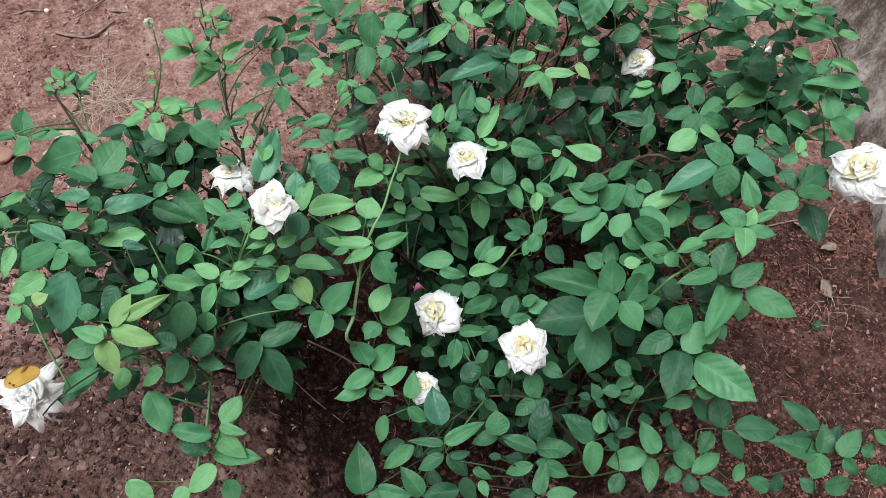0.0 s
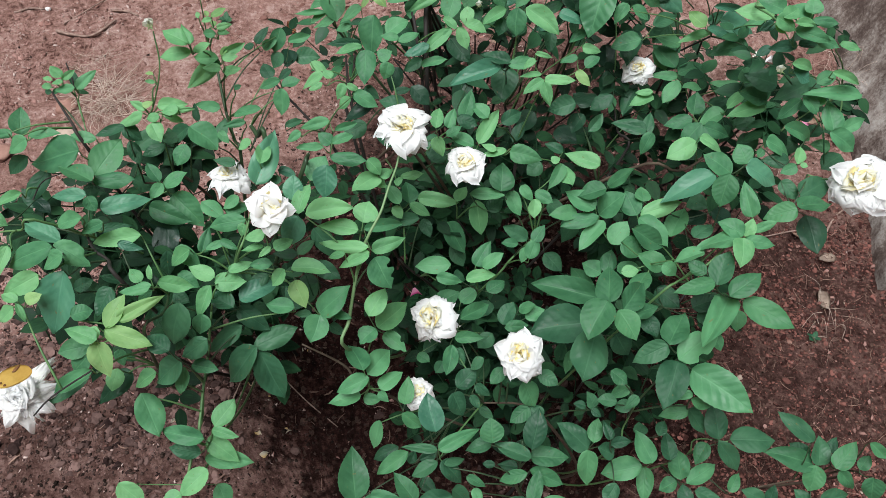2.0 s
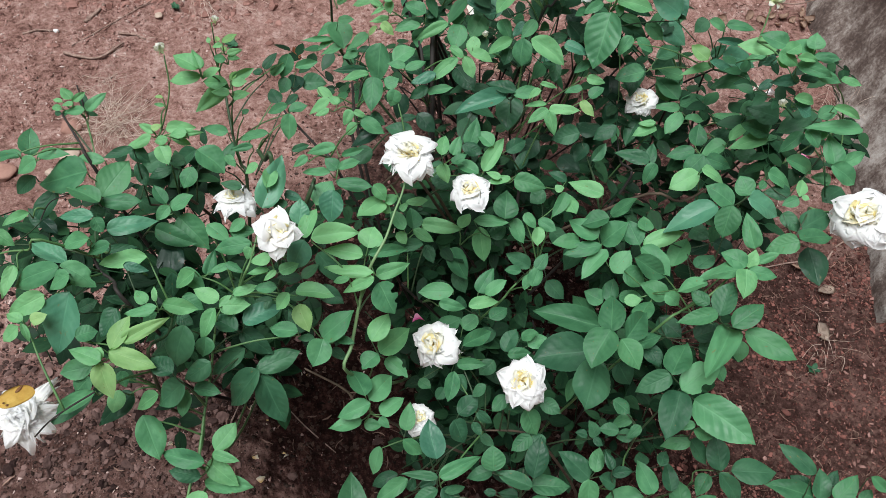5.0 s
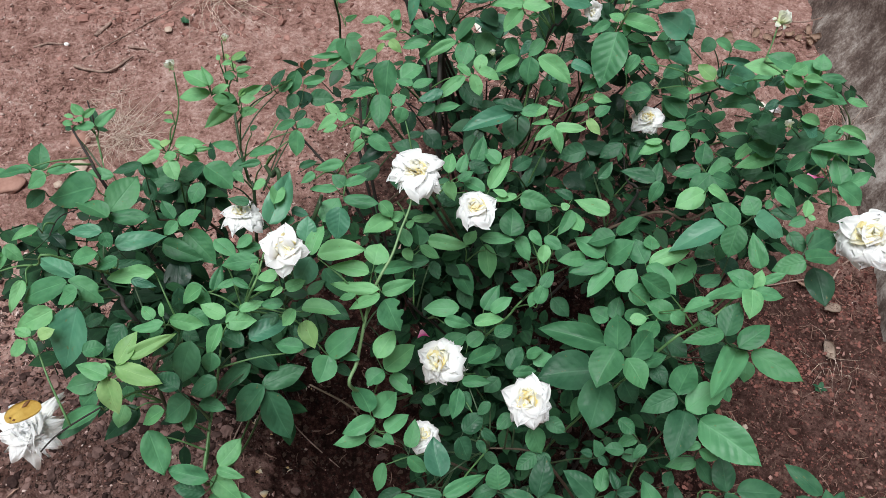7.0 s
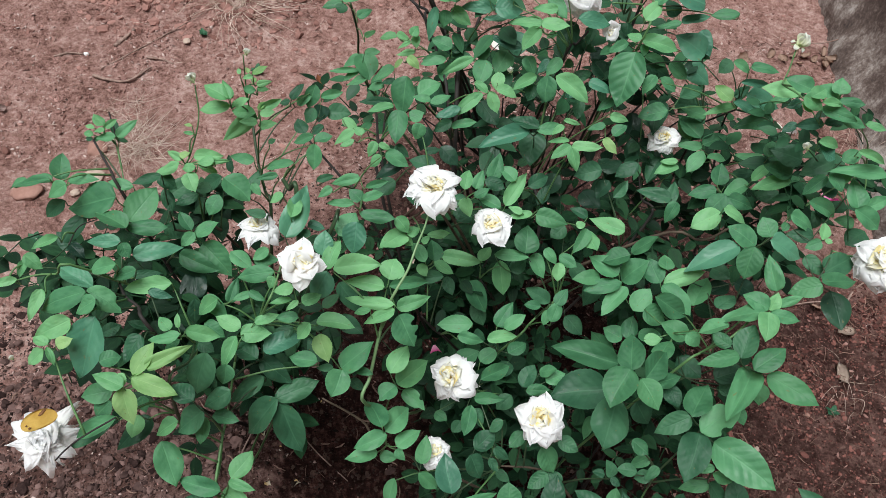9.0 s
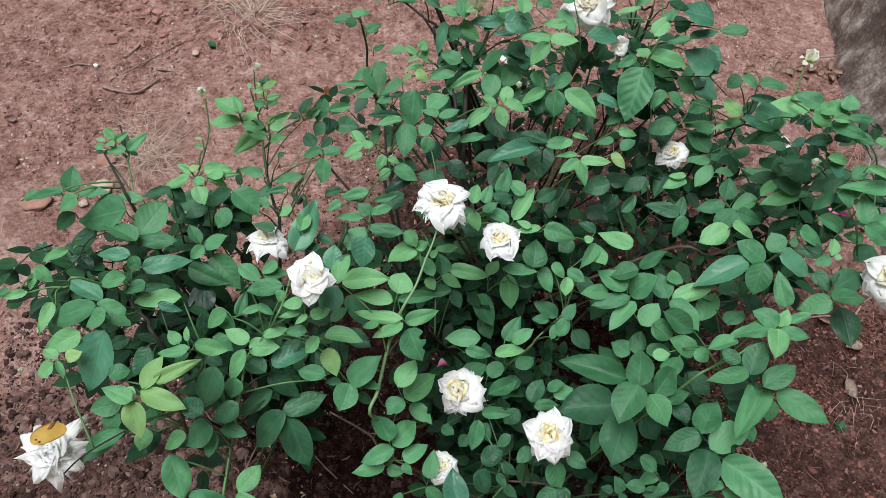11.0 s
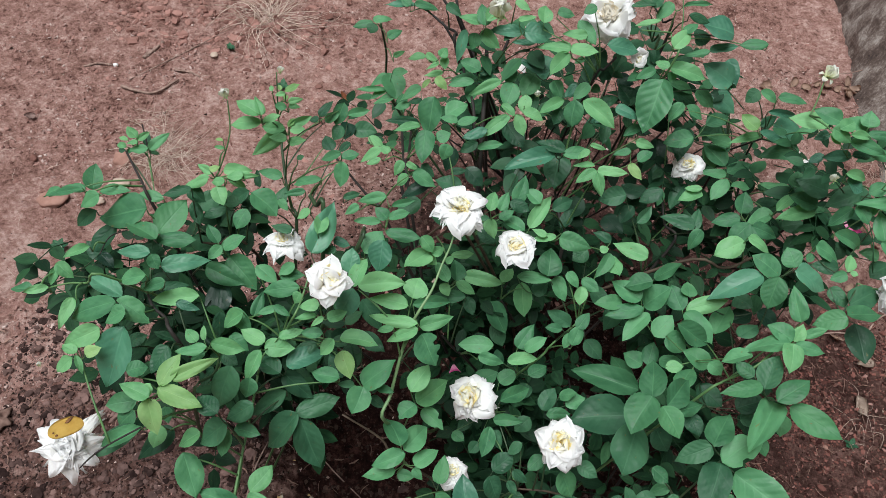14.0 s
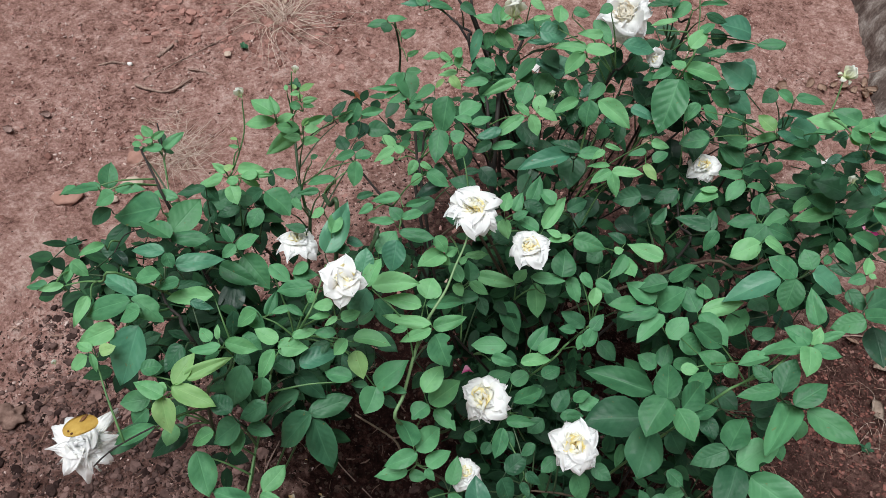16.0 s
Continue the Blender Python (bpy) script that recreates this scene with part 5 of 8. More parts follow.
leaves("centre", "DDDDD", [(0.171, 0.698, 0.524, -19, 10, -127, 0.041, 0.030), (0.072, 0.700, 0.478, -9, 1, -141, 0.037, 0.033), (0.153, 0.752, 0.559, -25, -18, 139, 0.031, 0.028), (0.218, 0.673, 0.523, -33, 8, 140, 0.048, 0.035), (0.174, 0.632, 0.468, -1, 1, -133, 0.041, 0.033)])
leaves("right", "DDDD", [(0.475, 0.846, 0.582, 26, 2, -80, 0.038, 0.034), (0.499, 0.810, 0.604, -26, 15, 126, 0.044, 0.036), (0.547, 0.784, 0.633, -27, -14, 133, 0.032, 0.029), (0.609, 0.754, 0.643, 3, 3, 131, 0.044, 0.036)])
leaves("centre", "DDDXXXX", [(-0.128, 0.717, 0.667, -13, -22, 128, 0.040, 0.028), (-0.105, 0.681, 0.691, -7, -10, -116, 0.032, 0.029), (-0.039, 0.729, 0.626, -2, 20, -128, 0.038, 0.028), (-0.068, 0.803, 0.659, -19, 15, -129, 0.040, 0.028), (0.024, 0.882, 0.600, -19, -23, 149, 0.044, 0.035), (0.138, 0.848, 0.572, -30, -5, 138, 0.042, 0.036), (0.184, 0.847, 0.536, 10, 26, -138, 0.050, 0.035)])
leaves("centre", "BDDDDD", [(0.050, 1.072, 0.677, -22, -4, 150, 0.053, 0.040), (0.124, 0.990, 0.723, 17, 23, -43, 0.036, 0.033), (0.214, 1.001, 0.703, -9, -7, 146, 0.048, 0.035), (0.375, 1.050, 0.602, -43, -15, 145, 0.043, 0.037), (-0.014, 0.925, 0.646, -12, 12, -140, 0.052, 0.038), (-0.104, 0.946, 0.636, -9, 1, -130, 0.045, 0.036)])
leaves("left", "XM", [(-0.520, 0.491, 0.739, -13, -15, -117, 0.027, 0.018), (-0.545, 0.396, 0.795, -3, 11, 89, 0.029, 0.016)])
leaves("front", "D", [(0.272, 0.337, 0.603, -19, -21, 116, 0.024, 0.019)])
leaves("back", "M", [(-0.201, 1.019, 0.786, 26, -16, 54, 0.021, 0.017)])
leaves("back", "D", [(-0.143, 1.036, 0.785, 4, 30, -126, 0.032, 0.017)])
leaves("back", "D", [(0.177, 1.014, 0.854, 8, 20, -32, 0.030, 0.018)])
leaves("back", "M", [(0.234, 0.988, 0.836, 31, -9, -52, 0.025, 0.021)])
leaves("front", "DD", [(-0.020, 0.296, 0.337, 8, 24, -16, 0.023, 0.018), (-0.004, 0.288, 0.401, 7, 20, -58, 0.033, 0.016)])
leaves("front", "DMD", [(0.048, 0.227, 0.451, -8, -15, 105, 0.055, 0.028), (-0.077, 0.240, 0.341, 17, 17, -93, 0.059, 0.025), (0.001, 0.276, 0.327, 12, 12, -132, 0.034, 0.022)])
leaves("front", "D", [(0.030, 0.250, 0.543, -16, 3, -66, 0.033, 0.013)])
leaves("front", "D", [(0.092, 0.284, 0.552, 0, -2, 111, 0.037, 0.021)])
leaves("front", "DD", [(0.329, 0.319, 0.528, 6, -12, -24, 0.024, 0.017), (0.323, 0.337, 0.464, -9, -3, 6, 0.023, 0.022)])
leaves("left", "MDLLLM", [(-0.269, 0.233, 0.637, 11, -19, 82, 0.054, 0.024), (-0.277, 0.223, 0.608, 25, -10, 86, 0.039, 0.021), (-0.267, 0.257, 0.611, 15, 18, -26, 0.041, 0.026), (-0.269, 0.252, 0.610, 5, 7, -99, 0.036, 0.014), (-0.276, 0.246, 0.595, -14, 17, -127, 0.050, 0.026), (-0.280, 0.225, 0.573, -6, 11, -90, 0.062, 0.025)])
leaves("left", "LLLM", [(-0.266, 0.205, 0.601, -7, -9, 137, 0.047, 0.028), (-0.366, 0.177, 0.613, -29, 1, -125, 0.043, 0.026), (-0.296, 0.176, 0.585, 2, 1, 127, 0.027, 0.023), (-0.265, 0.200, 0.541, -26, -4, -143, 0.034, 0.026)])
leaves("corner", "D", [(0.653, 0.372, 0.309, 5, -25, 56, 0.036, 0.026)])
leaves("left", "M", [(-0.372, 0.268, 0.760, -21, -16, 123, 0.060, 0.019)])
leaves("right", "DM", [(0.288, 0.960, 0.665, -10, 5, 170, 0.065, 0.038), (0.347, 0.988, 0.605, -29, 11, -148, 0.045, 0.033)])
leaves("back", "M", [(0.068, 0.966, 0.847, -10, 23, -145, 0.047, 0.023)])
leaves("back", "B", [(0.015, 1.003, 0.767, 0, -25, 104, 0.043, 0.014)])
leaves("back", "LLLM", [(0.067, 0.957, 0.799, -5, -18, 89, 0.054, 0.021), (0.060, 0.911, 0.836, 10, 18, -88, 0.044, 0.022), (0.064, 0.951, 0.795, -36, -16, 149, 0.044, 0.025), (0.091, 0.960, 0.782, -19, -10, 125, 0.019, 0.012)])
leaves("back", "L", [(0.082, 0.930, 0.850, -3, -32, 91, 0.037, 0.016)])
leaves("back", "BMM", [(0.043, 0.967, 0.737, 3, -19, 69, 0.061, 0.021), (0.050, 0.942, 0.743, -26, 6, -147, 0.033, 0.024), (0.022, 0.994, 0.704, -26, -5, 156, 0.044, 0.037)])
leaves("back", "DB", [(0.117, 1.016, 0.762, -25, 8, 166, 0.061, 0.038), (0.118, 0.955, 0.819, -8, 28, -85, 0.056, 0.028)])
leaves("centre", "D", [(0.154, 1.002, 0.766, -35, -18, 175, 0.030, 0.025)])
leaves("back", "MML", [(-0.008, 0.963, 0.720, 9, -29, 85, 0.030, 0.026), (-0.012, 0.947, 0.719, -21, -2, 166, 0.044, 0.033), (-0.034, 0.951, 0.717, -14, -20, 122, 0.062, 0.018)])
leaves("centre", "MB", [(0.101, 0.915, 0.772, -33, -13, 148, 0.035, 0.021), (0.084, 0.921, 0.762, -37, -9, 146, 0.028, 0.016)])
leaves("centre", "MD", [(0.132, 0.988, 0.702, -20, -17, 124, 0.017, 0.017), (0.137, 0.965, 0.685, 23, 23, -57, 0.035, 0.022)])
leaves("centre", "LM", [(0.098, 0.892, 0.757, -12, 19, -126, 0.064, 0.031), (0.085, 0.890, 0.757, -47, 17, 162, 0.042, 0.033)])
leaves("back", "LL", [(0.011, 0.929, 0.715, -22, 8, 171, 0.031, 0.023), (0.008, 0.885, 0.721, -2, 14, -102, 0.035, 0.019)])
leaves("back", "LD", [(0.070, 0.911, 0.733, -29, -21, 125, 0.044, 0.021), (0.068, 0.910, 0.715, -35, -15, 176, 0.028, 0.021)])
leaves("centre", "LLLL", [(-0.002, 0.867, 0.730, -41, 6, -147, 0.037, 0.022), (-0.014, 0.864, 0.728, -17, -15, 147, 0.023, 0.013), (-0.014, 0.864, 0.727, -14, -23, 141, 0.056, 0.021), (-0.027, 0.900, 0.714, -7, 5, -121, 0.029, 0.016)])
leaves("centre", "DB", [(0.189, 0.972, 0.693, 33, -11, 42, 0.038, 0.036), (0.150, 0.896, 0.748, -1, 12, -106, 0.041, 0.024)])
leaves("back", "QMDML", [(0.213, 0.928, 0.791, -30, 6, 160, 0.086, 0.056), (0.227, 0.956, 0.784, -29, -6, -163, 0.019, 0.015), (0.235, 0.981, 0.762, 1, 30, -107, 0.053, 0.017), (0.204, 0.956, 0.783, -19, -23, 121, 0.034, 0.017), (0.222, 0.954, 0.794, 1, 21, -98, 0.060, 0.029)])
leaves("back", "L", [(0.217, 0.935, 0.812, 0, -19, 74, 0.023, 0.017)])
leaves("back", "D", [(0.202, 0.994, 0.791, -48, 18, 161, 0.022, 0.019)])
leaves("centre", "MD", [(0.253, 1.017, 0.707, -6, 20, -99, 0.041, 0.018), (0.256, 1.013, 0.697, -19, 21, -103, 0.055, 0.031)])
leaves("right", "MM", [(0.251, 0.913, 0.763, -36, -4, 149, 0.035, 0.020), (0.266, 0.934, 0.740, -20, 15, -116, 0.035, 0.020)])
leaves("right", "MD", [(0.289, 0.905, 0.700, -19, -14, 103, 0.048, 0.031), (0.312, 0.943, 0.695, 7, 12, -58, 0.047, 0.025)])
leaves("centre", "BD", [(0.151, 0.940, 0.687, -23, -15, 109, 0.038, 0.021), (0.145, 0.896, 0.710, -24, 2, 175, 0.035, 0.020)])
leaves("centre", "ML", [(0.198, 0.894, 0.718, -14, -23, 132, 0.033, 0.016), (0.192, 0.864, 0.713, 0, 23, -97, 0.030, 0.017)])
leaves("back", "M", [(0.364, 0.995, 0.832, -3, -24, 99, 0.043, 0.019)])
leaves("right", "X", [(0.350, 1.043, 0.681, -14, -14, 138, 0.030, 0.023)])
leaves("right", "YBDLB", [(0.386, 0.923, 0.721, 15, -20, 47, 0.035, 0.024), (0.382, 0.905, 0.736, -14, 20, -103, 0.048, 0.020), (0.398, 0.947, 0.707, 15, 21, -47, 0.038, 0.019), (0.406, 0.943, 0.691, -2, -17, 111, 0.054, 0.017), (0.404, 0.922, 0.739, -13, 27, -99, 0.065, 0.037)])
leaves("right", "DM", [(0.373, 0.963, 0.767, -35, -13, 138, 0.026, 0.024), (0.382, 0.976, 0.756, -12, 25, -119, 0.032, 0.016)])
leaves("right", "M", [(0.386, 0.917, 0.800, 8, 22, -95, 0.044, 0.019)])
leaves("right", "B", [(0.380, 0.910, 0.774, 2, 36, -90, 0.049, 0.013)])
leaves("right", "LBLM", [(0.446, 0.856, 0.815, 1, -28, 85, 0.056, 0.028), (0.429, 0.812, 0.840, -17, -28, 124, 0.021, 0.014), (0.410, 0.776, 0.873, -13, 19, -132, 0.020, 0.012), (0.462, 0.908, 0.760, -18, -22, 112, 0.034, 0.015)])
leaves("right", "MLLL", [(0.426, 0.796, 0.877, 15, -27, 65, 0.039, 0.025), (0.416, 0.773, 0.886, 17, 8, -52, 0.024, 0.021), (0.407, 0.773, 0.886, -19, 23, -112, 0.034, 0.023), (0.433, 0.772, 0.880, -7, 17, -83, 0.033, 0.013)])
leaves("right", "MMMM", [(0.460, 0.785, 0.875, 8, 23, -95, 0.035, 0.015), (0.465, 0.794, 0.867, 27, -10, 65, 0.034, 0.030), (0.459, 0.791, 0.880, 42, -10, -10, 0.023, 0.024), (0.464, 0.780, 0.855, -8, 30, -109, 0.047, 0.017)])
leaves("right", "M", [(0.377, 0.967, 0.638, 11, -28, 82, 0.048, 0.024)])
leaves("right", "MDB", [(0.440, 0.776, 0.866, -6, 30, -107, 0.049, 0.020), (0.462, 0.786, 0.830, -3, 10, -73, 0.035, 0.014), (0.464, 0.790, 0.824, -1, -29, 102, 0.041, 0.017)])
leaves("centre", "BDMD", [(0.068, 0.823, 0.700, -10, -19, 116, 0.085, 0.032), (0.080, 0.859, 0.658, -25, 7, 175, 0.055, 0.045), (0.079, 0.819, 0.706, 12, 22, -71, 0.046, 0.021), (0.083, 0.824, 0.707, 8, -14, 72, 0.050, 0.022)])
leaves("centre", "LLL", [(0.117, 0.821, 0.724, -25, -11, 135, 0.023, 0.012), (0.117, 0.828, 0.728, -12, 23, -91, 0.029, 0.009), (0.130, 0.807, 0.706, -7, -19, 92, 0.034, 0.011)])
leaves("centre", "LLL", [(0.136, 0.804, 0.697, 13, 13, -86, 0.048, 0.018), (0.134, 0.791, 0.708, -34, 16, -167, 0.037, 0.019), (0.133, 0.801, 0.703, -17, -20, 134, 0.038, 0.018)])
leaves("centre", "YMM", [(0.184, 0.825, 0.701, -22, 17, -130, 0.033, 0.017), (0.199, 0.834, 0.701, 33, -5, -53, 0.027, 0.020), (0.186, 0.849, 0.706, -18, -12, 102, 0.029, 0.014)])
leaves("centre", "DX", [(0.190, 0.794, 0.664, -10, -25, 109, 0.044, 0.032), (0.208, 0.794, 0.639, -38, -3, 146, 0.035, 0.024)])
leaves("centre", "MDM", [(0.018, 0.724, 0.688, 43, 8, -6, 0.044, 0.024), (0.007, 0.712, 0.704, -8, 22, -107, 0.033, 0.021), (-0.005, 0.707, 0.685, 35, 5, -14, 0.031, 0.019)])
leaves("centre", "MD", [(0.053, 0.726, 0.693, 16, -11, 54, 0.032, 0.024), (0.076, 0.743, 0.662, 11, 18, -50, 0.039, 0.024)])
leaves("centre", "LM", [(0.043, 0.692, 0.673, 18, 5, -25, 0.062, 0.023), (0.035, 0.680, 0.682, 7, -16, 61, 0.042, 0.021)])
leaves("centre", "D", [(0.102, 0.770, 0.584, 24, 0, -26, 0.039, 0.021)])
leaves("centre", "LVL", [(0.084, 0.683, 0.675, -20, -21, 104, 0.039, 0.014), (0.091, 0.693, 0.660, 3, 25, -101, 0.050, 0.030), (0.069, 0.680, 0.676, 4, -21, 68, 0.024, 0.012)])
leaves("centre", "MLL", [(-0.005, 0.679, 0.701, 18, 0, -51, 0.027, 0.015), (-0.021, 0.668, 0.711, -34, 13, -156, 0.030, 0.020), (-0.021, 0.659, 0.743, 27, 0, -6, 0.030, 0.019)])
leaves("centre", "D", [(0.221, 0.783, 0.611, 20, 23, -29, 0.040, 0.020)])
leaves("right", "DDM", [(0.307, 0.772, 0.641, 2, -25, 80, 0.057, 0.025), (0.317, 0.793, 0.602, 24, -5, -12, 0.041, 0.021), (0.306, 0.745, 0.668, -42, 1, 149, 0.038, 0.021)])
leaves("centre", "D", [(0.260, 0.931, 0.597, -35, 11, 174, 0.046, 0.028)])
leaves("centre", "X", [(0.263, 1.005, 0.584, -26, -5, -168, 0.050, 0.035)])
leaves("right", "LL", [(0.331, 0.865, 0.614, -3, 5, 113, 0.045, 0.027), (0.327, 0.867, 0.625, -4, -20, 98, 0.029, 0.013)])
leaves("right", "D", [(0.309, 0.903, 0.589, -19, 8, 153, 0.052, 0.029)])
leaves("centre", "D", [(0.256, 0.836, 0.641, -17, -11, 123, 0.043, 0.026)])
leaves("centre", "L", [(0.230, 0.693, 0.645, 3, -25, 71, 0.057, 0.027)])
leaves("centre", "LD", [(0.153, 0.680, 0.661, 10, 15, -64, 0.015, 0.013), (0.175, 0.719, 0.634, 7, -20, 65, 0.031, 0.017)])
leaves("right", "MMMM", [(0.375, 0.939, 0.610, 16, -20, 39, 0.057, 0.032), (0.383, 0.937, 0.597, 10, 2, -60, 0.054, 0.027), (0.380, 0.928, 0.600, -2, -21, 90, 0.047, 0.018), (0.382, 0.919, 0.600, -16, 1, 145, 0.048, 0.027)])
leaves("right", "M", [(0.386, 0.903, 0.601, -3, -5, -80, 0.037, 0.018)])
leaves("right", "MMMMD", [(0.402, 0.850, 0.596, 41, -1, -7, 0.038, 0.031), (0.391, 0.823, 0.617, -19, -22, 108, 0.047, 0.025), (0.393, 0.790, 0.646, -35, 0, 137, 0.046, 0.033), (0.405, 0.802, 0.625, -5, 26, -106, 0.046, 0.028), (0.438, 0.895, 0.575, 12, 22, -76, 0.040, 0.021)])
leaves("right", "M", [(0.398, 0.911, 0.522, 24, -23, 55, 0.040, 0.030)])
leaves("right", "ML", [(0.439, 0.829, 0.634, -21, 1, 107, 0.044, 0.029), (0.429, 0.810, 0.664, 18, -3, -45, 0.046, 0.019)])
leaves("right", "LL", [(0.381, 0.753, 0.647, -7, -17, 126, 0.055, 0.035), (0.379, 0.745, 0.668, -15, 8, -108, 0.045, 0.023)])
leaves("right", "M", [(0.459, 0.911, 0.703, -18, -10, 99, 0.061, 0.034)])
leaves("right", "MM", [(0.461, 0.865, 0.658, -7, -17, 81, 0.049, 0.019), (0.453, 0.848, 0.682, 24, -12, -23, 0.034, 0.024)])
leaves("right", "D", [(0.477, 0.802, 0.733, 18, -24, 74, 0.050, 0.035)])
leaves("right", "VLXD", [(0.478, 0.802, 0.696, 18, -19, 80, 0.050, 0.028), (0.479, 0.806, 0.687, -5, -20, 117, 0.068, 0.025), (0.501, 0.834, 0.651, -35, 12, 161, 0.049, 0.026), (0.510, 0.841, 0.642, -28, 18, -148, 0.045, 0.027)])
leaves("right", "DMMM", [(0.512, 0.790, 0.753, -11, -18, 120, 0.052, 0.033), (0.509, 0.769, 0.778, 19, 16, -56, 0.032, 0.022), (0.493, 0.751, 0.771, -17, 17, -149, 0.032, 0.020), (0.498, 0.758, 0.754, -34, -9, 129, 0.042, 0.020)])
leaves("right", "M", [(0.566, 0.750, 0.783, 6, -20, 95, 0.084, 0.023)])
leaves("right", "M", [(0.513, 0.740, 0.763, 33, -2, -26, 0.022, 0.013)])
leaves("right", "MMM", [(0.540, 0.713, 0.744, 34, -11, 8, 0.046, 0.031), (0.532, 0.707, 0.750, -18, 20, -119, 0.048, 0.032), (0.555, 0.719, 0.741, 10, 17, -57, 0.039, 0.020)])
leaves("right", "M", [(0.479, 0.728, 0.729, -19, 23, -103, 0.057, 0.024)])
leaves("right", "B", [(0.542, 0.800, 0.664, 19, 1, -50, 0.032, 0.024)])
leaves("right", "BD", [(0.454, 0.835, 0.776, -22, -10, 125, 0.024, 0.015), (0.471, 0.853, 0.724, -3, -4, 87, 0.034, 0.027)])
leaves("right", "L", [(0.520, 0.793, 0.831, 1, 19, -101, 0.031, 0.013)])
leaves("right", "LB", [(0.453, 0.757, 0.823, -10, 23, -89, 0.037, 0.016), (0.460, 0.758, 0.810, -15, 5, -109, 0.029, 0.027)])
leaves("right", "M", [(0.455, 0.709, 0.717, -18, 7, -102, 0.050, 0.032)])
leaves("right", "L", [(0.512, 0.757, 0.814, -5, 28, -108, 0.043, 0.013)])
leaves("right", "M", [(0.582, 0.749, 0.659, 1, -16, 72, 0.029, 0.023)])
leaves("centre", "LL", [(-0.066, 0.621, 0.673, 16, 7, -81, 0.034, 0.014), (-0.070, 0.595, 0.689, 32, 11, -33, 0.015, 0.010)])
leaves("centre", "MLML", [(-0.053, 0.617, 0.611, 22, 17, 20, 0.034, 0.029), (-0.056, 0.652, 0.556, -17, 23, -117, 0.039, 0.018), (-0.065, 0.593, 0.644, 17, 4, 39, 0.036, 0.022), (-0.076, 0.600, 0.623, -21, 8, -131, 0.022, 0.017)])
leaves("centre", "L", [(-0.044, 0.671, 0.544, 8, 21, -92, 0.068, 0.026)])
leaves("centre", "D", [(-0.036, 0.601, 0.596, -2, -15, 103, 0.058, 0.020)])
leaves("centre", "MD", [(0.005, 0.722, 0.409, -6, -16, 122, 0.040, 0.021), (0.007, 0.711, 0.424, 20, 15, -59, 0.052, 0.027)])
leaves("centre", "M", [(0.007, 0.652, 0.509, -34, 12, -145, 0.062, 0.034)])
leaves("centre", "D", [(0.019, 0.650, 0.443, -25, 17, -155, 0.044, 0.029)])
leaves("centre", "M", [(0.017, 0.542, 0.568, 3, -22, 99, 0.053, 0.028)])
leaves("centre", "LMD", [(0.050, 0.667, 0.559, -32, 11, -172, 0.057, 0.031), (0.037, 0.641, 0.615, 9, 5, -88, 0.053, 0.022), (0.070, 0.651, 0.556, 12, 16, -43, 0.032, 0.024)])
leaves("centre", "VM", [(0.083, 0.644, 0.624, 28, 8, 2, 0.045, 0.039), (0.097, 0.661, 0.599, -23, 8, -147, 0.042, 0.024)])
leaves("centre", "M", [(0.115, 0.668, 0.608, -18, 17, -139, 0.030, 0.018)])
leaves("centre", "L", [(0.134, 0.630, 0.632, -29, -8, -172, 0.029, 0.020)])
leaves("centre", "MML", [(0.056, 0.557, 0.542, 34, 5, -27, 0.045, 0.026), (0.066, 0.541, 0.568, 32, 5, -53, 0.038, 0.021), (0.042, 0.523, 0.559, 14, 7, -74, 0.045, 0.020)])
leaves("centre", "DMMM", [(0.133, 0.603, 0.558, 26, -19, 68, 0.045, 0.024), (0.129, 0.575, 0.584, -30, -1, 166, 0.026, 0.015), (0.138, 0.578, 0.595, 31, 6, -29, 0.030, 0.020), (0.115, 0.572, 0.595, -11, -22, 90, 0.026, 0.015)])
leaves("centre", "M", [(0.134, 0.557, 0.579, 42, 6, -13, 0.034, 0.023)])
leaves("centre", "L", [(0.019, 0.658, 0.563, 19, -18, -28, 0.030, 0.023)])
leaves("centre", "D", [(-0.033, 0.656, 0.506, -19, 16, -159, 0.033, 0.021)])
leaves("centre", "M", [(-0.003, 0.521, 0.564, -10, 23, -95, 0.042, 0.019)])
leaves("back", "M", [(-0.234, 0.990, 0.739, 15, 20, -48, 0.029, 0.017)])
leaves("back", "L", [(-0.226, 1.004, 0.686, 13, 18, -45, 0.024, 0.011)])
leaves("back", "LLLL", [(-0.172, 1.023, 0.679, -2, -6, 103, 0.032, 0.020), (-0.169, 1.001, 0.706, -16, 19, -112, 0.028, 0.013), (-0.140, 0.968, 0.733, 21, 15, -20, 0.022, 0.018), (-0.142, 0.979, 0.710, -21, -20, 122, 0.026, 0.009)])
leaves("back", "LL", [(-0.135, 0.981, 0.723, -30, 3, -164, 0.021, 0.016), (-0.135, 0.983, 0.685, -11, -26, 101, 0.035, 0.013)])
leaves("back", "YY", [(-0.144, 0.956, 0.698, -26, 19, -126, 0.028, 0.018), (-0.160, 1.005, 0.645, -37, -15, 142, 0.022, 0.010)])
leaves("back", "BML", [(-0.105, 1.003, 0.768, -39, -2, 171, 0.054, 0.019), (-0.088, 1.002, 0.765, -40, -5, -180, 0.026, 0.023), (-0.079, 1.007, 0.766, -15, 25, -128, 0.041, 0.024)])
leaves("back", "MDM", [(-0.071, 0.948, 0.735, 15, -9, 76, 0.036, 0.027), (-0.072, 0.976, 0.702, 15, 16, -46, 0.038, 0.017), (-0.078, 0.936, 0.721, -3, -21, 107, 0.043, 0.018)])
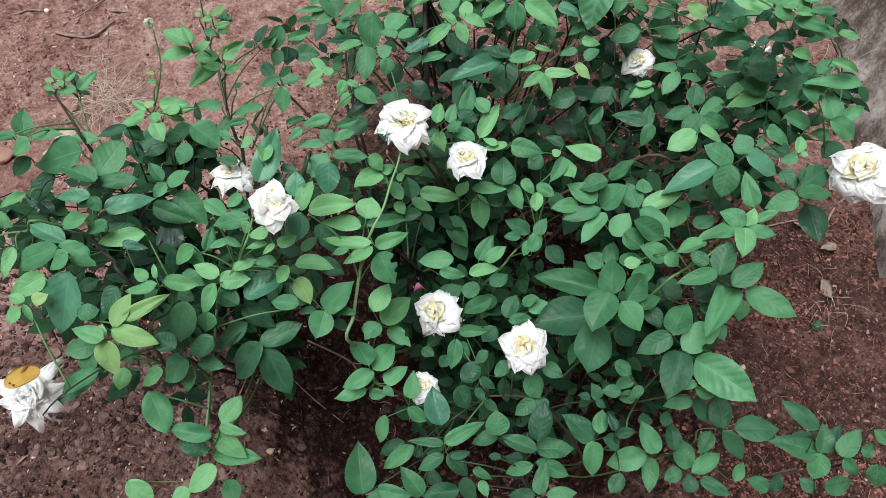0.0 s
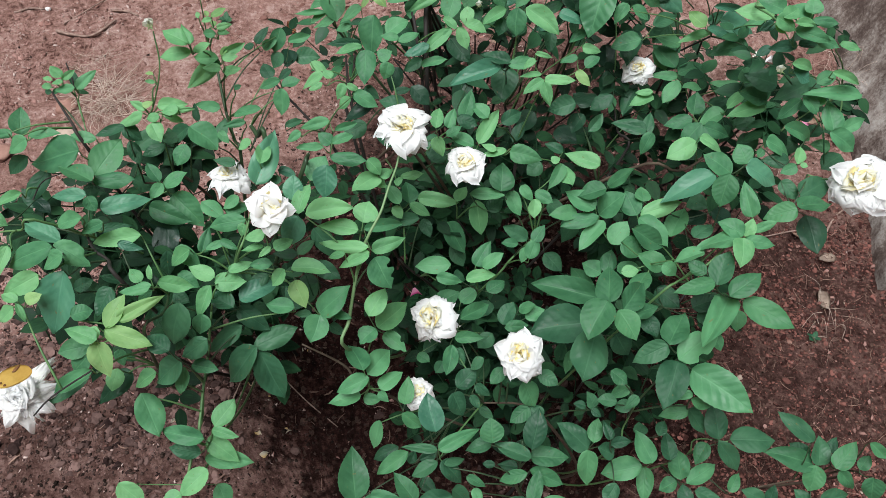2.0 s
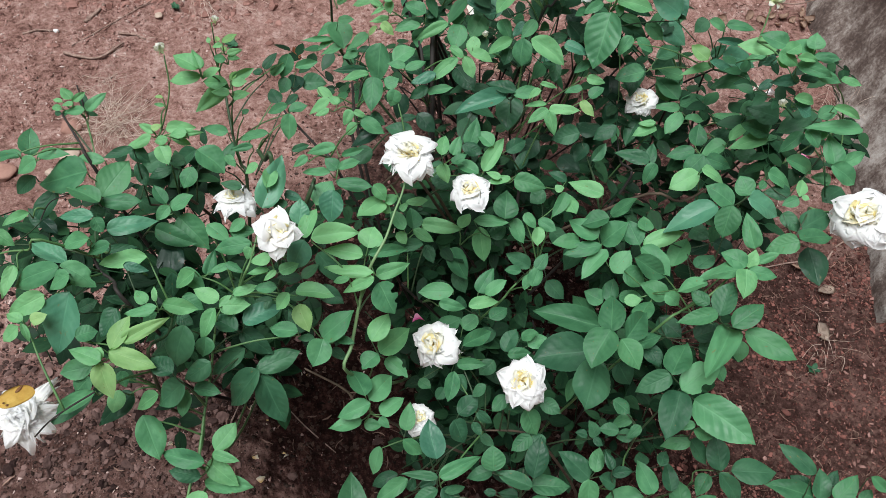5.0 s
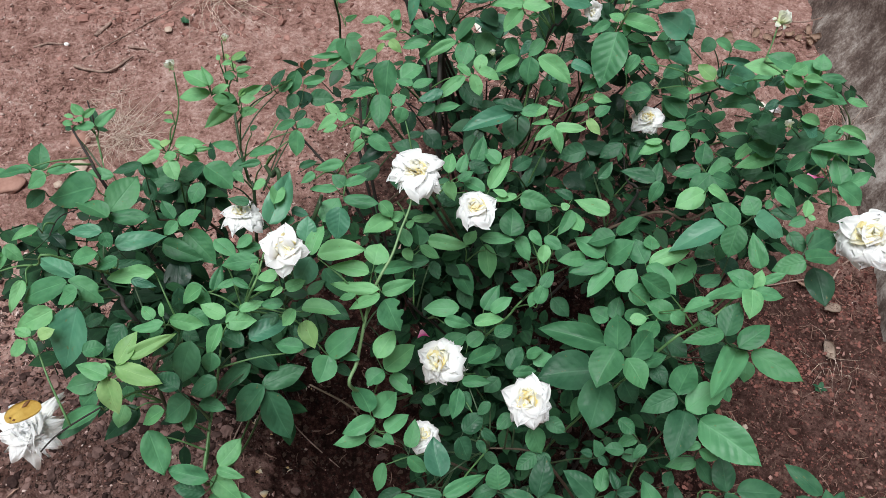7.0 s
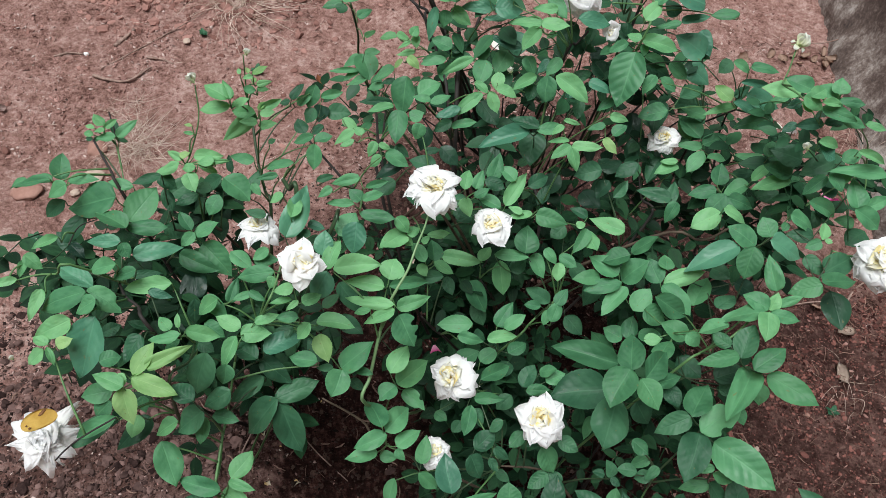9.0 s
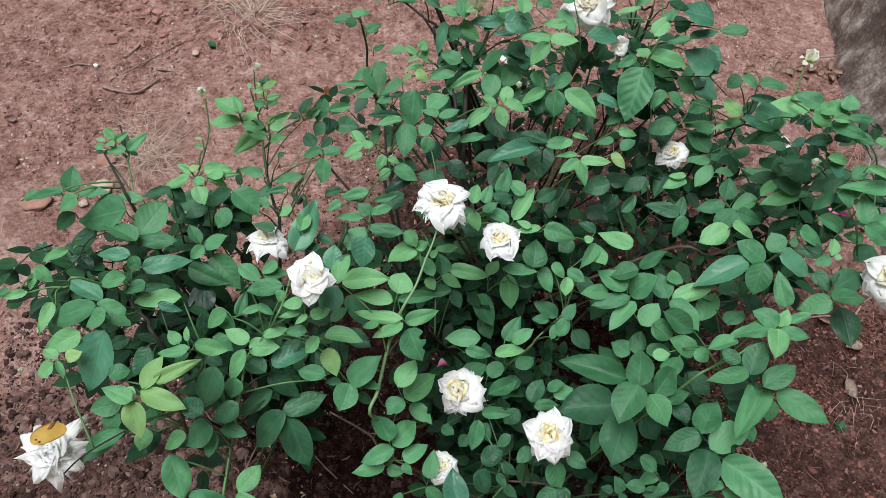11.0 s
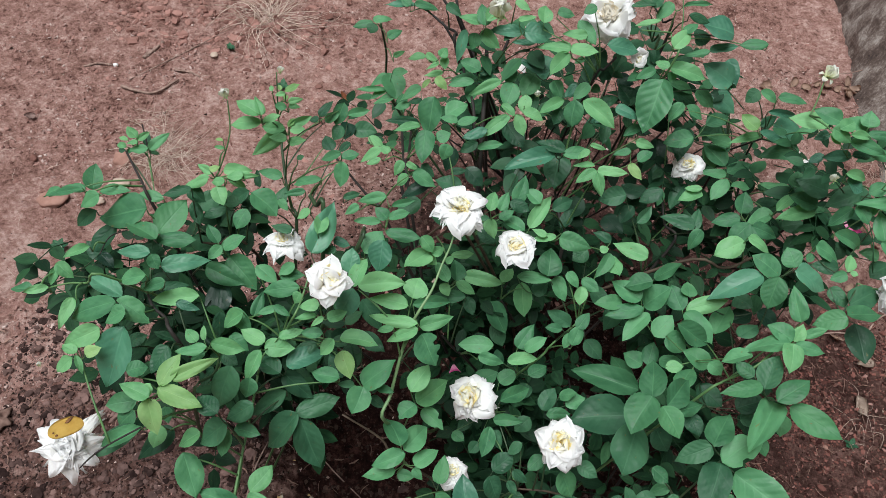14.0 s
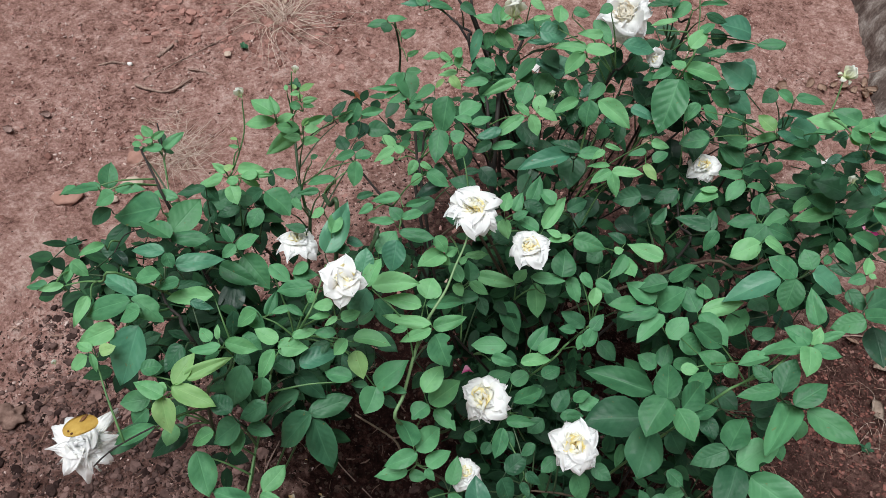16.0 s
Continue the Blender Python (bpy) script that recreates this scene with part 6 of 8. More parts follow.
leaves("back", "MMMMM", [(-0.245, 1.063, 0.591, -19, -7, -150, 0.053, 0.046), (-0.246, 1.066, 0.582, -19, -17, 127, 0.041, 0.021), (-0.233, 1.034, 0.623, 6, 30, -82, 0.029, 0.017), (-0.244, 1.050, 0.565, -12, -19, 133, 0.041, 0.014), (-0.248, 1.044, 0.566, -6, -31, 99, 0.061, 0.013)])
leaves("back", "M", [(-0.228, 1.026, 0.568, -18, -10, 106, 0.044, 0.022)])
leaves("back", "MD", [(-0.178, 1.022, 0.608, -14, -15, 133, 0.046, 0.021), (-0.172, 1.005, 0.592, -3, -19, 116, 0.028, 0.014)])
leaves("centre", "M", [(-0.142, 0.936, 0.673, -42, 6, 167, 0.067, 0.043)])
leaves("centre", "MMM", [(-0.115, 0.876, 0.694, 15, 4, -51, 0.042, 0.031), (-0.093, 0.857, 0.704, 14, -18, 83, 0.029, 0.016), (-0.092, 0.843, 0.713, 8, 17, -55, 0.037, 0.016)])
leaves("centre", "DL", [(-0.167, 0.940, 0.601, 4, -23, 97, 0.063, 0.017), (-0.158, 0.894, 0.642, 1, -12, 113, 0.047, 0.018)])
leaves("back", "M", [(-0.192, 0.998, 0.584, -17, -17, 102, 0.033, 0.017)])
leaves("left", "M", [(-0.290, 0.897, 0.666, -42, -20, -178, 0.041, 0.026)])
leaves("left", "M", [(-0.309, 0.984, 0.545, 11, 23, -65, 0.043, 0.018)])
leaves("centre", "B", [(-0.044, 0.835, 0.720, -7, -19, 121, 0.042, 0.019)])
leaves("centre", "LL", [(-0.250, 0.898, 0.590, -14, 4, -109, 0.033, 0.021), (-0.213, 0.828, 0.645, -27, -16, 130, 0.043, 0.018)])
leaves("centre", "LL", [(-0.205, 0.845, 0.614, 16, -4, 41, 0.022, 0.017), (-0.207, 0.796, 0.657, -15, -18, 121, 0.025, 0.012)])
leaves("left", "M", [(-0.251, 0.729, 0.715, -40, -3, -175, 0.039, 0.024)])
leaves("left", "D", [(-0.267, 0.837, 0.636, -17, -19, 139, 0.026, 0.014)])
leaves("centre", "M", [(-0.140, 0.825, 0.708, -25, 0, -176, 0.055, 0.032)])
leaves("centre", "MLL", [(-0.138, 0.693, 0.760, -20, 17, -109, 0.039, 0.022), (-0.148, 0.715, 0.725, -30, -9, 134, 0.024, 0.017), (-0.151, 0.711, 0.755, -19, 24, -103, 0.020, 0.010)])
leaves("centre", "L", [(-0.166, 0.766, 0.695, -26, -13, 165, 0.026, 0.016)])
leaves("centre", "M", [(-0.097, 0.761, 0.754, -45, -12, 175, 0.026, 0.022)])
leaves("centre", "X", [(-0.094, 0.857, 0.641, -34, -2, 163, 0.041, 0.029)])
leaves("centre", "D", [(-0.068, 0.726, 0.702, 15, -22, 81, 0.041, 0.027)])
leaves("centre", "D", [(-0.089, 0.767, 0.684, 13, 19, -70, 0.024, 0.013)])
leaves("centre", "MM", [(-0.173, 0.674, 0.719, -11, -21, 105, 0.045, 0.017), (-0.159, 0.646, 0.735, 18, 19, -66, 0.033, 0.011)])
leaves("centre", "MMMM", [(-0.163, 0.631, 0.724, 31, -9, 58, 0.023, 0.020), (-0.159, 0.620, 0.740, 7, 8, -57, 0.032, 0.016), (-0.167, 0.604, 0.750, 1, -11, 96, 0.037, 0.012), (-0.160, 0.603, 0.731, 7, 18, -92, 0.051, 0.020)])
leaves("centre", "M", [(-0.204, 0.633, 0.742, -18, -25, 136, 0.024, 0.013)])
leaves("centre", "D", [(-0.004, 0.670, 0.656, 20, -19, 75, 0.032, 0.020)])
leaves("centre", "DM", [(-0.056, 0.860, 0.659, -15, -28, 132, 0.035, 0.019), (-0.054, 0.822, 0.687, 22, 11, -73, 0.041, 0.017)])
leaves("centre", "X", [(-0.113, 0.699, 0.733, -5, -12, 124, 0.046, 0.022)])
leaves("centre", "D", [(-0.139, 0.788, 0.666, -25, 14, -118, 0.029, 0.017)])
leaves("back", "MDM", [(-0.268, 1.036, 0.728, -5, -27, 117, 0.036, 0.015), (-0.260, 1.008, 0.749, -39, -9, 169, 0.018, 0.021), (-0.262, 1.010, 0.753, 10, 19, -72, 0.033, 0.016)])
leaves("back", "BM", [(-0.195, 1.031, 0.780, 4, -20, 106, 0.053, 0.016), (-0.193, 1.013, 0.797, -10, 27, -87, 0.043, 0.016)])
leaves("back", "MLL", [(-0.073, 0.990, 0.792, 30, -1, 18, 0.040, 0.024), (-0.077, 0.996, 0.790, 14, -19, 79, 0.041, 0.019), (-0.072, 0.989, 0.803, 20, 17, -26, 0.040, 0.022)])
leaves("back", "LBB", [(-0.022, 0.998, 0.806, 19, 18, -69, 0.030, 0.012), (-0.010, 0.971, 0.807, -1, 25, -85, 0.045, 0.035), (-0.008, 1.012, 0.771, -1, -23, 94, 0.057, 0.021)])
leaves("back", "L", [(0.017, 0.971, 0.829, 24, 7, 3, 0.031, 0.026)])
leaves("back", "L", [(-0.031, 1.016, 0.829, -9, 27, -123, 0.029, 0.014)])
leaves("back", "M", [(0.035, 0.982, 0.845, 0, 25, -92, 0.027, 0.017)])
leaves("back", "M", [(0.089, 0.967, 0.875, -14, -15, 125, 0.022, 0.018)])
leaves("back", "DL", [(0.183, 1.017, 0.857, -7, -20, 96, 0.041, 0.014), (0.194, 0.994, 0.849, -16, -17, 103, 0.041, 0.010)])
leaves("back", "MM", [(0.211, 1.031, 0.854, -27, -16, 141, 0.034, 0.021), (0.227, 1.027, 0.855, 14, 20, -76, 0.045, 0.010)])
leaves("back", "D", [(0.235, 1.008, 0.855, -22, 45, -105, 0.039, 0.015)])
leaves("back", "B", [(0.311, 1.006, 0.833, 20, -3, 86, 0.056, 0.057)])
leaves("back", "L", [(0.218, 0.957, 0.829, 17, 9, -30, 0.048, 0.025)])
leaves("back", "DBM", [(0.278, 1.012, 0.800, 32, -10, 42, 0.031, 0.029), (0.282, 0.992, 0.806, 20, 15, -74, 0.046, 0.016), (0.278, 0.975, 0.819, -16, -19, 101, 0.040, 0.014)])
leaves("back", "B", [(0.337, 0.986, 0.751, 29, -12, 63, 0.056, 0.051)])
leaves("right", "B", [(0.350, 1.086, 0.720, -26, 16, -160, 0.048, 0.026)])
leaves("right", "MB", [(0.294, 1.005, 0.712, -14, 9, -127, 0.040, 0.029), (0.334, 1.041, 0.679, -15, 24, -126, 0.052, 0.039)])
leaves("front", "MD", [(0.029, 0.424, 0.540, -22, -8, 177, 0.045, 0.023), (0.036, 0.422, 0.535, -23, -4, -147, 0.030, 0.016)])
leaves("front", "D", [(0.073, 0.390, 0.585, -26, 0, 128, 0.026, 0.016)])
leaves("front", "DD", [(0.040, 0.357, 0.549, 32, 4, -44, 0.038, 0.028), (0.033, 0.339, 0.576, -33, -4, -137, 0.038, 0.028)])
leaves("front", "DD", [(0.061, 0.340, 0.614, -22, 14, -119, 0.027, 0.014), (0.056, 0.325, 0.615, -26, 6, -140, 0.021, 0.012)])
leaves("front", "V", [(0.098, 0.368, 0.612, -15, 1, 142, 0.028, 0.020)])
leaves("front", "VDD", [(0.126, 0.354, 0.606, -35, 6, -146, 0.043, 0.030), (0.134, 0.352, 0.631, -5, 1, 104, 0.035, 0.014), (0.144, 0.360, 0.623, -6, 16, -116, 0.030, 0.021)])
leaves("front", "V", [(0.138, 0.328, 0.578, -22, -12, 135, 0.034, 0.022)])
leaves("front", "D", [(0.077, 0.349, 0.492, -16, 12, -122, 0.027, 0.015)])
leaves("front", "DVD", [(0.145, 0.275, 0.563, 34, -1, -7, 0.055, 0.032), (0.149, 0.275, 0.524, 6, -5, -85, 0.054, 0.030), (0.145, 0.265, 0.555, 13, -4, 74, 0.054, 0.023)])
leaves("front", "DVV", [(0.229, 0.293, 0.526, 27, -16, 54, 0.057, 0.032), (0.227, 0.289, 0.533, -35, 0, -172, 0.055, 0.029), (0.233, 0.297, 0.543, 18, -3, -10, 0.034, 0.022)])
leaves("front", "DDD", [(0.251, 0.296, 0.567, 24, 4, 25, 0.027, 0.015), (0.257, 0.298, 0.541, 15, 7, -79, 0.028, 0.016), (0.266, 0.288, 0.521, 23, 13, 78, 0.027, 0.027)])
leaves("front", "MVM", [(0.320, 0.291, 0.467, -20, -6, 104, 0.061, 0.035), (0.336, 0.300, 0.427, -19, 11, 176, 0.053, 0.026), (0.328, 0.289, 0.496, 24, -19, 28, 0.052, 0.029)])
leaves("front", "VV", [(0.266, 0.354, 0.617, -27, -14, 124, 0.030, 0.017), (0.274, 0.339, 0.628, -16, 3, 133, 0.024, 0.014)])
leaves("front", "D", [(0.247, 0.331, 0.622, -12, -12, 88, 0.026, 0.018)])
leaves("front", "DDD", [(0.226, 0.334, 0.582, 36, 3, 35, 0.024, 0.019), (0.217, 0.324, 0.604, -7, 9, -121, 0.016, 0.011), (0.212, 0.332, 0.593, 12, 0, 88, 0.017, 0.012)])
leaves("front", "V", [(0.231, 0.358, 0.661, -6, -2, -122, 0.027, 0.021)])
leaves("front", "V", [(0.207, 0.439, 0.522, -22, 6, 166, 0.036, 0.015)])
leaves("front", "MD", [(0.020, 0.261, 0.575, 5, 5, -58, 0.063, 0.021), (0.026, 0.255, 0.541, -27, 1, -125, 0.047, 0.025)])
leaves("front", "V", [(0.090, 0.274, 0.582, 40, -2, 9, 0.033, 0.033)])
leaves("front", "VV", [(0.142, 0.248, 0.545, -22, -10, 111, 0.042, 0.019), (0.150, 0.260, 0.513, -8, 3, -106, 0.052, 0.023)])
leaves("front", "D", [(0.141, 0.279, 0.446, -2, -5, 86, 0.030, 0.017)])
leaves("front", "VDV", [(0.154, 0.215, 0.516, 18, -14, -11, 0.047, 0.022), (0.151, 0.217, 0.503, -15, -8, 94, 0.040, 0.019), (0.167, 0.219, 0.495, 2, 14, -82, 0.045, 0.021)])
leaves("front", "D", [(0.096, 0.250, 0.568, -11, -26, 97, 0.017, 0.011)])
leaves("front", "VM", [(0.061, 0.237, 0.541, -15, 8, -110, 0.031, 0.013), (0.074, 0.229, 0.513, -14, 7, -154, 0.025, 0.015)])
leaves("front", "D", [(0.049, 0.250, 0.392, -26, -10, -110, 0.041, 0.030)])
leaves("front", "D", [(0.278, 0.259, 0.481, -19, -12, 155, 0.033, 0.024)])
leaves("front", "VDVV", [(0.347, 0.334, 0.604, -18, -9, 104, 0.040, 0.020), (0.355, 0.343, 0.584, -18, -6, -135, 0.042, 0.025), (0.335, 0.333, 0.651, -15, 25, -109, 0.030, 0.016), (0.334, 0.337, 0.662, -18, -12, 111, 0.025, 0.012)])
leaves("front", "D", [(0.395, 0.306, 0.577, 30, -9, 12, 0.048, 0.032)])
leaves("front", "DD", [(0.457, 0.342, 0.463, 3, -1, -85, 0.071, 0.041), (0.430, 0.332, 0.484, -29, 11, -139, 0.059, 0.027)])
leaves("front", "V", [(0.416, 0.330, 0.476, -17, 21, 142, 0.036, 0.024)])
leaves("front", "D", [(0.362, 0.302, 0.469, 29, -4, 10, 0.041, 0.025)])
leaves("front", "VMM", [(0.387, 0.283, 0.438, 39, -20, 4, 0.047, 0.032), (0.387, 0.286, 0.415, -25, 3, 115, 0.031, 0.023), (0.397, 0.280, 0.430, 8, -1, -55, 0.057, 0.026)])
leaves("front", "DD", [(0.400, 0.254, 0.417, 21, -15, 11, 0.027, 0.024), (0.408, 0.270, 0.433, -1, 0, -111, 0.050, 0.022)])
leaves("front", "V", [(0.462, 0.274, 0.425, 15, 3, -32, 0.033, 0.019)])
leaves("corner", "D", [(0.624, 0.374, 0.388, 22, -19, 52, 0.071, 0.029)])
leaves("corner", "VVD", [(0.650, 0.356, 0.322, 15, -9, 82, 0.086, 0.039), (0.654, 0.352, 0.328, -28, 4, 165, 0.047, 0.038), (0.657, 0.353, 0.327, 33, -9, -1, 0.049, 0.033)])
leaves("corner", "VVD", [(0.668, 0.342, 0.358, 21, -7, -41, 0.057, 0.033), (0.676, 0.339, 0.353, -26, 16, -133, 0.046, 0.024), (0.675, 0.375, 0.331, 24, -16, -35, 0.030, 0.019)])
leaves("corner", "VV", [(0.701, 0.341, 0.368, 34, -5, -40, 0.028, 0.020), (0.708, 0.323, 0.390, -42, 22, 175, 0.043, 0.034)])
leaves("corner", "V", [(0.696, 0.369, 0.421, -7, 21, -131, 0.035, 0.019)])
leaves("corner", "DD", [(0.537, 0.278, 0.368, 19, -21, 66, 0.039, 0.024), (0.566, 0.285, 0.324, 42, -12, -19, 0.034, 0.020)])
leaves("corner", "DD", [(0.653, 0.297, 0.320, 0, 25, -75, 0.052, 0.034), (0.657, 0.302, 0.273, 20, -17, 46, 0.031, 0.024)])
leaves("front", "V", [(-0.102, 0.237, 0.317, 35, 8, 13, 0.081, 0.051)])
leaves("front", "V", [(-0.023, 0.302, 0.385, -23, -2, 126, 0.062, 0.026)])
leaves("front", "D", [(-0.044, 0.342, 0.259, -11, -13, 123, 0.049, 0.026)])
leaves("front", "DD", [(0.022, 0.269, 0.473, -12, -1, 119, 0.043, 0.022), (0.020, 0.279, 0.503, 2, -11, 90, 0.052, 0.014)])
leaves("front", "B", [(0.015, 0.293, 0.544, 25, -8, 16, 0.054, 0.035)])
leaves("front", "VV", [(-0.032, 0.333, 0.528, 26, 2, -3, 0.040, 0.023), (-0.034, 0.317, 0.537, -25, 12, -120, 0.036, 0.020)])
leaves("front", "V", [(-0.005, 0.232, 0.368, 32, 0, 45, 0.054, 0.031)])
leaves("front", "M", [(-0.071, 0.339, 0.417, -35, 3, 164, 0.051, 0.023)])
leaves("front", "V", [(-0.046, 0.245, 0.336, -5, -10, 110, 0.052, 0.023)])
leaves("left", "MMMM", [(-0.559, 0.576, 0.759, 41, 14, 15, 0.036, 0.026), (-0.546, 0.573, 0.764, 14, 12, -81, 0.041, 0.017), (-0.529, 0.549, 0.790, -29, -25, 133, 0.034, 0.022), (-0.558, 0.561, 0.776, 6, -1, 87, 0.034, 0.017)])
leaves("left", "M", [(-0.587, 0.555, 0.780, -18, -14, 112, 0.026, 0.014)])
leaves("left", "D", [(-0.559, 0.563, 0.730, -31, -30, 149, 0.036, 0.022)])
leaves("left", "M", [(-0.477, 0.558, 0.761, -16, -21, 104, 0.081, 0.049)])
leaves("left", "M", [(-0.465, 0.584, 0.753, 12, -24, 86, 0.034, 0.016)])
leaves("left", "VMVD", [(-0.465, 0.544, 0.727, 20, 21, -19, 0.060, 0.041), (-0.460, 0.530, 0.734, 4, 12, -80, 0.054, 0.023), (-0.451, 0.518, 0.753, 15, 16, 70, 0.050, 0.032), (-0.489, 0.560, 0.681, -32, -13, -179, 0.023, 0.021)])
leaves("left", "D", [(-0.530, 0.552, 0.721, -23, -17, 155, 0.055, 0.025)])
leaves("left", "L", [(-0.507, 0.469, 0.791, -5, -20, 127, 0.034, 0.014)])
leaves("left", "BM", [(-0.443, 0.487, 0.768, 3, -11, 94, 0.045, 0.018), (-0.435, 0.478, 0.781, -33, -1, -136, 0.021, 0.017)])
leaves("left", "B", [(-0.440, 0.492, 0.730, 0, 20, -67, 0.063, 0.027)])
leaves("left", "LLL", [(-0.414, 0.637, 0.727, -16, -9, -139, 0.030, 0.024), (-0.402, 0.644, 0.735, -16, -24, 102, 0.022, 0.014), (-0.407, 0.662, 0.719, -21, 17, -103, 0.031, 0.012)])
leaves("left", "DDD", [(-0.457, 0.639, 0.714, -33, 20, -128, 0.032, 0.023), (-0.436, 0.611, 0.750, -7, -26, 118, 0.042, 0.015), (-0.458, 0.636, 0.682, -27, -5, -145, 0.037, 0.019)])
leaves("left", "L", [(-0.378, 0.656, 0.738, 1, -12, 100, 0.025, 0.018)])
leaves("left", "DD", [(-0.403, 0.630, 0.688, -4, -17, 123, 0.036, 0.018), (-0.389, 0.645, 0.685, 11, -11, 93, 0.025, 0.020)])
leaves("left", "MMMV", [(-0.394, 0.566, 0.691, 34, -1, 44, 0.031, 0.018), (-0.383, 0.555, 0.703, -21, -22, 150, 0.026, 0.017), (-0.390, 0.565, 0.683, 24, 12, -60, 0.039, 0.023), (-0.381, 0.562, 0.667, -15, 15, -133, 0.060, 0.038)])
leaves("left", "LL", [(-0.528, 0.431, 0.804, -26, 1, -111, 0.026, 0.017), (-0.529, 0.429, 0.796, -22, -18, -178, 0.022, 0.011)])
leaves("left", "BEMM", [(-0.447, 0.414, 0.779, 5, -3, 67, 0.056, 0.024), (-0.433, 0.392, 0.815, -20, 8, -114, 0.045, 0.027), (-0.429, 0.384, 0.825, -22, -14, 112, 0.069, 0.029), (-0.412, 0.374, 0.828, -29, -13, 124, 0.034, 0.022)])
leaves("left", "M", [(-0.415, 0.431, 0.811, -20, -19, 109, 0.037, 0.022)])
leaves("left", "MD", [(-0.396, 0.434, 0.798, -19, -22, 120, 0.033, 0.016), (-0.428, 0.451, 0.746, -2, 18, -71, 0.042, 0.012)])
leaves("left", "L", [(-0.360, 0.436, 0.771, -7, -13, 104, 0.059, 0.022)])
leaves("left", "B", [(-0.385, 0.423, 0.770, -14, 24, -99, 0.030, 0.012)])
leaves("left", "L", [(-0.482, 0.384, 0.816, -21, -16, 175, 0.039, 0.015)])
leaves("left", "L", [(-0.438, 0.353, 0.813, -22, -31, 131, 0.050, 0.025)])
leaves("left", "LLLY", [(-0.458, 0.326, 0.799, 20, 0, 74, 0.019, 0.013), (-0.455, 0.320, 0.805, -24, -18, -133, 0.022, 0.008), (-0.463, 0.321, 0.793, -32, -7, 134, 0.026, 0.017), (-0.446, 0.324, 0.804, 25, 14, -61, 0.020, 0.015)])
leaves("left", "B", [(-0.415, 0.363, 0.807, -32, -8, 172, 0.076, 0.043)])
leaves("left", "D", [(-0.453, 0.390, 0.700, 18, 17, -55, 0.025, 0.018)])
leaves("left", "D", [(-0.360, 0.350, 0.803, -20, -1, 156, 0.036, 0.023)])
leaves("left", "LLMML", [(-0.338, 0.369, 0.784, 14, -2, 50, 0.022, 0.015), (-0.345, 0.392, 0.743, 43, -6, 9, 0.018, 0.008), (-0.319, 0.359, 0.798, -8, -1, 103, 0.039, 0.016), (-0.330, 0.367, 0.766, -20, -20, 131, 0.022, 0.011), (-0.336, 0.390, 0.742, -11, 15, -90, 0.042, 0.020)])
leaves("left", "LMMM", [(-0.317, 0.449, 0.721, -30, -9, 130, 0.035, 0.023), (-0.311, 0.461, 0.692, 39, 18, -2, 0.035, 0.017), (-0.340, 0.456, 0.709, -16, 9, -122, 0.041, 0.023), (-0.302, 0.458, 0.707, 10, 13, -61, 0.034, 0.011)])
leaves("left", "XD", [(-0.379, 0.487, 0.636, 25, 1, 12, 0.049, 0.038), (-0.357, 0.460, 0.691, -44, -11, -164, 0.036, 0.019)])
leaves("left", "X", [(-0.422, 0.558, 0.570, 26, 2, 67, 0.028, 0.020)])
leaves("left", "DD", [(-0.336, 0.403, 0.684, -10, 17, -116, 0.024, 0.018), (-0.341, 0.382, 0.689, -34, 1, 142, 0.033, 0.019)])
leaves("left", "D", [(-0.397, 0.406, 0.698, 19, -10, 81, 0.030, 0.012)])
leaves("left", "V", [(-0.406, 0.536, 0.672, -7, 27, -107, 0.060, 0.029)])
leaves("left", "YYLYY", [(-0.358, 0.307, 0.789, 28, 6, -19, 0.041, 0.021), (-0.359, 0.305, 0.789, -12, 16, -104, 0.054, 0.023), (-0.370, 0.309, 0.787, -21, -15, 164, 0.021, 0.014), (-0.348, 0.317, 0.792, 19, 21, -54, 0.056, 0.017), (-0.371, 0.295, 0.776, -38, -2, -151, 0.045, 0.026)])
leaves("left", "LD", [(-0.395, 0.311, 0.643, -24, -18, 180, 0.030, 0.022), (-0.389, 0.320, 0.611, -12, -9, 141, 0.060, 0.031)])
leaves("left", "M", [(-0.382, 0.320, 0.688, -41, -2, -155, 0.023, 0.015)])
leaves("left", "M", [(-0.339, 0.554, 0.667, -4, -8, -116, 0.039, 0.026)])
leaves("left", "M", [(-0.271, 0.531, 0.726, -29, -22, 136, 0.027, 0.016)])
leaves("left", "M", [(-0.290, 0.520, 0.708, 6, 29, -78, 0.033, 0.018)])
leaves("left", "ML", [(-0.258, 0.504, 0.715, -14, -25, 107, 0.054, 0.024), (-0.242, 0.467, 0.766, -37, -5, 159, 0.017, 0.015)])
leaves("left", "M", [(-0.279, 0.461, 0.729, -9, 22, -112, 0.026, 0.011)])
leaves("left", "LLLL", [(-0.282, 0.420, 0.707, 13, -13, 74, 0.035, 0.021), (-0.281, 0.414, 0.704, 0, 23, -82, 0.039, 0.025), (-0.279, 0.400, 0.724, -19, -4, 164, 0.043, 0.019), (-0.264, 0.426, 0.715, 10, 10, -64, 0.035, 0.014)])
leaves("left", "LLLL", [(-0.210, 0.444, 0.785, -17, -17, 103, 0.028, 0.016), (-0.215, 0.441, 0.762, 1, -8, 111, 0.028, 0.010), (-0.204, 0.436, 0.770, -19, -20, 140, 0.020, 0.008), (-0.195, 0.424, 0.790, 10, 8, -57, 0.025, 0.016)])
leaves("left", "MDL", [(-0.205, 0.428, 0.741, -4, -7, 97, 0.028, 0.015), (-0.220, 0.439, 0.688, -8, -21, 127, 0.034, 0.018), (-0.194, 0.433, 0.720, -28, -12, 150, 0.027, 0.018)])
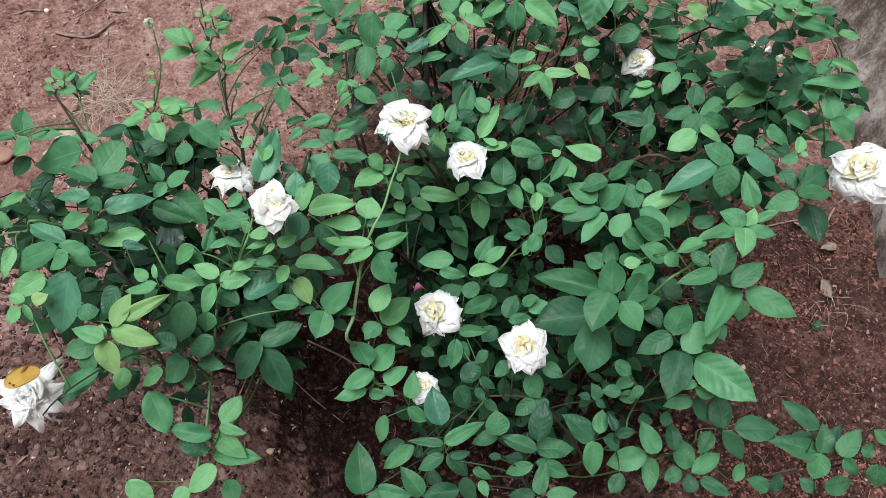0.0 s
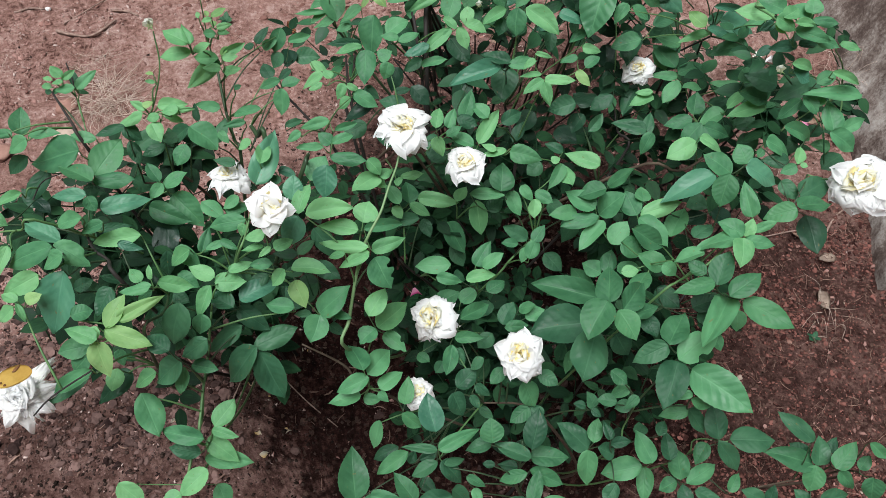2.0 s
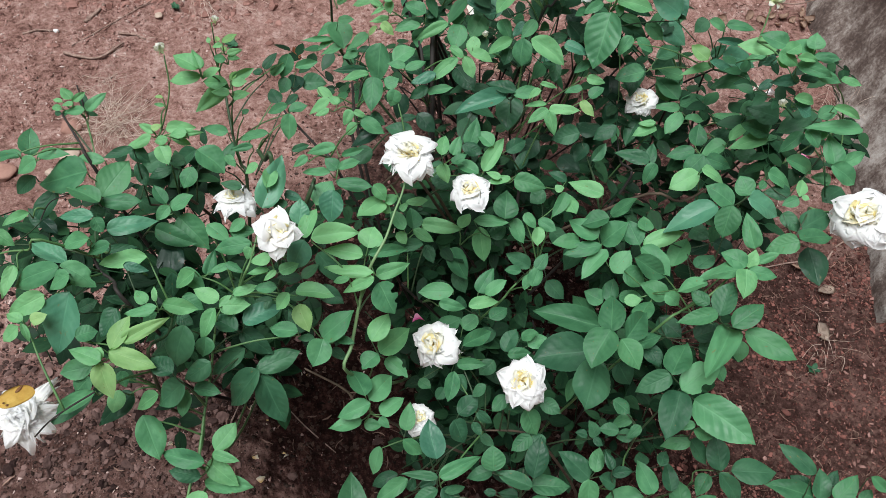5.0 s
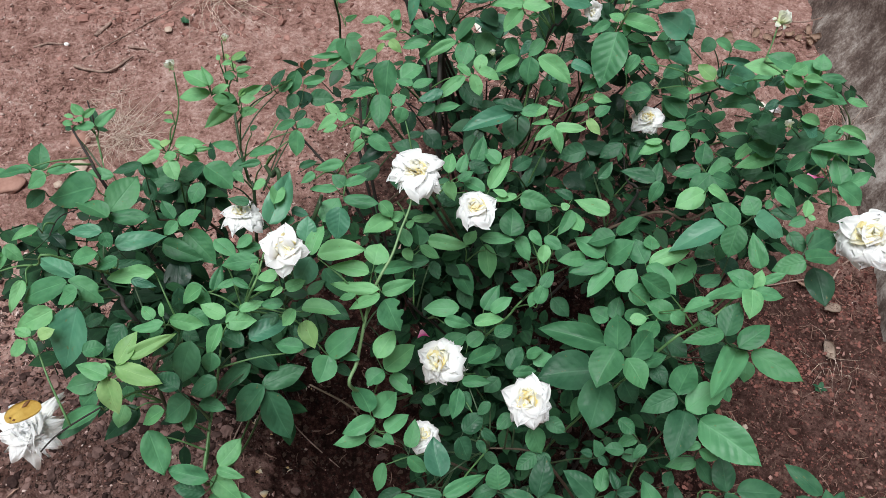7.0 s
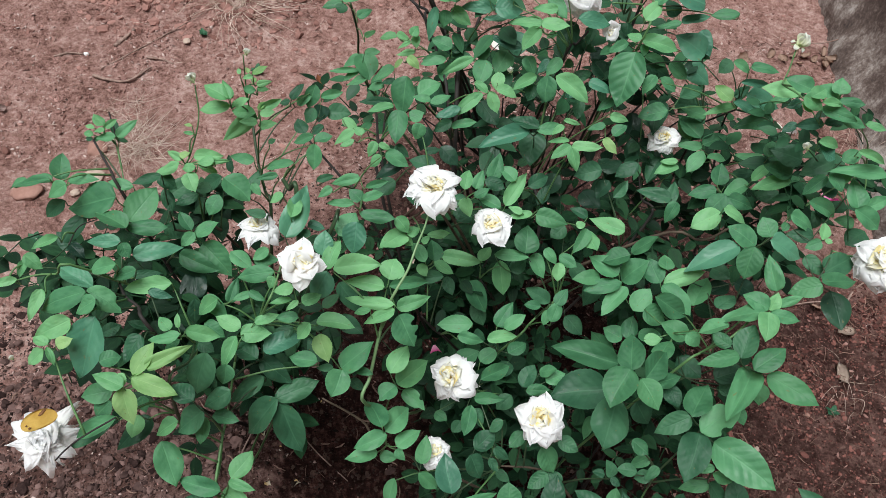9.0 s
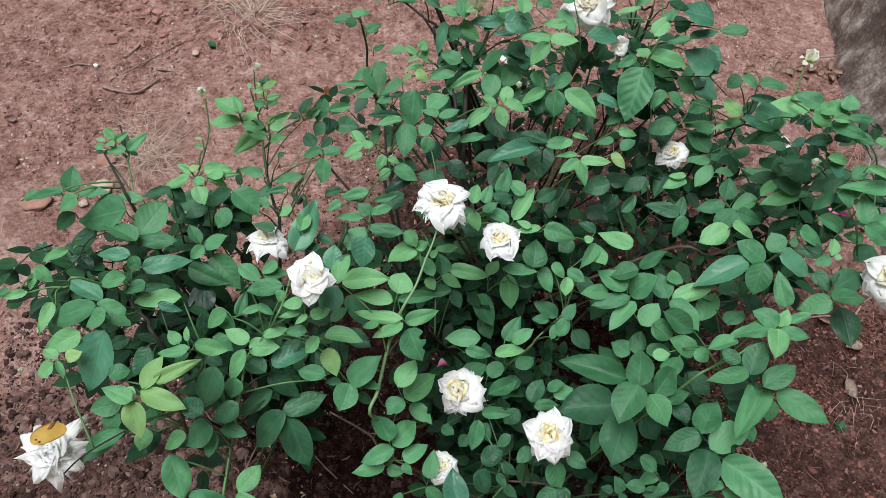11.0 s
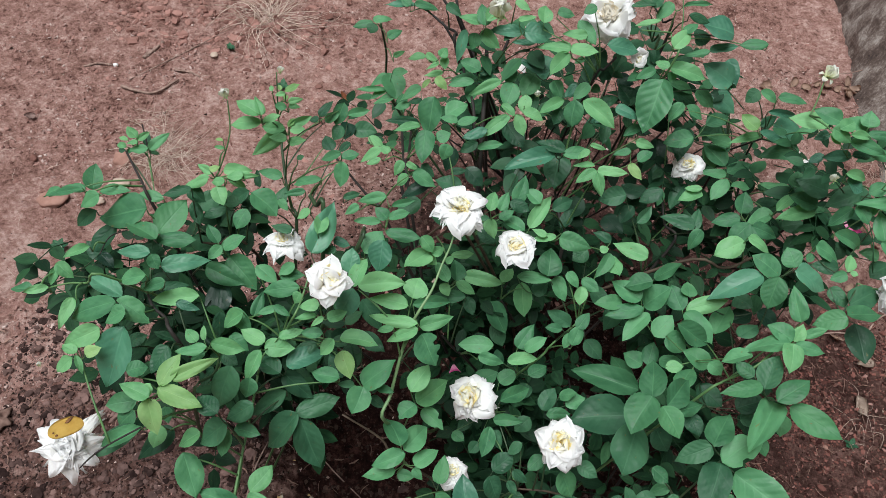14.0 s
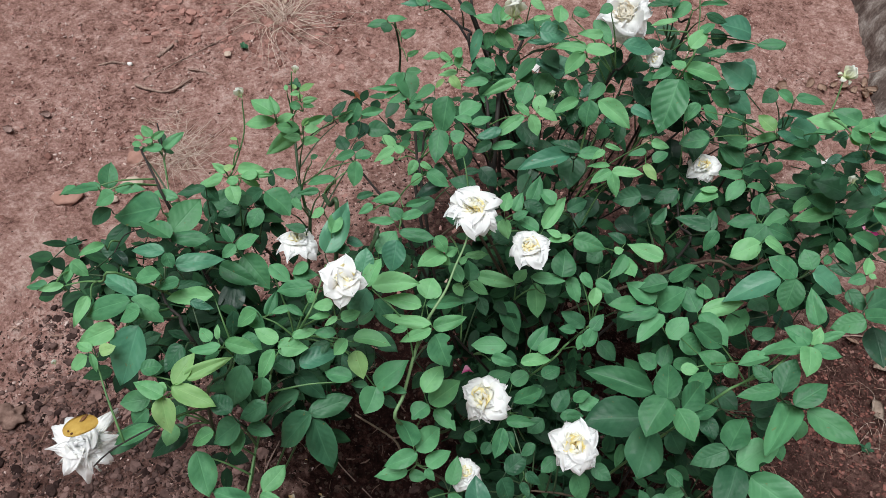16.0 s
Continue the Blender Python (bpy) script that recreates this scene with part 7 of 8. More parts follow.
leaves("left", "L", [(-0.190, 0.447, 0.698, 12, -12, -90, 0.049, 0.024)])
leaves("left", "BLB", [(-0.182, 0.484, 0.803, 39, 10, 7, 0.031, 0.024), (-0.172, 0.467, 0.801, 22, -10, -13, 0.040, 0.020), (-0.171, 0.463, 0.803, -36, -14, 166, 0.040, 0.030)])
leaves("left", "B", [(-0.156, 0.568, 0.762, -34, -1, 177, 0.044, 0.033)])
leaves("centre", "L", [(-0.178, 0.510, 0.733, 14, 14, -79, 0.063, 0.028)])
leaves("centre", "LL", [(-0.110, 0.505, 0.710, 15, 1, 90, 0.052, 0.023), (-0.108, 0.529, 0.690, 20, 3, -9, 0.032, 0.036)])
leaves("left", "D", [(-0.184, 0.546, 0.633, -22, 9, -137, 0.052, 0.028)])
leaves("centre", "LL", [(-0.092, 0.475, 0.719, -8, -12, 85, 0.069, 0.019), (-0.091, 0.471, 0.714, -24, -18, 121, 0.048, 0.018)])
leaves("centre", "L", [(-0.122, 0.466, 0.715, -13, -7, 104, 0.023, 0.011)])
leaves("left", "M", [(-0.331, 0.423, 0.700, -23, 6, -111, 0.032, 0.021)])
leaves("left", "DB", [(-0.225, 0.576, 0.705, -9, -23, 90, 0.026, 0.014), (-0.236, 0.602, 0.692, -7, -2, -92, 0.025, 0.016)])
leaves("left", "D", [(-0.300, 0.361, 0.751, -42, -5, 170, 0.057, 0.035)])
leaves("left", "DD", [(-0.292, 0.295, 0.767, 8, -8, 62, 0.033, 0.024), (-0.293, 0.303, 0.719, -33, -7, 132, 0.045, 0.034)])
leaves("left", "D", [(-0.271, 0.335, 0.709, -25, -18, 131, 0.041, 0.026)])
leaves("left", "MM", [(-0.296, 0.304, 0.691, -34, 0, 174, 0.034, 0.018), (-0.296, 0.316, 0.666, 4, 0, -96, 0.035, 0.019)])
leaves("left", "L", [(-0.324, 0.291, 0.702, -7, 7, 123, 0.030, 0.024)])
leaves("left", "M", [(-0.286, 0.368, 0.708, -35, -19, -168, 0.026, 0.023)])
leaves("left", "D", [(-0.251, 0.384, 0.643, -22, -11, 134, 0.056, 0.024)])
leaves("left", "DDD", [(-0.231, 0.362, 0.629, -33, -4, 139, 0.067, 0.039), (-0.237, 0.367, 0.613, 13, 13, -59, 0.063, 0.030), (-0.228, 0.359, 0.619, -37, 3, -144, 0.076, 0.039)])
leaves("left", "DDB", [(-0.260, 0.405, 0.653, -25, 12, -119, 0.054, 0.027), (-0.256, 0.390, 0.685, 6, -1, 64, 0.041, 0.025), (-0.252, 0.404, 0.679, 11, 2, -56, 0.052, 0.028)])
leaves("left", "M", [(-0.183, 0.405, 0.667, 0, -12, 86, 0.039, 0.023)])
leaves("left", "M", [(-0.334, 0.690, 0.706, -4, -27, 83, 0.042, 0.017)])
leaves("left", "DMD", [(-0.375, 0.692, 0.669, 37, -14, 10, 0.027, 0.011), (-0.366, 0.646, 0.715, -25, -6, -110, 0.049, 0.040), (-0.404, 0.712, 0.628, -31, -23, 130, 0.043, 0.026)])
leaves("left", "M", [(-0.369, 0.625, 0.701, -25, -6, 160, 0.033, 0.026)])
leaves("left", "M", [(-0.276, 0.695, 0.708, -14, -13, 101, 0.047, 0.016)])
leaves("left", "M", [(-0.294, 0.670, 0.706, 3, -29, 110, 0.031, 0.012)])
leaves("left", "MM", [(-0.261, 0.758, 0.700, -11, -26, 121, 0.033, 0.016), (-0.269, 0.784, 0.655, 12, -8, -65, 0.031, 0.022)])
leaves("left", "B", [(-0.255, 0.558, 0.717, 22, 17, -6, 0.082, 0.036)])
leaves("left", "L", [(-0.270, 0.616, 0.737, -28, -8, 127, 0.023, 0.015)])
leaves("left", "D", [(-0.302, 0.615, 0.678, 14, -23, 84, 0.032, 0.015)])
leaves("left", "M", [(-0.329, 0.652, 0.701, -28, 6, -128, 0.022, 0.013)])
leaves("left", "LLLL", [(-0.360, 0.713, 0.808, 23, -9, 68, 0.039, 0.026), (-0.356, 0.709, 0.812, 35, 10, 37, 0.029, 0.015), (-0.363, 0.725, 0.781, 22, 17, -64, 0.028, 0.015), (-0.362, 0.717, 0.789, -8, -13, 98, 0.048, 0.022)])
leaves("left", "LLMYL", [(-0.340, 0.745, 0.749, -5, -38, 91, 0.039, 0.020), (-0.345, 0.753, 0.737, -35, -42, 157, 0.063, 0.026), (-0.342, 0.750, 0.738, -27, -30, 129, 0.025, 0.020), (-0.336, 0.750, 0.750, 30, 4, -24, 0.016, 0.009), (-0.321, 0.716, 0.782, 4, 24, -74, 0.022, 0.014)])
leaves("left", "LLLL", [(-0.335, 0.733, 0.742, 10, -28, 93, 0.027, 0.014), (-0.336, 0.740, 0.728, 12, 27, -72, 0.027, 0.014), (-0.329, 0.727, 0.737, 32, 30, -46, 0.014, 0.009), (-0.335, 0.752, 0.750, 10, 40, -46, 0.037, 0.014)])
leaves("left", "M", [(-0.321, 0.726, 0.709, 19, 17, -58, 0.012, 0.009)])
leaves("left", "YLYYL", [(-0.321, 0.720, 0.854, 19, 19, -55, 0.023, 0.011), (-0.320, 0.718, 0.851, -12, -29, 106, 0.015, 0.008), (-0.337, 0.745, 0.829, 43, 4, 44, 0.008, 0.007), (-0.330, 0.736, 0.824, 10, 25, -46, 0.007, 0.008), (-0.322, 0.729, 0.825, 9, 29, -62, 0.021, 0.010)])
leaves("left", "LM", [(-0.321, 0.726, 0.821, 6, 29, -88, 0.016, 0.009), (-0.324, 0.726, 0.818, -12, -47, 96, 0.020, 0.012)])
leaves("left", "L", [(-0.346, 0.737, 0.833, 23, -22, 21, 0.009, 0.007)])
leaves("left", "DM", [(-0.323, 0.859, 0.665, 34, 16, -27, 0.034, 0.016), (-0.317, 0.869, 0.643, 30, 20, -51, 0.029, 0.017)])
leaves("left", "D", [(-0.303, 0.797, 0.728, -20, -29, 112, 0.017, 0.011)])
leaves("left", "YL", [(-0.415, 0.693, 0.764, 13, -13, 92, 0.011, 0.006), (-0.410, 0.681, 0.761, 11, -19, 90, 0.014, 0.006)])
leaves("left", "LLLLL", [(-0.527, 0.663, 0.777, 33, 7, 61, 0.020, 0.016), (-0.523, 0.658, 0.779, 34, 42, -33, 0.020, 0.010), (-0.519, 0.651, 0.783, 3, -18, 112, 0.015, 0.008), (-0.532, 0.650, 0.785, 6, -17, 79, 0.014, 0.007), (-0.537, 0.648, 0.772, 0, -14, 79, 0.017, 0.010)])
leaves("left", "MMDD", [(-0.511, 0.658, 0.762, 28, 16, -36, 0.036, 0.016), (-0.504, 0.646, 0.777, -10, -23, 97, 0.032, 0.014), (-0.520, 0.669, 0.744, -17, 24, -94, 0.015, 0.007), (-0.524, 0.675, 0.745, 41, 6, 22, 0.023, 0.012)])
leaves("left", "DM", [(-0.554, 0.664, 0.743, -9, -46, 93, 0.013, 0.008), (-0.539, 0.646, 0.762, 19, 22, -51, 0.011, 0.007)])
leaves("left", "LYLL", [(-0.424, 0.655, 0.734, 9, -42, 66, 0.028, 0.013), (-0.426, 0.654, 0.740, 14, 18, -50, 0.015, 0.011), (-0.425, 0.646, 0.736, -23, -19, 116, 0.043, 0.018), (-0.413, 0.668, 0.727, 12, 20, -84, 0.045, 0.018)])
leaves("left", "L", [(-0.392, 0.656, 0.732, -4, 24, -70, 0.035, 0.010)])
build_leaves()

# lower leaves in the shade of the upper ones; their green is darkened for it
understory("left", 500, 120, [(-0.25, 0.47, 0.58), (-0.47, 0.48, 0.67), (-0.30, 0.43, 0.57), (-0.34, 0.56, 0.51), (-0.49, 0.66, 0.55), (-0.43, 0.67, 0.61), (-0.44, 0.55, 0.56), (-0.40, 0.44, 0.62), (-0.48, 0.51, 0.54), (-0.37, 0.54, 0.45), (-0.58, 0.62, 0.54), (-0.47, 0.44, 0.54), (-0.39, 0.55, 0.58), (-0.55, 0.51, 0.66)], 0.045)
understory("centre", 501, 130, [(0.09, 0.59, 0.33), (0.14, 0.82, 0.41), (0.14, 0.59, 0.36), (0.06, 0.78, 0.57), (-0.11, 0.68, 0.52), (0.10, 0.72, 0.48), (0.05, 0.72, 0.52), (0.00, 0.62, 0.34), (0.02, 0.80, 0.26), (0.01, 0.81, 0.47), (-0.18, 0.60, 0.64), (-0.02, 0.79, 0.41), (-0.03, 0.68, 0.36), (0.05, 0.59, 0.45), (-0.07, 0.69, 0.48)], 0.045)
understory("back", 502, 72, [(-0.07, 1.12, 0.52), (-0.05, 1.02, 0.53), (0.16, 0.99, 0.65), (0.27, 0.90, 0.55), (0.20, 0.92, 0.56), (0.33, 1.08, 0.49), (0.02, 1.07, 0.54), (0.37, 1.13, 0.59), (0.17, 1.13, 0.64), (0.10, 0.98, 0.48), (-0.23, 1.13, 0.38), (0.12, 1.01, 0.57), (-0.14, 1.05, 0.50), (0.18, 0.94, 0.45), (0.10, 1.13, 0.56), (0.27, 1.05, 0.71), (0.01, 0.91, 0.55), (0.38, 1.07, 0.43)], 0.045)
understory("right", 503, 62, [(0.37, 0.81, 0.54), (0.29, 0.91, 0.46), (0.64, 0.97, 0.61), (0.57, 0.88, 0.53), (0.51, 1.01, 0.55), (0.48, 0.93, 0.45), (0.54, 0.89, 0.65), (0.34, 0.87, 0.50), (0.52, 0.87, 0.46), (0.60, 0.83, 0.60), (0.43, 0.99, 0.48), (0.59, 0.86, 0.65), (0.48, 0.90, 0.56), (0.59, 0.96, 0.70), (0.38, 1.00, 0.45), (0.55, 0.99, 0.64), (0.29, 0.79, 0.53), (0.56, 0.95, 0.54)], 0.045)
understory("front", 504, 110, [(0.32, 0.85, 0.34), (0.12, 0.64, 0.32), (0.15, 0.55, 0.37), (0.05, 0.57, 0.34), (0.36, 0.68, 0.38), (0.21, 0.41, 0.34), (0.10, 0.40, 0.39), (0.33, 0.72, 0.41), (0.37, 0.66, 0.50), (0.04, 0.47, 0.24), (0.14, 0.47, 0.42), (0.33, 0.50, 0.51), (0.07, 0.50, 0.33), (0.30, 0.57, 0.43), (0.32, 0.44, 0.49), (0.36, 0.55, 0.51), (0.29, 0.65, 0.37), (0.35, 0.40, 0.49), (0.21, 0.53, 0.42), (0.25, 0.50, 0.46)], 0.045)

# middle layer: leaves close under the outer ones of the taller bushes, in a green darkened for shade
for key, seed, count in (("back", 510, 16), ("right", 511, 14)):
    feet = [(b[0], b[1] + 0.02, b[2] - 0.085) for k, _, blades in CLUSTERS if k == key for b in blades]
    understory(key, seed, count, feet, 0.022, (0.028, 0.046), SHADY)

# flowers
flower(BUSHES["centre"], (-0.061, 0.621, 0.784), (-0.03, -0.05, 1.00), 0.0365, 1, count=60, flare=0.80, heart=0.24)
flower(BUSHES["centre"], (0.024, 0.647, 0.682), (-0.07, -0.22, 0.97), 0.0300, 2, look_of="ruffled", count=34, flare=0.82)
flower(BUSHES["left"], (-0.192, 0.443, 0.844), (0.06, -0.29, 0.95), 0.0288, 3, look_of="broad", count=20, flare=0.50, heart=0.45, label="half-open white rose with a cream heart")
flower(BUSHES["left"], (-0.317, 0.611, 0.646), (0.18, 0.17, 0.97), 0.0302, 4, flare=0.75)
flower(BUSHES["left"], (-0.456, 0.244, 0.721), (0.10, -0.34, 0.93), 0.0420, 5, look_of="spiky", count=84, label="full white rose with drooping pointed petals")
flower(BUSHES["centre"], (-0.003, 0.476, 0.510), (-0.42, -0.30, 0.86), 0.0373, 6)
flower(BUSHES["front"], (0.114, 0.368, 0.662), (-0.08, -0.34, 0.94), 0.0325, 7)
flower(BUSHES["corner"], (0.555, 0.618, 0.756), (-0.42, -0.22, 0.88), 0.0397, 8, look_of="ruffled", count=50, heart=0.22)
flower(BUSHES["back"], (0.115, 1.002, 0.835), (-0.20, -0.48, 0.85), 0.0350, 9, look_of="old", count=60, heart=0.6, label="ageing white rose with a browning frilled heart")
flower(BUSHES["back"], (0.172, 0.973, 0.787), (0.42, -0.71, 0.57), 0.0187, 10, look_of="broad", count=14, flare=0.45, label="half-open pale yellow rose behind leaves")
flower(BUSHES["right"], (0.303, 0.910, 0.628), (-0.20, -0.30, 0.93), 0.0245, 11, label="white rose hidden behind dark leaves")
flower(BUSHES["front"], (-0.016, 0.358, 0.511), (0.14, -0.03, 0.99), 0.0236, 12, label="white rose half hidden by leaves")
bud(BUSHES["right"], (0.446, 0.938, 0.834), (0.42, 0.20, 0.88), 0.0100, 13, skirt=6, label="cream rosebud with flared outer petals")
bud(BUSHES["left"], (-0.412, 0.727, 0.820), (-0.22, 0.10, 0.97), 0.0062, 14, label="cream rosebud opening from green sepals")
bud(BUSHES["left"], (-0.321, 0.715, 0.894), (0.10, 0.23, 0.97), 0.0040, 15, label="small spent flower tip")
bud(BUSHES["back"], (-0.052, 0.939, 0.858), (-0.13, 0.02, 0.99), 0.0140, 16, label="plump green rosebud")
bud(BUSHES["right"], (0.444, 0.757, 0.807), (-0.39, 0.14, 0.91), 0.0051, 17, label="small white rosebud")
bud(BUSHES["left"], (-0.541, 0.337, 0.712), (-0.16, 0.10, 0.98), 0.0028, 18, label="tiny green rosebud")
bud(BUSHES["back"], (0.027, 0.909, 0.737), (-0.12, -0.06, 0.99), 0.0045, 19, label="tiny cluster of opening buds")
yellowed_petal((-0.436, 0.243, 0.792), (0.25, 0.13, 0.96))


# ---- weathered wall beside the bed ----
def build_wall():
    """A rough old wall of rendered stone, battered at the foot."""
    m, n, l, p = mat("weathered_render")
    tc = n.new("ShaderNodeTexCoord")
    mp = n.new("ShaderNodeMapping")
    mp.inputs["Scale"].default_value = (1.0, 1.0, 0.6)
    l.new(tc.outputs["Object"], mp.inputs["Vector"])
    streak = noise_tex(n, l, 15.0, 6.0, 0.62, mp.outputs[0])
    pits = noise_tex(n, l, 110.0, 4.0, 0.7, tc.outputs["Object"])
    broad = noise_tex(n, l, 5.0, 4.0, 0.6, tc.outputs["Object"])
    v = maths(n, l, "ADD", maths(n, l, "MULTIPLY", streak.outputs[0], 0.45), maths(n, l, "ADD", maths(n, l, "MULTIPLY", pits.outputs[0], 0.25), maths(n, l, "MULTIPLY", broad.outputs[0], 0.30)))
    r = ramp(n, [(0.38, (0.040, 0.027, 0.023)), (0.46, (0.105, 0.074, 0.062)), (0.51, (0.200, 0.160, 0.140)), (0.56, (0.35, 0.31, 0.28)), (0.63, (0.50, 0.47, 0.44))])
    l.new(v, r.inputs[0])
    l.new(r.outputs[0], p.inputs["Base Color"])
    p.inputs["Roughness"].default_value = 0.92
    bump = n.new("ShaderNodeBump")
    bump.inputs["Strength"].default_value, bump.inputs["Distance"].default_value = 0.6, 0.008
    l.new(v, bump.inputs["Height"])
    l.new(bump.outputs[0], p.inputs["Normal"])
    verts, faces = [], []
    ys = np.linspace(0.9, 4.2, 140)
    prof = [(1.080, -0.15), (1.070, 0.0), (1.080, 0.05), (1.105, 0.12), (1.135, 0.25), (1.155, 0.45), (1.170, 0.62), (1.195, 0.66), (1.455, 0.66), (1.505, 0.60), (1.515, -0.15)]
    fine = []
    for a, b in zip(prof[:-1], prof[1:]):
        fine += [(a[0] + (b[0] - a[0]) * k / 4, a[1] + (b[1] - a[1]) * k / 4) for k in range(4)]
    fine.append(prof[-1])
    for y in ys:
        for x, z in fine:
            d = 0.022 * noise.noise(Vector((x * 6, y * 6, z * 6))) + 0.008 * noise.noise(Vector((x * 30, y * 30, z * 30)))
            verts.append((x + d - 0.03 * math.exp(-(((y - 2.0) / 0.35) ** 2)), y, z + d * 0.3))
    w = len(fine)
    for i in range(len(ys) - 1):
        for k in range(w - 1):
            a = i * w + k
            faces.append((a, a + w, a + w + 1, a + 1))
    faces.append(tuple(range(w)))
    faces.append(tuple(reversed(range((len(ys) - 1) * w, len(ys) * w))))
    return tagged(new("wall_1", mesh_of("wall_1", verts, faces, m)), "rough weathered grey-brown wall at the edge of the soil", "wall", kind="structure")


build_wall()


# ---- loose things on the ground ----
def stone(x, y, size, material, label, flat=0.45, turn=0.0, seed=1, sub=3, rough=0.16):
    rng = random.Random(seed)
    ob = part("stone", lump(rng, size, flat, sub, rough), material, None)
    ob.matrix_basis = pose(x, y, gz_at(x, y) + size * flat * 0.35, rng.uniform(-8, 8), rng.uniform(-8, 8), turn)
    return tagged(ob, label, "stone", "stones on the soil")


stone(-1.108, 1.035, 0.031, STONE, "flat reddish stone lying on bare soil", 0.40, 25, 41)
stone(-0.973, 1.119, 0.027, STONE_PALE, "pale flat stone half hidden by leaves", 0.42, 10, 42)
stone(-1.002, 1.210, 0.027, STONE, "rounded red stone beside dry grass", 0.6, 40, 43)
stone(-1.00, 1.06, 0.014, STONE_PALE, "small pale stone between larger ones", 0.5, 0, 44)
stone(-1.166, 1.556, 0.009, QUARTZ, "small white pebble beside a twig", 0.7, 0, 45)
stone(-1.36, 1.86, 0.034, QUARTZ, "white lump of stone on red soil", 0.5, 30, 46)
stone(0.693, 0.634, 0.007, STONE_PALE, "small pale pebble in damp soil", 0.6, 70, 47)
stone(0.825, 0.735, 0.006, STONE, "red pebble near a small weed", 0.6, 20, 48)
stone(-0.96, 0.46, 0.028, CLOD, "rough clod of brown earth", 0.7, 0, 49, 4, 0.4)
stone(-0.10, 0.98, 0.04, STONE_PALE, "greyish flat stone under the canes", 0.3, 60, 51)
stone(-0.905, 1.667, 0.011, STONE_PALE, "pale stone in dry grass", 0.6, 10, 52)


def twig(points, r0, r1, label, seed):
    rng = random.Random(seed)
    pts = [(x, y, gz_at(x, y) + r0 * 0.55 + lift * 0.6) for x, y, lift in points]
    ob = new("twig", tube_mesh("twig", pts, r0 * 0.8, r1 * 0.8, TWIG, 7, 0.26, rng))
    return tagged(ob, label, "twig", "twigs on the soil")


twig([(-1.112, 1.472, 0.0), (-1.07, 1.464, 0.004), (-1.012, 1.468, 0.006), (-0.970, 1.542, 0.004)], 0.0062, 0.0036, "bent brown twig on dry red soil", 61)
twig([(-1.25, 1.53, 0.0), (-1.21, 1.546, 0.002), (-1.172, 1.551, 0.0)], 0.004, 0.003, "short dark twig beside a white pebble", 62)
twig([(-1.096, 1.60, 0.0), (-1.083, 1.64, 0.003), (-1.070, 1.685, 0.0)], 0.0075, 0.0065, "stub of a pale broken stick", 63)
twig([(-0.995, 1.576, 0.0), (-0.955, 1.584, 0.004), (-0.918, 1.574, 0.0)], 0.004, 0.003, "thin dark twig on the soil", 64)
twig([(-1.10, 1.50, 0.004), (-0.95, 1.72, 0.01), (-0.78, 1.95, 0.02)], 0.0022, 0.0016, "long thin stick across turned soil", 65)
twig([(-0.32, 0.545, 0.0), (-0.26, 0.50, 0.004), (-0.19, 0.455, 0.0)], 0.0020, 0.0014, "thin bare twig on dark soil", 66)
twig([(-0.42, 0.40, 0.0), (-0.42, 0.47, 0.004), (-0.41, 0.53, 0.0)], 0.0026, 0.002, "short stick in the damp soil", 67)
twig([(0.95, 1.02, 0.0), (1.00, 1.10, 0.006), (1.08, 1.14, 0.0)], 0.0035, 0.002, "curved brown stick in bark litter", 68)
twig([(0.80, 1.02, 0.0), (0.92, 1.05, 0.006), (1.02, 1.02, 0.0)], 0.003, 0.002, "dark stick in bark litter", 69)
twig([(0.96, 1.95, 0.02), (1.02, 1.94, 0.05), (1.14, 1.97, 0.12)], 0.003, 0.002, "thin dry twig leaning on the wall", 70)


def grass_tuft(x, y, n, reach, seed, label, height=0.16, thick=0.0009):
    """Dry stalks fanning out from one crown."""
    rng = random.Random(seed)
    verts, faces = [], []
    for _ in range(n):
        a, ln = rng.uniform(0, 6.283), reach * rng.uniform(0.4, 1.0)
        h = height * rng.uniform(0.15, 1.0)
        sx, sy = x + rng.uniform(-0.05, 0.05), y + rng.uniform(-0.05, 0.05)
        z0 = gz_at(sx, sy) - 0.005
        line = bent([(sx, sy, z0), (sx + math.cos(a) * ln * 0.45, sy + math.sin(a) * ln * 0.45, z0 + h), (sx + math.cos(a + 0.3) * ln, sy + math.sin(a + 0.3) * ln, max(z0 + 0.004, z0 + h * rng.uniform(0.0, 0.9)))], 3)
        r = rng.uniform(0.45, 1.0) * thick
        v, f = tube_geometry(line, [r * (1 - 0.7 * i / (len(line) - 1)) for i in range(len(line))], 4)
        faces += [tuple(i + len(verts) for i in q) for q in f]
        verts += v
    ob = new("dry_grass", mesh_of("dry_grass", verts, faces, STRAW))
    return tagged(ob, label, "dry grass", kind="stuff")


grass_tuft(-0.90, 1.25, 210, 0.16, 81, "tuft of bleached dry grass on red soil", 0.035)
grass_tuft(-1.00, 1.36, 40, 0.14, 85, "thin bleached grass lying on red soil", 0.015)
grass_tuft(-0.80, 1.86, 110, 0.26, 82, "sprawling dry grass stalks on turned soil", 0.05, 0.0016)
grass_tuft(0.95, 0.80, 16, 0.10, 83, "withered grass in bark litter", 0.06)
grass_tuft(1.05, 1.48, 40, 0.16, 84, "dry stalks at the foot of the wall", 0.12)


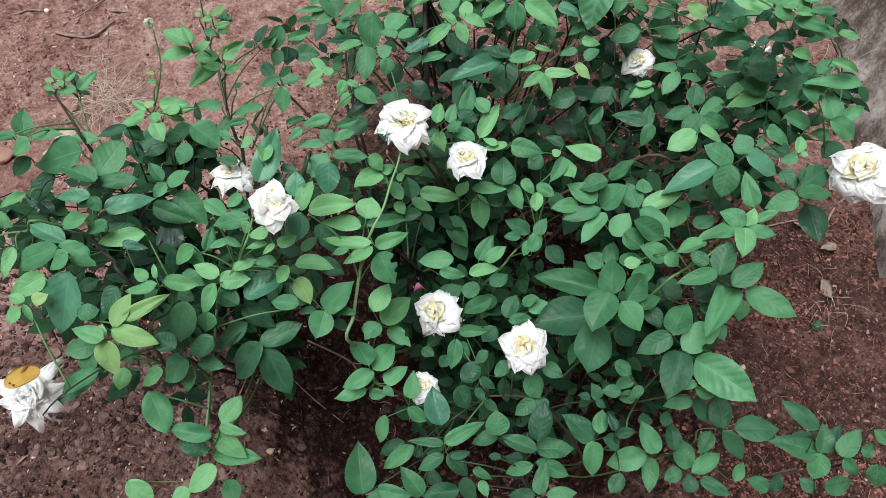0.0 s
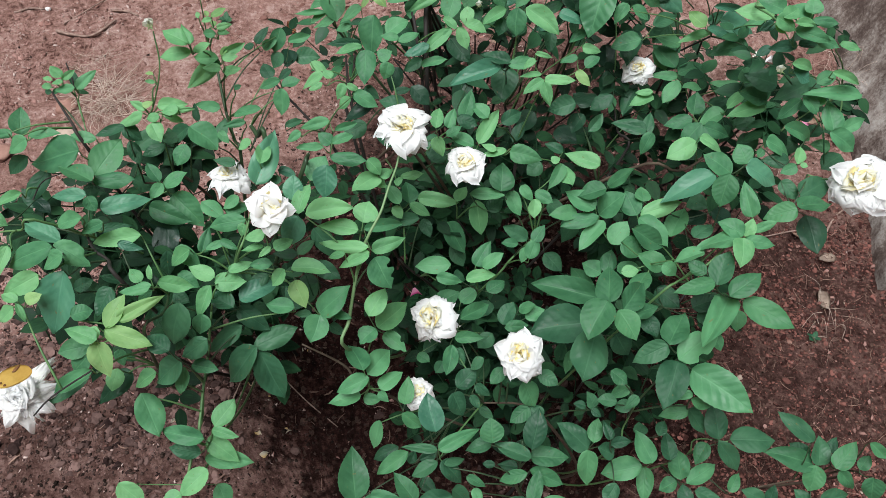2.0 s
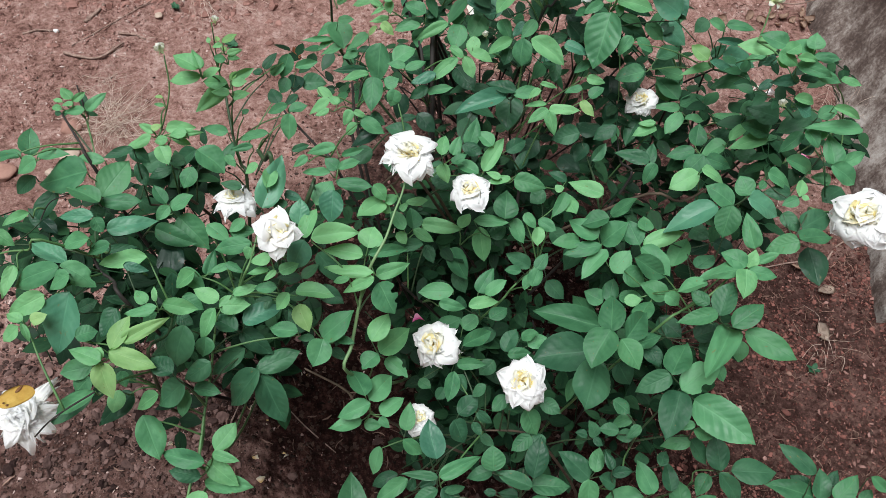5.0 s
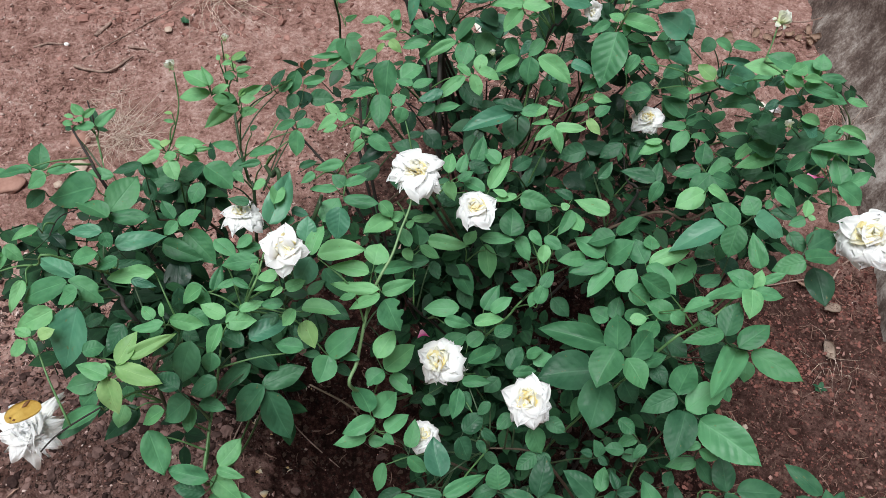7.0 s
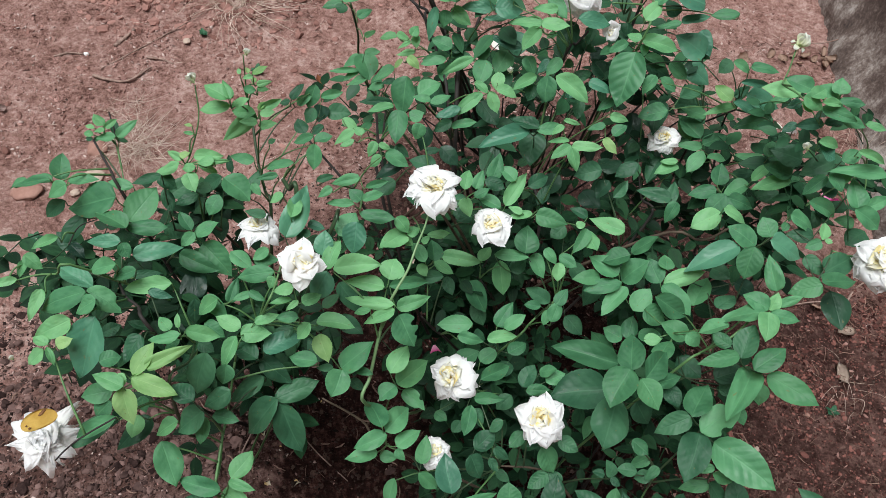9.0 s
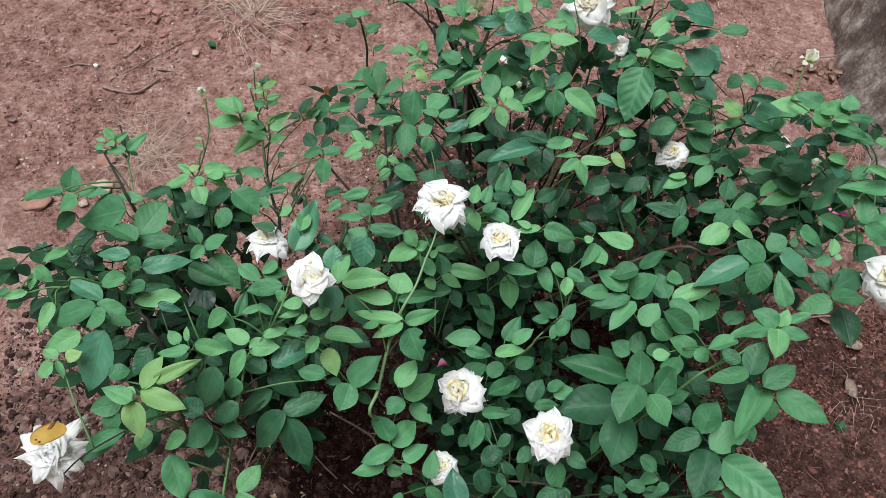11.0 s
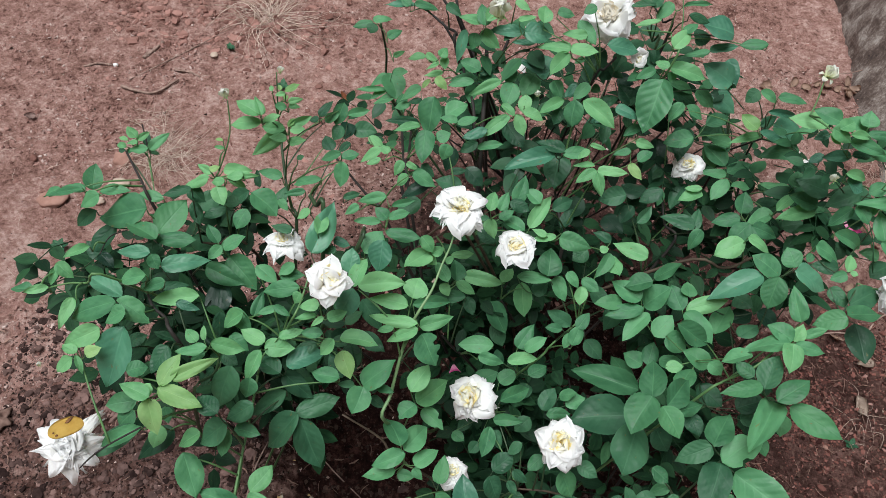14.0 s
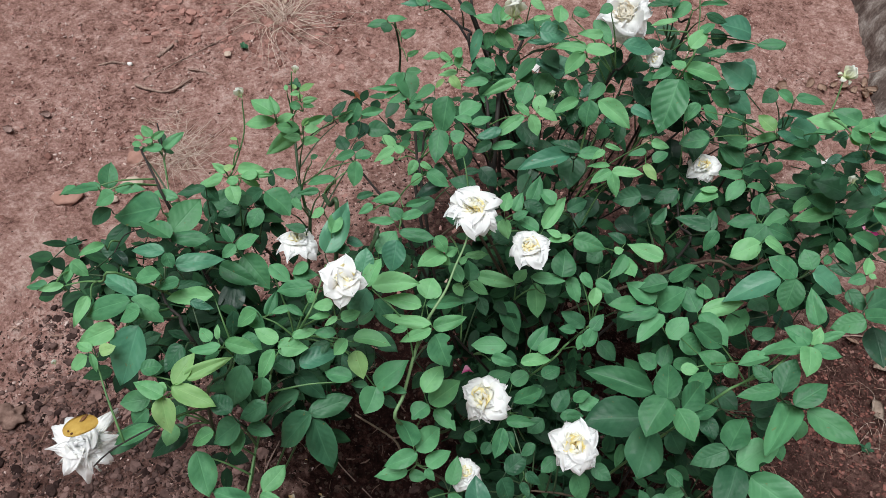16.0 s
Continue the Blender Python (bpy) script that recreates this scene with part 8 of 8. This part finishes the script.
def dead_leaf(x, y, size, turn, seed, material=DEAD, label="curled brown dead leaf on the soil", lift=0.0):
    """A withered leaf, cupped, with thickness."""
    rng = random.Random(seed)
    bm = bmesh.new()
    rows, cols, k, tw = 12, 6, rng.uniform(0.7, 1.7), rng.uniform(-1.0, 1.0)
    grid = []
    for r in range(rows + 1):
        v = r / rows
        half = (float(np.interp(v, OUTLINE_V, OUTLINE_W)) * 0.72 + 0.003) * (1 + 0.10 * rng.uniform(-1, 1))
        row = []
        for c in range(cols + 1):
            a = (c / cols * 2 - 1) * k + tw * (v - 0.5)
            q = half / k
            row.append(bm.verts.new((math.sin(a) * q * size, (v - 0.5) * size + 0.05 * size * rng.uniform(-1, 1), size * ((1 - math.cos(a)) * q + 0.5 * (v - 0.5) ** 2 + 0.025 * rng.uniform(-1, 1)))))
        grid.append(row)
    for r in range(rows):
        for c in range(cols):
            bm.faces.new((grid[r][c], grid[r][c + 1], grid[r + 1][c + 1], grid[r + 1][c]))
    bmesh.ops.solidify(bm, geom=bm.faces[:], thickness=0.0004)
    ob = part("dead_leaf", bm, material, None)
    ob.matrix_basis = pose(x, y, gz_at(x, y) + 0.008 + lift, rng.uniform(-30, 30), rng.uniform(-30, 30), turn)
    return tagged(ob, label, "dead leaf", "dead leaves on the soil")


rng = random.Random(90)
for k in range(14):
    dead_leaf(rng.uniform(0.84, 1.07), rng.uniform(1.85, 1.95), rng.uniform(0.024, 0.042), rng.uniform(0, 360), 200 + k)
for k in range(9):
    dead_leaf(rng.uniform(0.84, 1.1), rng.uniform(1.0, 1.5), rng.uniform(0.025, 0.045), rng.uniform(0, 360), 240 + k)
for k in range(9):
    dead_leaf(rng.uniform(0.1, 0.8), rng.uniform(1.4, 2.1), rng.uniform(0.04, 0.07), rng.uniform(0, 360), 260 + k)
dead_leaf(-0.486, 1.578, 0.045, 40, 301, RUST, "rust-brown dead leaf on red soil")
dead_leaf(-0.34, 1.66, 0.06, 140, 302)
dead_leaf(0.93, 0.86, 0.05, 20, 303, STONE_PALE, "bleached grey dead leaf on the litter")
dead_leaf(0.955, 0.97, 0.05, 110, 304, STONE_PALE, "bleached grey dead leaf on the litter")
dead_leaf(-1.36, 1.22, 0.035, 80, 305, FLAKE_PALE, "pale scrap of dead leaf on red soil")
dead_leaf(-1.30, 1.30, 0.03, 100, 306, FLAKE_PALE, "pale scrap of dead leaf on red soil")


def fallen_petal(x, y, size, turn, material, label, z=None):
    me = petal_mesh("fallen_petal", material, 0.7, 0.1, 0.1, 0.3, int(turn) + 5)
    ob = new("fallen_petal", me)
    ob.matrix_basis = pose(x, y, (gz_at(x, y) if z is None else z) + size * 0.12, 72, 0, turn) @ Matrix.Diagonal((size, size, size, 1))
    return tagged(ob, label, "petal", "fallen petals")


# the first petal's height is set so it shows in the camera's view
fallen_petal(-0.038, 0.551, 0.015, 20, PETAL_PINK, "fresh pink petal hanging among the lower leaves", 0.458)
for k, (x, y) in enumerate([(-0.345, 0.505), (-0.30, 0.44), (-0.395, 0.53), (-0.36, 0.42), (-0.42, 0.35), (-0.33, 0.37), (-0.52, 0.42), (-0.28, 0.62)]):
    fallen_petal(x, y, 0.014, 40 * k, PETAL_OLD, "withered cream petal on dark soil")
fallen_petal(0.83, 1.59, 0.06, 30, PETAL_OUT, "white petal lying on the soil")
fallen_petal(-0.004, 1.85, 0.06, 70, PETAL_OUT, "white petal lying on the soil")
fallen_petal(0.95, 1.38, 0.05, 10, PETAL_PINK, "faded pink petal on the soil")


# ---- small weeds ----
def weed(x, y, n, size, seed, label):
    rng = random.Random(seed)
    crown = tagged(new("weed"), label, "weed", "weeds in the soil")
    crown.location = (x, y, gz_at(x, y))
    for k in range(n):
        b = part("leaflet", rng.choice(BLADES["D"]), None, crown)
        s = size * rng.uniform(0.7, 1.2)
        b.matrix_basis = pose(0, 0, 0.004, rng.uniform(10, 45), 0, 360 * k / n + rng.uniform(-20, 20)) @ Matrix.Diagonal((s * 0.6, s, s, 1))


weed(0.885, 0.752, 8, 0.017, 401, "small dark green weed seedling in red soil")
weed(-1.03, 0.90, 6, 0.025, 402, "tiny weed seedling in red soil")
weed(-0.862, 1.70, 13, 0.016, 403, "green weed among dry grass")
weed(-0.672, 1.59, 16, 0.022, 404, "small weed seedling on red soil")
